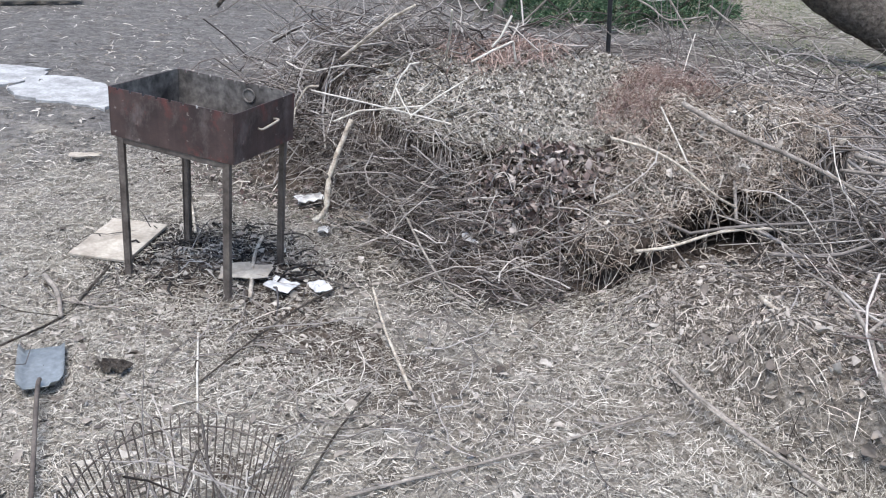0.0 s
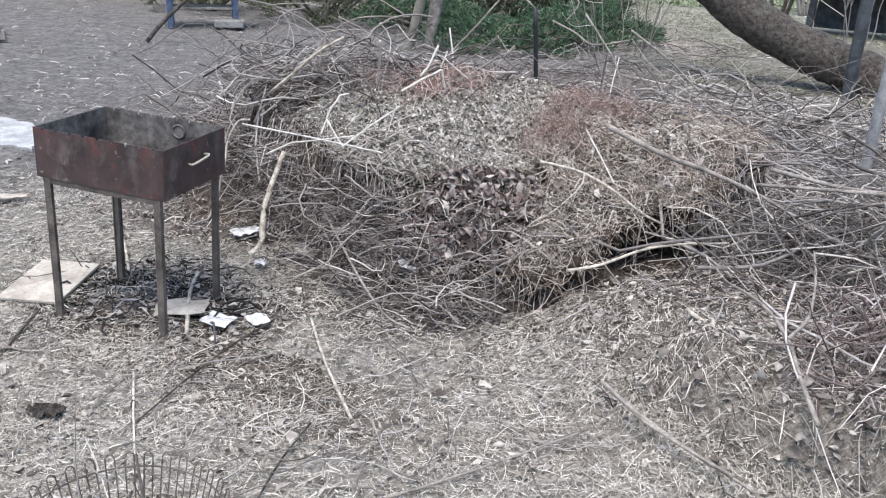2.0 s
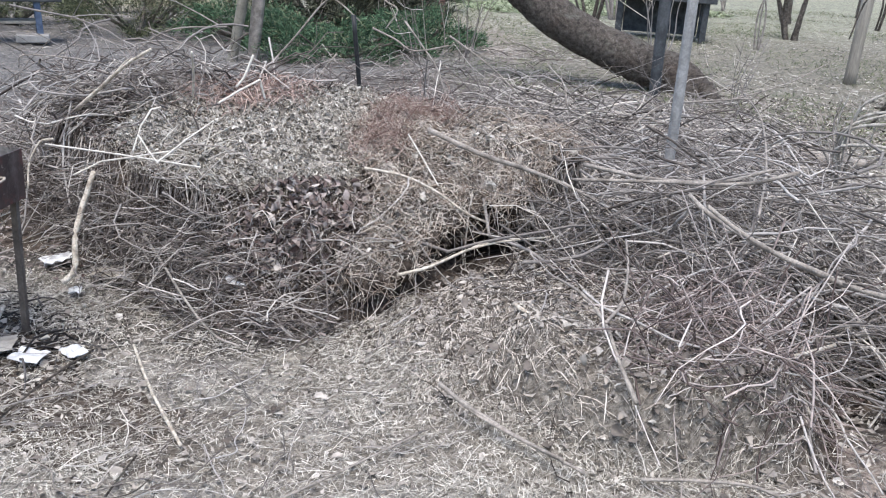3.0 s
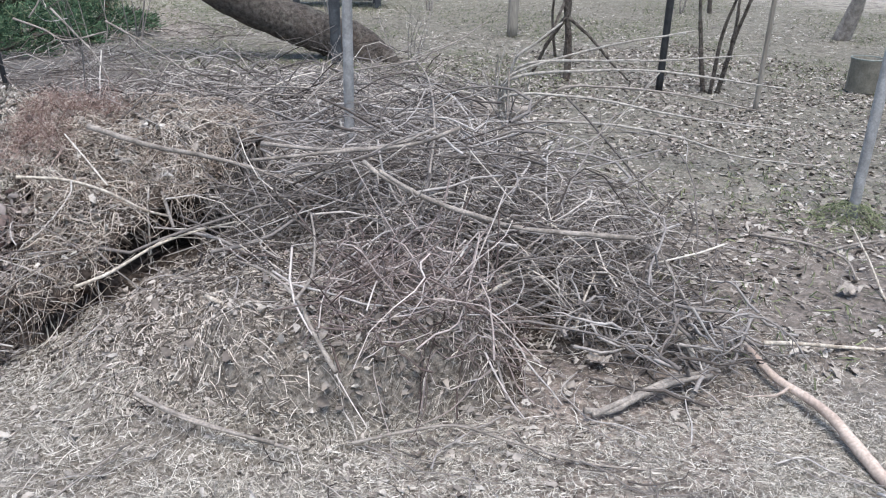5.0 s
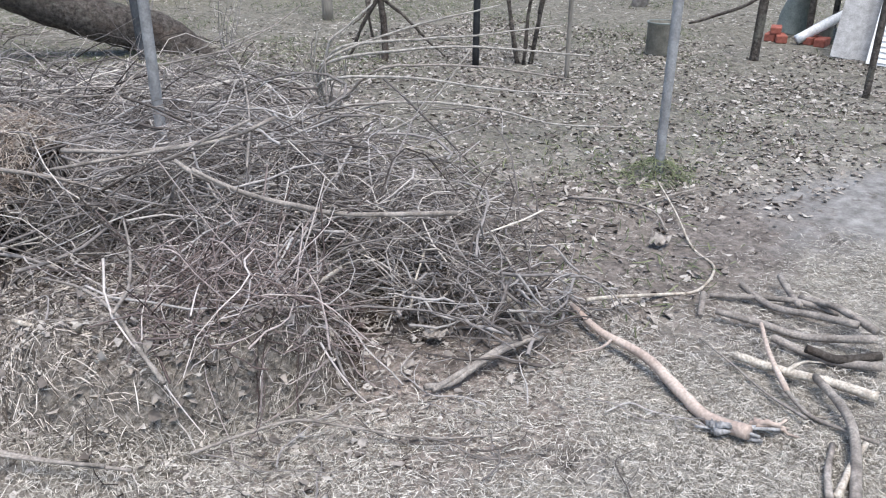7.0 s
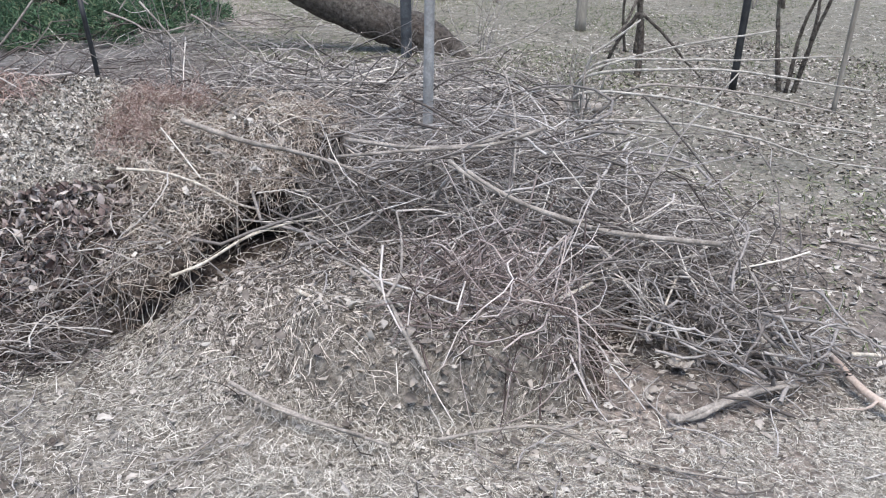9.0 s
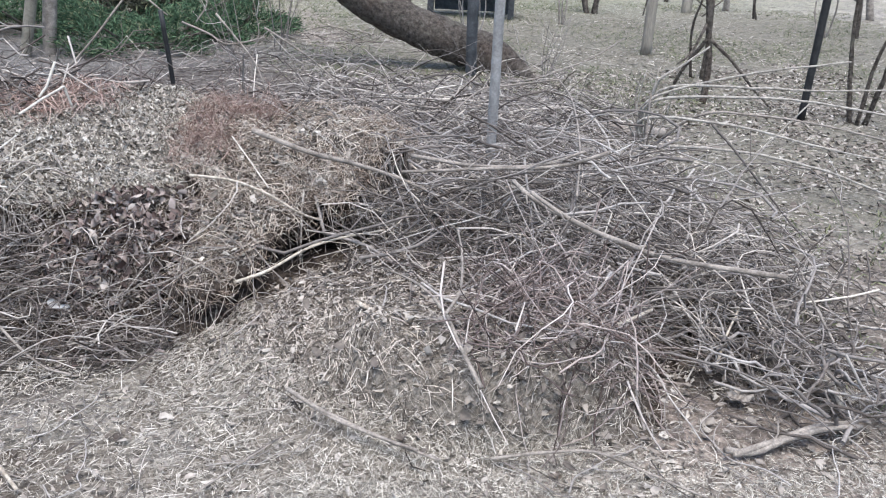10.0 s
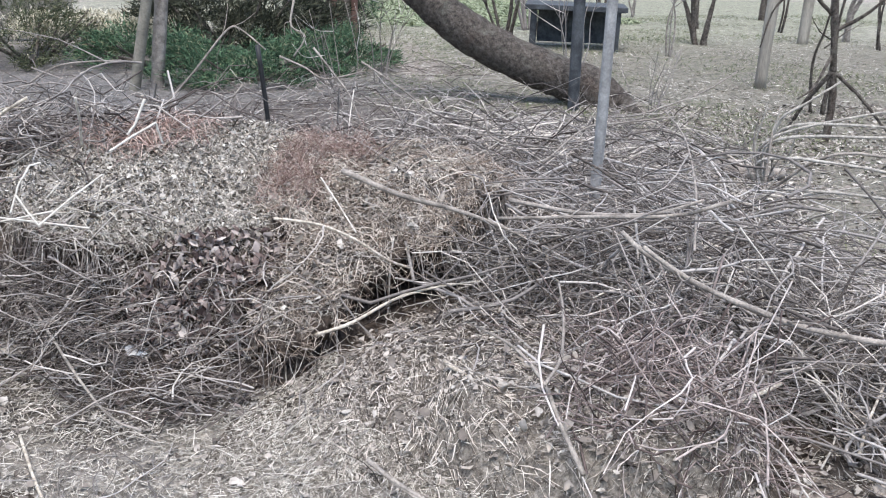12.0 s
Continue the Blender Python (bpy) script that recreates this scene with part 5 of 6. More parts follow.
FOOT = (4.0, 4.15, 0.12)
whip([FOOT, (3.90, 4.08, 0.50), (4.358, 3.723, 0.727), (4.861, 3.314, 0.869)], 0.011, 0.006, M_WHIP, 50)
whip([FOOT, (3.98, 4.05, 0.58), (4.451, 3.592, 0.662), (4.677, 3.38, 0.681), (5.115, 2.985, 0.742)], 0.011, 0.005, M_WHIP, 51)
whip([FOOT, (3.906, 4.051, 0.50), (4.319, 3.68, 0.593), (4.657, 3.358, 0.61), (5.193, 2.793, 0.551)], 0.012, 0.006, M_WHIP, 52)
whip([FOOT, (4.13, 3.803, 0.46), (4.403, 3.539, 0.497), (4.713, 3.22, 0.475), (5.085, 2.805, 0.395)], 0.011, 0.005, M_BARK, 53)
whip([FOOT, (3.86, 4.035, 0.40), (4.269, 3.625, 0.421), (4.675, 3.179, 0.345), (5.112, 2.721, 0.302)], 0.012, 0.006, M_WHIP, 54)
whip([FOOT, (3.919, 3.866, 0.25), (4.32, 3.482, 0.268), (4.637, 3.137, 0.215), (4.881, 2.842, 0.126), (5.229, 2.502, 0.10)], 0.012, 0.005, M_WHIP, 55)
whip([(3.496, 4.198, 0.108), (3.68, 4.07, 0.196), (3.921, 3.841, 0.211), (4.258, 3.579, 0.326)], 0.009, 0.005, M_WHIP, 56)
whip([(3.795, 3.913, 0.10), (3.85, 3.98, 0.32), (3.909, 4.055, 0.563)], 0.009, 0.006, M_BARK, 57)
whip([(3.837, 3.81, 0.02), (4.132, 3.578, 0.121), (4.336, 3.466, 0.269), (4.64, 3.374, 0.61)], 0.009, 0.005, M_WHIP, 58)
whip([FOOT, (3.948, 4.068, 0.60), (4.096, 3.998, 0.753), (4.238, 3.921, 0.887)], 0.011, 0.006, M_WHIP, 59)
for i in range(9):
    tip = np.array(FOOT) + (rs.normal(-0.05, 0.18), rs.normal(0.0, 0.18), rs.uniform(0.25, 0.62))
    mid = (np.array(FOOT) + tip) / 2 + rs.normal(0, 0.04, 3)
    whip([FOOT, mid, tip], 0.008, 0.003, M_BARK if i % 2 else M_WHIP, 70 + i)
put("stump", mesh_of("stump", *stalk_mesh("stump", [(4.5, 4.95, -0.05), (4.42, 4.6, 0.12), (4.2, 4.45, 0.16)], 0.07, 0.05, 12, 4, 0.15, 3)), M_BARK, felled)
for i in range(3):
    put("cut_log", mesh_of("cut_log", *stalk_mesh("cut_log", [(4.15 + 0.1 * i, 5.2 - 0.12 * i, 0.045), (4.65 + 0.05 * i, 5.05 - 0.14 * i, 0.05)], 0.045, 0.042, 12, 4, 0.06, 60 + i)), M_BARK, None, "short cut log lying by the felled shrub", "log", "cut logs")


# ---------------------------------------------------------------- evergreens
def evergreen(x, y, rx, ry, height, sprays, mat, label, name, seed, needle=0.075, width=0.0050, n=12):
    """A low spreading conifer: woody arms inside, and sprays of needles with gaps between."""
    r = np.random.default_rng(seed)
    ob = thing(name, pose(x, y, 0), label, "bush")
    arms = []
    for k in range(9):
        a = 2 * np.pi * k / 9 + r.uniform(-0.3, 0.3)
        tip = np.array([math.cos(a) * rx * 0.8, math.sin(a) * ry * 0.8, height * r.uniform(0.4, 0.9)])
        arms.append(stalk_mesh("arm", [(0, 0, -0.05), tip * (0.5, 0.5, 0.35), tip], 0.03, 0.008, 6, 4, 0.1, seed + k))
    put("stem", mesh_of("stem", *joined(arms)), M_TRUNK, ob)
    a, d = r.uniform(0, 2 * np.pi, sprays), np.sqrt(r.uniform(0, 1, sprays))
    cx, cy = rx * d * np.cos(a), ry * d * np.sin(a)
    open_at = vnoise(cx + x, cy + y, 0.28, 33) + 0.5 * vnoise(cx + x, cy + y, 0.12, 34) > -0.28
    cx, cy, d, sprays = cx[open_at], cy[open_at], d[open_at], int(open_at.sum())
    top = height * np.sqrt(np.clip(1 - d ** 2, 0, 1)) * (0.7 + 0.85 * vnoise(cx + x, cy + y, 0.32, 31) + 0.2 * vnoise(cx + x, cy + y, 0.15, 32)) + 0.06
    cz = top * r.uniform(0.55, 1.05, sprays)
    out = np.stack([cx / rx, cy / ry, np.full(sprays, 0.9)], -1)
    out /= np.linalg.norm(out, axis=1, keepdims=True)
    dirs = np.repeat(out, n, 0) + r.normal(0, 0.75, (sprays * n, 3)) * (1.2, 1.2, 0.6)
    dirs /= np.linalg.norm(dirs, axis=1, keepdims=True)
    base = np.repeat(np.stack([cx, cy, cz], -1), n, 0) + r.normal(0, 0.05, (sprays * n, 3)) * (1, 1, 0.5)
    L = needle * r.uniform(0.5, 1.3, (sprays * n, 1))
    side = np.cross(dirs, r.normal(0, 1, (sprays * n, 3)))
    side *= width / (np.linalg.norm(side, axis=1, keepdims=True) + 1e-9)
    p0, p1, p2 = base, base + dirs * L * 0.55, base + dirs * L - (0, 0, 0.01)
    verts = np.stack([p0 - side * 0.6, p0 + side * 0.6, p1 - side, p1 + side, p2 - side * 0.2, p2 + side * 0.2], 1).reshape(-1, 3)
    i = np.arange(sprays * n) * 6
    faces = np.concatenate([np.stack([i, i + 1, i + 3, i + 2], -1), np.stack([i + 2, i + 3, i + 5, i + 4], -1)])
    put("foliage", mesh_of("foliage", verts, faces), mat, ob)
    return ob


evergreen(1.55, 10.0, 1.15, 0.8, 0.40, 1500, M_JUNIPER, "low spreading green juniper", "juniper_bush", 1)
evergreen(2.75, 10.9, 0.9, 0.8, 0.42, 1000, M_JUNIPER, "low dull green juniper by the path", "juniper_bush", 2)
evergreen(0.55, 11.3, 1.0, 0.7, 0.45, 900, M_JUNIPER, "green juniper behind the wooden posts", "juniper_bush", 3)
evergreen(-0.9, 11.9, 1.0, 0.8, 0.75, 800, M_BUSH, "dull olive evergreen bush", "garden_bush", 4)
evergreen(-2.6, 12.6, 0.9, 0.7, 0.7, 700, M_BUSH, "dull brown-green bush beside the bench", "garden_bush", 5)
evergreen(1.7, 12.6, 1.7, 0.9, 1.6, 1500, M_DARKBUSH, "dark shaggy conifer behind the junipers", "conifer_bush", 6, 0.16, 0.007, 10)
evergreen(3.0, 14.6, 1.2, 0.9, 1.5, 700, M_DARKBUSH, "dark conifer beyond the path", "conifer_bush", 7, 0.16, 0.008, 10)
evergreen(-2.2, 15.0, 1.8, 0.9, 1.4, 700, M_DARKBUSH, "dark brown thicket at the yard's end", "conifer_bush", 8, 0.16, 0.008, 10)
evergreen(4.0, 15.8, 0.8, 0.6, 1.0, 500, M_JUNIPER, "small green conifer behind the stump", "conifer_bush", 9, 0.12)
shrub(2.1, 7.4, 1.0, 6, 0.5, 0.007, M_DARK_TWIG, "thin upright suckers behind the heap", 61, 4)
shrub(3.0, 9.6, 1.5, 5, 0.7, 0.009, M_DARK_TWIG, "thin dark twiggy shrub beside the path", 64, 5)
x, y = scatter(1400, -1.2, 0.9, 12.6, 13.4, lambda x, y: np.ones_like(x))
put("bleached_grass_tufts", mesh_of("bleached_grass_tufts", *blades(x, y, lambda x, y: ground_height(x, y) + 0.25, 0.35, 0.006, 0.35)), M_DRYTUFT, label="bleached grass tufts behind the bushes", category="grass", kind="stuff")
x, y = scatter(1700, 4.3, 5.0, 1.6, 2.3, lambda x, y: lump(x, y, 4.7, 1.95, 0.35, 0.28, 0, 1, 0.6))
put("mossy_tuft", mesh_of("mossy_tuft", *blades(x, y, lambda x, y: ground_height(x, y) + 0.08 * lump(x, y, 4.74, 1.97, 0.25, 0.22, 0, 1, 0.9), 0.08, 0.002, 0.02)), M_GREEN_GRASS, label="mossy green grass round the pole's foot", category="grass tuft", kind="stuff")


# ---------------------------------------------------------------- yard things
def fire_shovel(m):
    ob = thing("fire_shovel", m, "small galvanised fire shovel lying on the thatch", "shovel")
    bm = bmesh.new()
    cols, rows = 9, 9
    grid = []
    for j in range(rows):
        v = j / (rows - 1)
        row = []
        for i in range(cols):
            u = i / (cols - 1) * 2 - 1
            half = 0.070 - (0.034 if u > 0 else 0.012) * max(0.0, 1 - v / 0.34) ** 2
            z = 0.014 + (0.028 if u < 0 else 0.012) * max(0.0, abs(u) - 0.78) / 0.22 + 0.02 * max(0.0, 0.12 - v) / 0.12
            row.append(bm.verts.new((u * half, v * 0.27, z)))
        grid.append(row)
    for j in range(rows - 1):
        for i in range(cols - 1):
            bm.faces.new((grid[j][i], grid[j][i + 1], grid[j + 1][i + 1], grid[j + 1][i]))
    made = bmesh.ops.extrude_face_region(bm, geom=list(bm.faces))["geom"]
    for v in made:
        if isinstance(v, bmesh.types.BMVert):
            v.co.z -= 0.003
    bmesh.ops.recalc_face_normals(bm, faces=bm.faces)
    part("blade", bm, M_GALV, ob, "galvanised pan with raised sides", True)
    put("handle", mesh_of("handle", *stalk_mesh("handle", [(0, 0.05, 0.03), (0, 0.0, 0.045), (0.0, -0.1, 0.05), (0.0, -0.35, 0.035), (0.0, -0.62, 0.02)], 0.0075, 0.007, 10, 5, 0.0)), M_LEG, ob, "dark steel rod handle")
    return ob


fire_shovel(pose(-1.185, 1.93, 0.008, 0, 0, 23))


def wire_basket(m):
    ob = thing("wire_basket", m, "rusty wire basket with looped rim full of twigs", "basket")
    R0, R1, H = 0.16, 0.25, 0.27
    count = 34

    def at(a, k):
        r = R0 + (R1 - R0) * k
        return (r * math.cos(a), r * math.sin(a), 0.015 + H * k)

    for i in range(count):
        a, w = 2 * np.pi * i / count, 2 * np.pi / count * 0.24
        pts = [at(a - w, 0), at(a - w, 0.5), at(a - w, 0.93), at(a - w * 0.6, 0.985), at(a, 1.0), at(a + w * 0.6, 0.985), at(a + w, 0.93), at(a + w, 0.5), at(a + w, 0)]
        put("wire_loop", mesh_of("wire_loop", *tubes(spline(pts, 3)[None], np.full((1, 25), 0.0019), 6)), M_LEG, ob)
    for k in (0.02, 0.45, 0.86):
        ring = np.array([at(2 * np.pi * i / 40, k) for i in range(41)]) + (0, 0, 0.004)
        put("ring", mesh_of("ring", *tubes(ring[None], np.full((1, 41), 0.0022), 6)), M_LEG, ob)
    return ob


wire_basket(pose(-0.53, 1.27, 0.01, 0, 0, 4))
x, y = scatter(120, -0.75, -0.3, 1.05, 1.5, lambda x, y: (np.hypot(x + 0.53, y - 1.27) < 0.16).astype(float))
put("basket_twigs", mesh_of("basket_twigs", *twigs(x, y, ground_height, 0.3, 0.0025, 0.25, rise=0.6)), M_TWIG, label="dry twigs standing in the wire basket", category="twigs", kind="stuff")


def sheet_of(name, x, y, z, w, d, turn, mat, label, category, crumple=0.01, seed=0, tilt=0.0):
    """A piece of card or paper with a crumpled surface, a torn outline and some thickness."""
    r = np.random.default_rng(seed)
    bm = bmesh.new()
    n = 7
    grid = [[bm.verts.new(((i / (n - 1) - 0.5) * w * (1 + 0.08 * r.uniform(-1, 1)), (j / (n - 1) - 0.5) * d * (1 + 0.08 * r.uniform(-1, 1)), crumple * r.uniform(0, 1))) for i in range(n)] for j in range(n)]
    for j in range(n - 1):
        for i in range(n - 1):
            bm.faces.new((grid[j][i], grid[j][i + 1], grid[j + 1][i + 1], grid[j + 1][i]))
    made = bmesh.ops.extrude_face_region(bm, geom=list(bm.faces))["geom"]
    for v in made:
        if isinstance(v, bmesh.types.BMVert):
            v.co.z += 0.003
    bmesh.ops.recalc_face_normals(bm, faces=bm.faces)
    ob = part(name, bm, mat, None, label)
    ob.matrix_world = pose(x, y, z, tilt, tilt * 0.5, turn)
    return tagged(ob, label, category)


def plank(name, x, y, z, w, d, h, turn, mat, label, category, kind="", tilt=0.0):
    ob = part(name, box(bmesh.new(), -w / 2, w / 2, -d / 2, d / 2, 0, h, min(h, w) * 0.15), mat, None, label)
    ob.matrix_world = pose(x, y, z, tilt, 0, turn)
    return tagged(ob, label, category, "", kind)


plank("board", -1.37, 3.07, 0.012, 0.26, 0.37, 0.012, -8, M_BOARD, "flat weathered plywood board on the ground", "board", tilt=1.5)
sheet_of("cardboard", -0.765, 2.83, 0.02, 0.20, 0.13, 5, M_BOARD, "torn beige cardboard under the brazier", "cardboard", 0.012, 1)
sheet_of("paper_scrap", -0.60, 2.725, 0.02, 0.12, 0.09, -25, M_PAPER, "grey-white crumpled paper scrap", "paper", 0.012, 2)
sheet_of("paper_scrap", -0.45, 2.735, 0.02, 0.07, 0.10, 35, M_PAPER, "white crumpled paper scrap", "paper", 0.012, 3)
sheet_of("paper_scrap", -0.64, 3.63, 0.03, 0.14, 0.09, 30, M_PAPER, "wet white paper by the peeled branch", "paper", 0.02, 4)
sheet_of("cardboard", -0.36, 3.44, 0.03, 0.22, 0.14, -25, M_BOARD, "torn pale cardboard by the old brush", "cardboard", 0.02, 5)
sheet_of("paper_scrap", -0.52, 3.28, 0.02, 0.05, 0.05, 0, M_PAPER, "small white paper scrap on soil", "paper", 0.02, 6)
sheet_of("paper_scrap", 0.14, 3.05, 0.13, 0.08, 0.05, 20, M_PAPER, "crumpled pale paper in the heap's face", "paper", 0.012, 7, 25)
sheet_of("paper_scrap", -1.95, 4.1, 0.02, 0.16, 0.06, 10, M_BOARD, "pale bark strip on the ground", "bark", 0.01, 8)
sheet_of("bark_piece", -1.02, 2.10, 0.01, 0.10, 0.06, -15, M_TRUNK, "dark curled bark piece on the thatch", "bark", 0.03, 9)
sheet_of("torn_leaf", 2.33, 1.58, 0.02, 0.08, 0.07, 10, M_DEADLEAF, "large pale dead leaf on bare soil", "leaf", 0.03, 10)
sheet_of("torn_leaf", 3.74, 1.40, 0.02, 0.11, 0.08, 10, M_DEADLEAF, "pale dead leaf on the path", "leaf", 0.03, 11)
def paving_slab(corners, seed):
    """A worn flush concrete slab with a broken outline."""
    r = np.random.default_rng(seed)
    outline = spline(list(corners) + [corners[0]], 6)[:-1]
    outline = outline + r.normal(0, 0.015, outline.shape)
    z = float(max(ground_height(px, py) for px, py in outline)) + 0.010
    bm = bmesh.new()
    top = [bm.verts.new((px, py, z + r.normal(0, 0.002))) for px, py in outline]
    low = [bm.verts.new((v.co.x, v.co.y, z - 0.06)) for v in top]
    bm.faces.new(top)
    for i in range(len(top)):
        bm.faces.new((low[i], low[(i + 1) % len(top)], top[(i + 1) % len(top)], top[i]))
    bmesh.ops.recalc_face_normals(bm, faces=bm.faces)
    return tagged(part("paving_slab", bm, M_SLAB, None), "worn pale concrete slab sunk in soil", "slab", "paving slabs", "structure")


paving_slab([(-4.3, 6.25), (-3.45, 6.13), (-3.03, 6.05), (-3.14, 5.55), (-3.9, 5.5), (-4.4, 5.8)], 1)
paving_slab([(-3.04, 5.42), (-2.96, 5.80), (-2.66, 5.79), (-2.39, 5.56), (-2.20, 5.06), (-2.51, 5.15), (-2.85, 5.22)], 2)

# rotten end of the stripped branch
rotten = thing("rotten_wood", Matrix.Identity(4), "grey rotten wood splinters at a branch's torn end", "wood")
rw = np.random.default_rng(70)
for i in range(16):
    p = np.array((2.50, 0.53, 0.018)) + rw.normal(0, 1, 3) * (0.022, 0.022, 0.010)
    q = p + np.array((0.075, -0.11, 0.0)) * rw.uniform(0.5, 1.1) + rw.normal(0, 1, 3) * (0.02, 0.02, 0.010)
    p[2], q[2] = abs(p[2]) + 0.008, abs(q[2]) + 0.008
    put("splinter", mesh_of("splinter", *stalk_mesh("splinter", [p, (p + q) / 2, q], rw.uniform(0.006, 0.014), rw.uniform(0.002, 0.007), 5, 2, 0.12, 70 + i)), M_ROT, rotten)
for i in range(3):
    p = np.array((2.585, 0.435, 0.04)) + rw.normal(0, 0.008, 3)
    put("torn_splinter", mesh_of("torn_splinter", *stalk_mesh("torn_splinter", [p, p + (0.03, -0.06, 0.004), p + (0.06 + 0.02 * i, -0.13 + 0.03 * i, -0.015)], 0.014, 0.003, 6, 3, 0.3, 90 + i)), M_ORANGE_WOOD, rotten, "fresh orange torn wood")


def bucket(m):
    ob = thing("bucket", m, "dull brown metal can standing in grass", "bucket")
    bm = bmesh.new()
    n, prof = 24, [(0.145, 0.0), (0.15, 0.02), (0.15, 0.30), (0.156, 0.315), (0.15, 0.325), (0.142, 0.315), (0.142, 0.03)]
    rings = [[bm.verts.new((r * math.cos(2 * math.pi * i / n), r * math.sin(2 * math.pi * i / n), z)) for i in range(n)] for r, z in prof]
    for a, b in zip(rings, rings[1:]):
        for i in range(n):
            bm.faces.new((a[i], a[(i + 1) % n], b[(i + 1) % n], b[i]))
    bm.faces.new(rings[-1])
    part("body", bm, M_CAN, ob, "", True)
    put("rim", mesh_of("rim", *tubes(np.array([[(0.152 * math.cos(a), 0.152 * math.sin(a), 0.325) for a in np.linspace(0, 2 * np.pi, 33)]]), np.full((1, 33), 0.008), 6)), M_TARP, ob)
    return ob


bucket(pose(8.4, 3.95, 0.0))

# things leaning at the far table
for bx, by, t in ((10.05, 3.42, 10), (10.0, 3.30, 30), (10.1, 2.98, -10), (10.05, 2.85, 5)):
    plank("brick", bx, by, 0.0, 0.25, 0.12, 0.09, t, M_BRICK, "red brick lying on the ground", "brick")
plank("brick", 10.05, 3.38, 0.09, 0.25, 0.12, 0.075, 20, M_BRICK, "red brick on top of another", "brick")
pole([(9.95, 3.10, 0.05), (10.2, 2.85, 0.25), (10.45, 2.6, 0.42)], 0.055, 0.055, M_WHITE, "plastic_pipe", "dirty white plastic pipe leaning on bricks", "pipe", 14)
pole([(10.32, 2.72, 0.35), (10.6, 2.5, 0.5)], 0.085, 0.085, M_BLUE, "blue_can", "dark blue can beside the white pipe", "can", 14)
pole([(10.7, 3.45, 0.0), (10.68, 3.42, 0.25), (10.62, 3.36, 0.48)], 0.20, 0.12, M_TARP, "sack", "slumped grey-green sack under the table", "sack", 12)
pole([(10.35, 2.95, 0.0), (10.35, 2.95, 0.22)], 0.11, 0.10, M_CAN, "flower_pot", "brown pot beside the white pipe", "pot", 14)
table = thing("garden_table", pose(10.9, 2.5, 0), "dark old garden table with stacked things beneath", "table")
part("tabletop", box(bmesh.new(), -0.5, 0.5, -0.75, 0.75, 0.62, 0.68, 0.01), M_ROOF, table)
for sx in (-0.42, 0.42):
    for sy in (-0.66, 0.66):
        part("leg", box(bmesh.new(), sx - 0.03, sx + 0.03, sy - 0.03, sy + 0.03, -0.03, 0.62, 0.005), M_TRUNK, table)


def leaning_sheet(m, w, h, mat, ribs, label):
    ob = thing("roofing_sheet", m, label, "metal sheet")
    part("panel", box(bmesh.new(), -w / 2, w / 2, -0.004, 0.004, 0, h), mat, ob)
    for i in range(ribs):
        z = 0.03 + i * (h - 0.06) / max(1, ribs - 1)
        part("rib", box(bmesh.new(), -w / 2 + 0.03, w / 2 - 0.03, -0.018, -0.005, z - 0.008, z + 0.008), M_WHITE, ob)
    return ob


leaning_sheet(pose(9.43, 2.31, 0, -32, 6, -72), 0.46, 1.5, M_PIPE, 0, "blue-grey metal sheet leaning on the table")
leaning_sheet(pose(9.30, 2.0, 0, -32, 6, -72), 0.30, 1.5, M_WHITE, 26, "white ribbed grille leaning beside a metal sheet")

bench = thing("garden_bench", pose(-2.3, 10.9, 0, 0, 0, 12), "old bench with worn blue legs and a dark seat", "bench")
for sx in (-0.45, 0.35):
    for sy in (-0.15, 0.22):
        part("leg", box(bmesh.new(), sx - 0.035, sx + 0.035, sy - 0.03, sy + 0.03, -0.03, 0.46, 0.005), M_BLUE, bench, "worn blue leg")
part("seat", box(bmesh.new(), -0.62, 0.62, -0.22, 0.28, 0.46, 0.51, 0.008), M_ROOF, bench)
part("shelf", box(bmesh.new(), -0.44, 0.34, -0.13, 0.2, 0.2, 0.23, 0.005), M_GREYWOOD, bench)
plank("stone_block", -2.0, 10.75, 0.0, 0.36, 0.2, 0.09, 8, M_PATH, "pale stone block by the bench leg", "stone")

pallet = thing("pallet", pose(-4.75, 9.25, 0.02, 0, 0, 25), "grey weathered wooden pallet lying by the fence", "pallet")
for i in range(5):
    part("slat", box(bmesh.new(), -0.5 + i * 0.22, -0.36 + i * 0.22, -0.5, 0.5, 0.1, 0.125, 0.004), M_GREYWOOD, pallet)
for yy in (-0.45, 0.0, 0.45):
    part("bearer", box(bmesh.new(), -0.5, 0.55, yy - 0.045, yy + 0.045, 0.0, 0.098, 0.004), M_GREYWOOD, pallet)

fence = thing("board_fence", pose(-5.5, 13.2, 0, 0, 0, 14), "dark weathered board fence behind the bench", "fence")
for i in range(26):
    part("board", box(bmesh.new(), i * 0.2, i * 0.2 + 0.17, -0.012, 0.012, 0.0, 1.5 + 0.04 * math.sin(i * 2.3), 0.004), M_GREYWOOD, fence)
part("rail", box(bmesh.new(), 0, 5.2, 0.014, 0.06, 0.35, 0.42), M_GREYWOOD, fence)

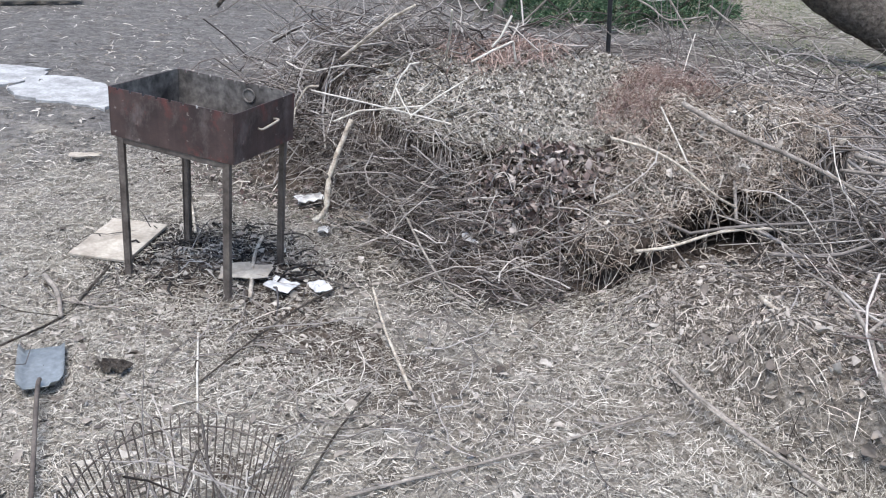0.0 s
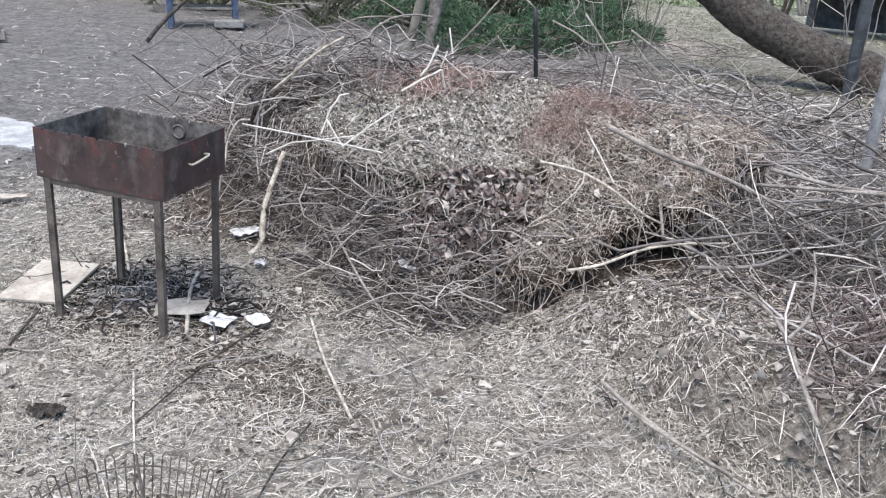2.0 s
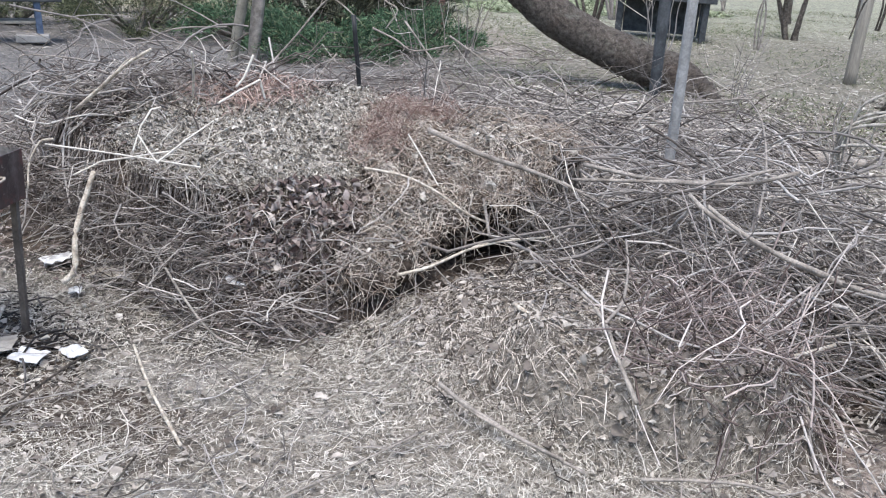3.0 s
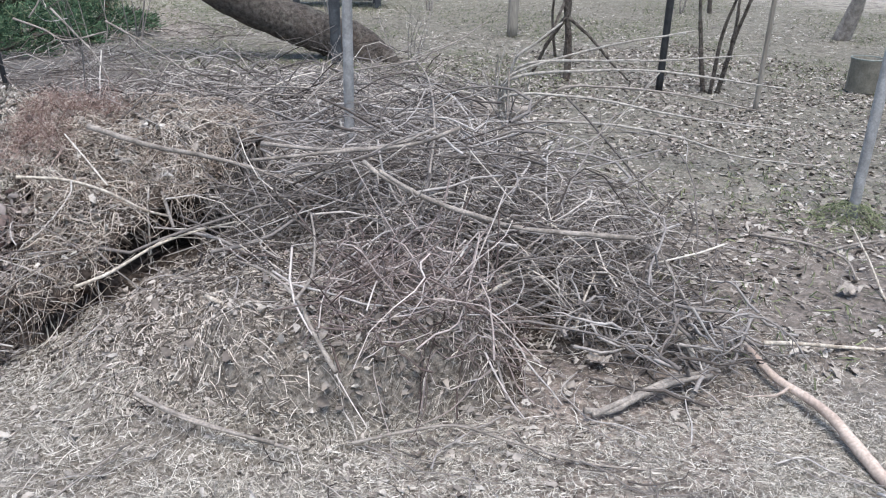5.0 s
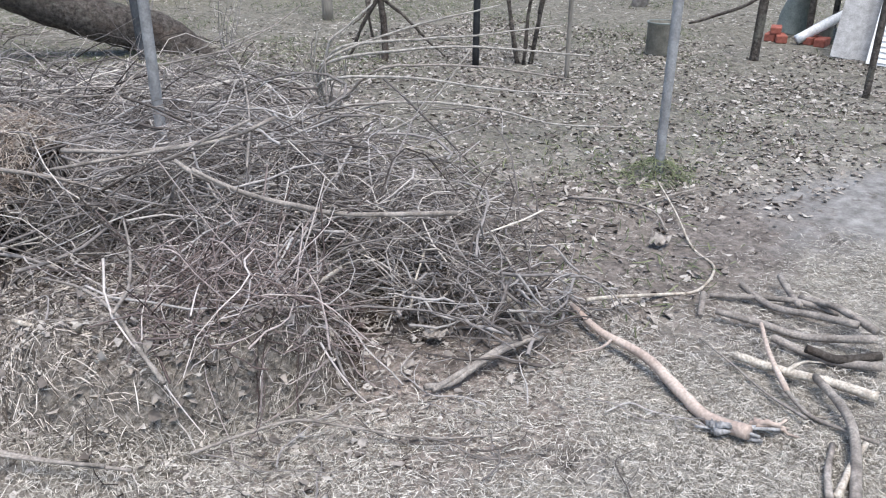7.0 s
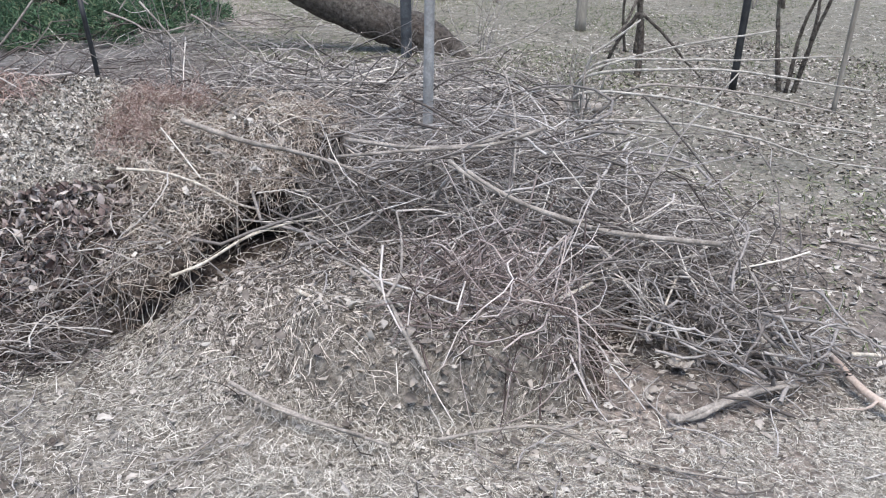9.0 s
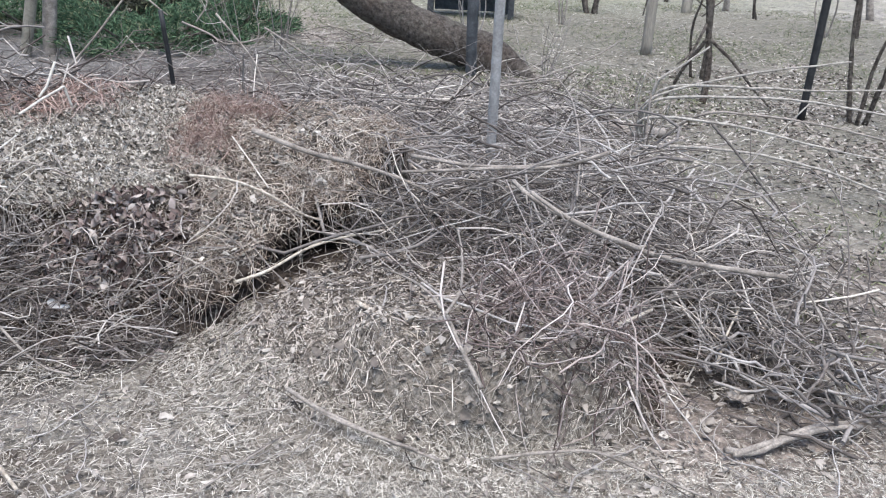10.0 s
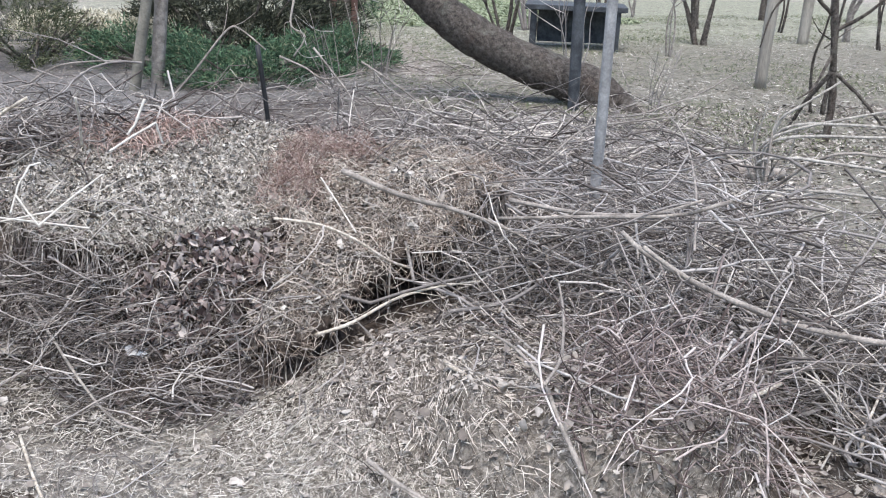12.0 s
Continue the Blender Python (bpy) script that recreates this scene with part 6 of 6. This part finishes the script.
stump = thing("rotten_stump", Matrix.Identity(4), "split red-brown rotten stump by the path", "stump")
for i, (dx, r) in enumerate(((-0.16, 0.08), (0.0, 0.10), (0.14, 0.07))):
    put("split", mesh_of("split", *stalk_mesh("split", [(3.55 + dx, 13.35, -0.1), (3.55 + dx, 13.35, 0.35), (3.55 + dx * 1.2, 13.35, 0.8 + 0.1 * i)], r, r * 0.7, 8, 4, 0.12, 300 + i)), M_REDWOOD if i != 1 else M_TRUNK, stump)
shed = thing("garden_hutch", pose(7.1, 12.3, 0, 0, 0, -28), "low dark garden hutch under the trees", "hutch")
part("roof", box(bmesh.new(), -0.8, 0.8, -0.5, 0.5, 0.62, 0.70, 0.01), M_ROOF, shed, "dark board roof")
for sx in (-0.66, 0.66):
    for sy in (-0.38, 0.38):
        part("leg", box(bmesh.new(), sx - 0.045, sx + 0.045, sy - 0.045, sy + 0.045, -0.03, 0.62, 0.005), M_ROOF, shed)
part("back_panel", box(bmesh.new(), -0.6, 0.6, 0.36, 0.40, 0.05, 0.6), M_ROOF, shed)



# broken straw under the white stalks
straw = thing("broken_straw", Matrix.Identity(4), "broken bleached straw stalks lying on old brush", "straw")
rq = np.random.default_rng(91)
for i in range(15):
    p = np.array((rq.normal(-0.16, 0.13), rq.normal(3.50, 0.10), 0.0))
    a, length = rq.uniform(-1.6, 1.6), rq.uniform(0.08, 0.24)
    q = p + (length * math.cos(a), length * math.sin(a), 0.0)
    p[2], q[2] = float(top_height(p[0], p[1])) + rq.uniform(0.02, 0.10), float(top_height(q[0], q[1])) + rq.uniform(0.02, 0.12)
    put("stalk", mesh_of("stalk", *stalk_mesh("stalk", [p, (p + q) / 2, q], 0.0032, 0.0022, 6, 3, 0.05, 90 + i)), M_STRAW, straw)


# ---------------------------------------------------------------- single branches and sticks
def branch(name, points, r0, r1, mat, label, side_twigs, seed):
    """A single stick through the points, with thinner twigs growing from it."""
    if name == "stalk":
        points = [tuple(np.array(a) + (np.array(b) - np.array(a)) * k / 4) for a, b in zip(points, points[1:]) for k in range(4)] + [points[-1]]
    ob = put(name, mesh_of(name, *stalk_mesh(name, points, r0, r1, 8, 3 if name == "stalk" else 5, 0.02 if name == "stalk" else 0.035, seed)), mat, None, label, "stick" if name == "stick" else "branch", "loose branches and sticks")
    line, r = spline(points, 6), np.random.default_rng(seed + 900)
    for k in range(side_twigs):
        i = int(r.uniform(0.2, 0.9) * (len(line) - 2))
        d = line[i + 1] - line[i]
        d = d / (np.linalg.norm(d) + 1e-9)
        side = np.cross(d, (0, 0, 1)) * r.choice((-1, 1)) + (0, 0, r.uniform(-0.1, 0.5))
        length, a = r.uniform(0.12, 0.35), line[i]
        go = d * 0.6 + side * r.uniform(0.5, 1.0)
        b, c = a + go * length * 0.5 + r.normal(0, 0.015, 3), a + go * length + r.normal(0, 0.03, 3)
        c[2] = max(c[2], float(top_height(c[0], c[1])) + 0.005)
        put("side_twig", mesh_of("side_twig", *stalk_mesh("side_twig", [a, b, c], min(r0, r1) * 0.55, 0.0014, 5, 4, 0.15, seed + k)), mat, ob)
    return ob


branch("branch", [(1.747, 2.211, 0.692), (1.819, 2.144, 0.635), (1.907, 2.069, 0.584), (2.047, 1.959, 0.525), (2.18, 1.864, 0.491), (2.397, 1.724, 0.469), (2.519, 1.647, 0.458)], 0.008, 0.011, M_BARK, "smooth grey limb lying on the brushwood", 3, 0)
branch("branch", [(1.018, 3.355, 0.695), (1.221, 3.173, 0.626), (1.454, 3.15, 0.55), (1.618, 3.072, 0.492), (1.83, 2.963, 0.398), (2.022, 2.865, 0.314)], 0.013, 0.005, M_BARK, "grey branch with a sawn end lying on the hay", 3, 1)
branch("branch", [(1.538, 2.905, 0.584), (1.835, 2.742, 0.617), (2.126, 2.58, 0.648), (2.327, 2.489, 0.718)], 0.007, 0.009, M_BARK, "long grey branch across the brushwood", 3, 2)
branch("branch", [(2.826, 1.294, 0.067), (2.752, 1.122, 0.047), (2.687, 0.891, 0.058), (2.606, 0.711, 0.035), (2.544, 0.575, 0.017), (2.517, 0.424, 0.045)], 0.013, 0.025, M_ORANGE_WOOD, "broken branch with stripped orange-pink wood", 1, 3)
branch("branch", [(2.023, 1.35, 0.041), (2.13, 1.317, 0.022), (2.266, 1.305, 0.046), (2.427, 1.278, 0.059), (2.558, 1.246, 0.053)], 0.012, 0.009, M_BARK, "crooked grey branch on bare soil", 1, 4)
branch("twig", [(4.284, 1.72, 0.126), (4.086, 1.504, 0.063), (3.829, 1.269, 0.006), (3.688, 1.091, 0.006), (3.417, 1.033, 0.007), (3.279, 1.119, 0.008), (3.012, 1.185, 0.075), (2.81, 1.219, 0.125)], 0.004, 0.009, M_PALE_WOOD, "thin pale whip curling over the ground", 0, 5)
branch("stick", [(4.0, 2.11, 0.01), (4.038, 1.846, 0.05), (4.031, 1.602, 0.052), (3.928, 1.459, 0.005)], 0.009, 0.005, M_BARK, "lichened stick below the steel pole", 1, 6)
branch("twig", [(4.053, 1.746, 0.017), (4.316, 1.691, 0.033), (4.652, 1.605, 0.025)], 0.008, 0.004, M_BARK, "pale mossy twig below the steel pole", 1, 7)
branch("stick", [(3.493, 0.885, 0.058), (3.455, 0.729, 0.021), (3.453, 0.571, 0.04), (3.45, 0.392, 0.059)], 0.014, 0.017, M_BARK, "cut stick with bark scraped to pale wood", 0, 8)
branch("stick", [(3.217, 0.864, 0.044), (3.257, 0.694, 0.034), (3.294, 0.53, 0.02), (3.374, 0.303, 0.064)], 0.014, 0.017, M_BARK, "dark cut stick in the stack", 0, 9)
branch("stick", [(2.946, 0.667, 0.039), (2.968, 0.488, 0.034), (2.991, 0.343, 0.041), (3.011, 0.188, 0.039)], 0.017, 0.018, M_PALE_WOOD, "tan cut stick in the stack", 1, 10)
branch("stick", [(2.982, 0.388, 0.048), (2.852, 0.261, 0.056), (2.712, 0.169, 0.045), (2.447, 0.076, 0.014)], 0.014, 0.018, M_BARK, "grey cut stick pointing out of the stack", 0, 11)
branch("stick", [(3.186, 0.67, 0.071), (3.013, 0.561, 0.053), (2.838, 0.428, 0.041)], 0.008, 0.011, M_ORANGE_WOOD, "short peeled stick lying on the stack", 0, 12)
branch("stick", [(3.575, 0.663, 0.039), (3.531, 0.494, 0.065), (3.461, 0.326, 0.051)], 0.014, 0.017, M_BARK, "grey cut stick in the stack", 0, 13)
branch("stick", [(3.679, 0.791, 0.059), (3.581, 0.709, 0.047), (3.498, 0.633, 0.039)], 0.014, 0.014, M_BARK, "short thick cut stick in the stack", 0, 14)
branch("stick", [(3.171, 0.614, 0.037), (3.184, 0.425, 0.012), (3.223, 0.239, 0.038)], 0.017, 0.017, M_BARK, "dark cut stick low in the stack", 0, 15)
branch("stick", [(3.134, 0.477, 0.06), (3.188, 0.371, 0.032), (3.275, 0.258, 0.056)], 0.017, 0.017, M_TRUNK, "dark barked stick in the stack", 0, 16)
branch("stick", [(3.397, 0.971, 0.009), (3.451, 0.848, 0.027), (3.525, 0.667, 0.043), (3.574, 0.5, 0.02)], 0.012, 0.014, M_BARK, "bent grey stick at the edge of the stack", 0, 17)
branch("stick", [(3.32, 0.97, 0.05), (3.2, 0.92, 0.01)], 0.013, 0.012, M_BARK, "sawn stub standing in the soil", 0, 18)
branch("stick", [(2.413, 0.138, 0.019), (2.523, 0.181, 0.02), (2.674, 0.218, 0.019)], 0.013, 0.009, M_BARK, "lichened grey stick near the stack", 0, 19)
branch("stick", [(2.43, 0.124, 0.017), (2.606, 0.138, 0.026), (2.734, 0.139, 0.027)], 0.012, 0.009, M_PALE_WOOD, "pale split stick near the stack", 0, 20)
branch("twig", [(3.009, 0.829, 0.019), (2.924, 0.675, 0.021), (2.81, 0.481, 0.019), (2.733, 0.321, 0.033)], 0.003, 0.006, M_BARK, "thin lichened twig beside the stack", 2, 21)
branch("branch", [(2.847, 0.441, 0.042), (2.793, 0.34, 0.015), (2.77, 0.243, 0.02), (2.746, 0.107, 0.037)], 0.008, 0.006, M_BARK, "lichened branch beside the stack", 2, 22)
branch("stick", [(1.895, 1.939, 0.277), (1.854, 1.829, 0.194), (1.818, 1.698, 0.106)], 0.005, 0.006, M_PALE_WOOD, "split white stick leaning on hay", 0, 23)
branch("stick", [(1.872, 1.864, 0.243), (1.853, 1.782, 0.167), (1.844, 1.684, 0.091)], 0.004, 0.005, M_PALE_WOOD, "thin white stick leaning on hay", 0, 24)
branch("stick", [(1.905, 1.873, 0.255), (2.043, 1.913, 0.246), (2.194, 1.96, 0.239)], 0.009, 0.007, M_PALE_WOOD, "broken tan stick end in hay", 0, 25)
branch("twig", [(1.279, 1.609, 0.049), (1.415, 1.557, 0.065), (1.556, 1.457, 0.097), (1.667, 1.349, 0.068), (1.841, 1.175, 0.017), (2.03, 1.009, 0.009)], 0.006, 0.003, M_BARK, "thin grey twig along the edge of the heap", 2, 26)
branch("stick", [(1.13, 2.397, 0.269), (1.178, 2.237, 0.267), (1.224, 2.072, 0.261)], 0.009, 0.008, M_PALE_WOOD, "short pale stick on the hay", 0, 27)
branch("branch", [(1.265, 1.677, 0.273), (1.279, 1.845, 0.325), (1.298, 1.995, 0.375), (1.283, 2.176, 0.407), (1.234, 2.364, 0.401)], 0.008, 0.004, M_BARK, "forked grey branch on the hay", 1, 28)
branch("branch", [(1.255, 1.914, 0.422), (1.378, 2.047, 0.423), (1.512, 2.28, 0.437), (1.626, 2.531, 0.451)], 0.006, 0.004, M_BARK, "prong of a forked grey branch on hay", 1, 29)
branch("stick", [(0.779, 2.122, 0.129), (0.853, 1.999, 0.104), (0.964, 1.835, 0.085), (1.106, 1.636, 0.075)], 0.008, 0.005, M_BARK, "brown stick at the foot of the hay", 1, 30)
branch("stick", [(0.76, 2.74, 0.26), (0.9, 2.76, 0.28), (1.09, 2.85, 0.31), (1.25, 2.87, 0.33), (1.43, 2.82, 0.36)], 0.0071, 0.004, M_PALE_WOOD, "pale stick poking out under the hay", 1, 31)
branch("branch", [(-0.423, 3.47, 0.499), (-0.471, 3.416, 0.372), (-0.509, 3.36, 0.24), (-0.516, 3.308, 0.117), (-0.565, 3.287, 0.066)], 0.011, 0.015, M_PALE_WOOD, "peeled beige branch leaning on old brush", 0, 32)
branch("stalk", [(-0.621, 3.573, 0.595), (-0.333, 3.416, 0.591), (-0.123, 3.281, 0.59), (0.025, 3.167, 0.595)], 0.0042, 0.0036, M_WHITE_STALK, "dry white weed stalk on old brush", 0, 33)
branch("stalk", [(-0.126, 3.401, 0.79), (-0.164, 3.391, 0.783), (-0.206, 3.36, 0.724), (-0.243, 3.312, 0.627)], 0.0042, 0.0036, M_WHITE_STALK, "kinked dry white stalk on brush", 0, 34)
branch("stalk", [(-0.492, 3.39, 0.508), (-0.376, 3.381, 0.567), (-0.249, 3.355, 0.591), (-0.1, 3.325, 0.621)], 0.0042, 0.0036, M_WHITE_STALK, "dry white weed stalk on brush", 0, 35)
branch("stalk", [(-0.145, 3.219, 0.603), (-0.028, 3.3, 0.677), (0.083, 3.376, 0.737)], 0.0042, 0.0036, M_WHITE_STALK, "bent dry white stalk", 0, 36)
branch("stalk", [(-0.218, 3.33, 0.689), (-0.18, 3.272, 0.641), (-0.141, 3.216, 0.599)], 0.0042, 0.0036, M_WHITE_STALK, "short dry white stalk", 0, 37)
branch("stalk", [(-0.0, 3.757, 0.965), (-0.002, 3.909, 0.83), (-0.016, 4.063, 0.695)], 0.0055, 0.006, M_WHITE_STALK, "upright white stalk behind the heap", 0, 38)
branch("stalk", [(0.106, 3.78, 0.728), (0.208, 3.866, 0.772), (0.306, 3.944, 0.806), (0.33, 3.957, 0.711)], 0.0055, 0.0055, M_WHITE_STALK, "kinked pale stalk on top of the heap", 0, 39)
branch("stalk", [(0.264, 3.558, 0.987), (0.219, 3.535, 0.891), (0.185, 3.527, 0.851)], 0.0055, 0.0055, M_WHITE_STALK, "pale broken stalk behind the heap", 0, 40)
branch("branch", [(-0.534, 3.92, 0.672), (-0.422, 3.826, 0.779), (-0.281, 3.708, 0.912), (-0.164, 3.613, 0.996)], 0.01, 0.006, M_PALE_WOOD, "long pale bough across old brush", 1, 41)
branch("twig", [(-0.796, 4.096, 0.832), (-0.764, 4.083, 0.891), (-0.55, 3.967, 0.9), (-0.403, 3.879, 0.89)], 0.004, 0.003, M_BARK, "thin arching twig over old brush", 1, 42)
branch("stick", [(0.679, 3.074, 0.605), (0.843, 3.073, 0.568), (0.986, 3.049, 0.501), (1.112, 3.01, 0.414), (1.214, 3.019, 0.361)], 0.006, 0.005, M_PALE_WOOD, "thin pale stick curving over the hay", 0, 43)
branch("stalk", [(0.916, 3.313, 0.685), (0.954, 3.192, 0.612), (0.995, 3.051, 0.526)], 0.0032, 0.003, M_WHITE_STALK, "split pale straw stalk on reddish hay", 0, 44)
branch("stick", [(-0.244, 2.758, 0.022), (-0.172, 2.46, 0.018), (-0.105, 2.234, 0.02), (-0.053, 2.068, 0.022)], 0.005, 0.006, M_PALE_WOOD, "pale thin stick on thatch", 0, 45)
branch("stick", [(-0.25, 3.401, 0.257), (-0.131, 3.09, 0.183), (-0.047, 2.87, 0.132), (0.051, 2.661, 0.092), (0.141, 2.544, 0.098)], 0.006, 0.004, M_BARK, "long thin stick at the heap foot", 1, 46)
branch("twig", [(-0.222, 1.558, 0.008), (-0.069, 1.628, 0.015), (0.166, 1.729, 0.019), (0.42, 1.844, 0.03), (0.715, 1.981, 0.05)], 0.006, 0.003, M_BARK, "long dark whip on the thatch", 1, 47)
branch("twig", [(-0.728, 2.056, 0.013), (-0.613, 2.309, 0.028), (-0.497, 2.54, 0.033), (-0.392, 2.724, 0.024)], 0.003, 0.005, M_TRUNK, "dark thin twig on the thatch", 1, 48)
branch("twig", [(-0.316, 1.581, 0.017), (-0.253, 1.837, 0.024), (-0.181, 2.043, 0.019)], 0.004, 0.003, M_TRUNK, "dark thin twig beside the wire basket", 1, 49)
branch("stick", [(-1.525, 2.704, 0.014), (-1.418, 2.569, 0.025), (-1.324, 2.393, 0.02)], 0.011, 0.008, M_BARK, "short grey stick on the ground", 0, 50)
branch("twig", [(-1.3, 2.759, 0.035), (-1.318, 2.579, 0.014), (-1.329, 2.418, 0.006), (-1.424, 2.164, 0.03)], 0.006, 0.004, M_TRUNK, "dark twig on the ground", 1, 51)
branch("stalk", [(-0.821, 2.349, 0.012), (-0.753, 2.104, 0.012), (-0.685, 1.879, 0.013)], 0.004, 0.003, M_WHITE_STALK, "thin straight straw stalk", 0, 52)
branch("stick", [(0.788, 2.121, 0.125), (0.851, 1.993, 0.098), (0.948, 1.847, 0.088), (1.059, 1.694, 0.087)], 0.004, 0.006, M_BARK, "thin bare stick at the hay edge", 2, 53)
branch("stick", [(-0.773, 3.165, 0.027), (-0.763, 2.962, 0.027), (-0.703, 2.631, 0.018)], 0.007, 0.008, M_PALE_WOOD, "weathered stick under the brazier", 0, 54)
branch("stick", [(-1.339, 3.824, 0.047), (-1.186, 3.485, 0.035), (-1.082, 3.202, 0.017)], 0.006, 0.006, M_PALE_WOOD, "thin pale stick behind the brazier leg", 0, 55)
branch("twig", [(2.31, 1.699, 0.1), (2.437, 1.793, 0.147), (2.61, 1.9, 0.201)], 0.006, 0.004, M_PALE_WOOD, "pale twig in the brushwood", 1, 56)
branch("stick", [(2.535, 1.819, 0.1), (2.6, 1.675, 0.11), (2.657, 1.531, 0.104), (2.641, 1.394, 0.022)], 0.009, 0.011, M_BARK, "lichened grey stick in the brushwood", 1, 57)
branch("stick", [(2.675, 1.531, 0.099), (2.644, 1.435, 0.073), (2.602, 1.343, 0.039)], 0.012, 0.012, M_PALE_WOOD, "short broken pale stick", 0, 58)
branch("branch", [(2.044, 1.333, 0.026), (2.198, 1.319, 0.04), (2.397, 1.303, 0.061), (2.571, 1.273, 0.051)], 0.012, 0.009, M_BARK, "crooked grey branch beside the brushwood", 0, 59)
branch("branch", [(1.82, 2.448, 0.655), (1.853, 2.327, 0.609), (1.941, 2.109, 0.562), (2.04, 1.902, 0.54)], 0.009, 0.01, M_BARK, "bare grey limb in the brushwood", 1, 60)
branch("branch", [(2.077, 4.313, 0.699), (2.092, 4.212, 0.585), (2.298, 4.025, 0.567), (2.479, 3.882, 0.59)], 0.006, 0.004, M_BARK, "pale bare branch rising from brushwood", 2, 61)
branch("branch", [(3.073, 3.917, 0.724), (2.717, 3.917, 0.704), (2.488, 3.913, 0.681), (2.201, 3.827, 0.521)], 0.005, 0.006, M_BARK, "long bare branch behind the brushwood", 2, 62)
branch("branch", [(6.318, 7.315, 0.387), (5.524, 6.847, 0.27), (4.482, 6.304, 0.208), (3.972, 6.075, 0.247)], 0.006, 0.01, M_BARK, "long pale bough on the ground behind", 1, 63)
branch("twig", [(3.053, 2.032, 0.305), (2.896, 1.78, 0.226), (2.745, 1.504, 0.151)], 0.004, 0.005, M_BARK, "thin brown twig in the brushwood", 1, 64)
branch("twig", [(2.115, 4.57, 0.526), (2.377, 4.207, 0.574), (2.633, 3.809, 0.564), (2.881, 3.379, 0.5)], 0.005, 0.004, M_BARK, "long thin whip over the brushwood", 2, 65)
branch("branch", [(1.671, 3.082, 0.597), (1.872, 2.844, 0.599), (2.068, 2.638, 0.641), (2.216, 2.518, 0.723)], 0.01, 0.006, M_BARK, "long grey branch over the brushwood", 2, 66)
branch("twig", [(3.349, 4.396, 0.652), (2.988, 3.692, 0.655), (2.491, 2.918, 0.622), (2.073, 2.355, 0.592)], 0.005, 0.005, M_BARK, "arching bare twig over the brushwood", 1, 67)
branch("branch", [(0.39, 5.623, 0.536), (0.618, 5.634, 0.78), (0.829, 5.65, 1.024), (0.915, 5.622, 1.037), (1.055, 5.521, 0.92)], 0.0075, 0.005, M_BARK, "long bare bough arching before the juniper", 2, 80)
branch("branch", [(1.135, 5.475, 0.882), (1.281, 5.393, 0.819), (1.393, 5.324, 0.756), (1.618, 5.256, 0.804)], 0.0075, 0.005, M_BARK, "thin forked bough before the juniper", 2, 81)
branch("branch", [(1.344, 5.417, 0.94), (1.447, 5.317, 0.791), (1.535, 5.227, 0.652), (1.584, 5.137, 0.475)], 0.0075, 0.005, M_BARK, "slim drooping bough behind the stake", 2, 82)
branch("branch", [(-0.581, 5.972, 0.47), (-0.392, 5.977, 0.663), (-0.177, 5.944, 0.788), (0.183, 5.821, 0.827)], 0.0075, 0.005, M_BARK, "long arching bough over old brush", 2, 83)
branch("branch", [(1.255, 5.566, 1.224), (1.222, 5.517, 1.071), (1.3, 5.461, 1.006), (1.22, 5.443, 0.885)], 0.0075, 0.005, M_BARK, "crooked thin twig hanging before the conifer", 2, 84)
branch("branch", [(1.624, 5.279, 0.865), (1.877, 5.109, 0.687), (2.092, 4.941, 0.475)], 0.0075, 0.005, M_BARK, "slim bough slanting behind the heap", 2, 85)
branch("branch", [(0.897, 5.495, 0.705), (0.782, 5.484, 0.566), (0.681, 5.46, 0.411)], 0.0075, 0.005, M_BARK, "short pale bough standing in old brush", 2, 86)
branch("twig", [(-0.595, 3.625, 0.604), (-0.655, 3.635, 0.587), (-0.702, 3.612, 0.498), (-0.712, 3.573, 0.395)], 0.005, 0.004, M_PALE_WOOD, "pale bent twig hanging from old brush", 0, 99)
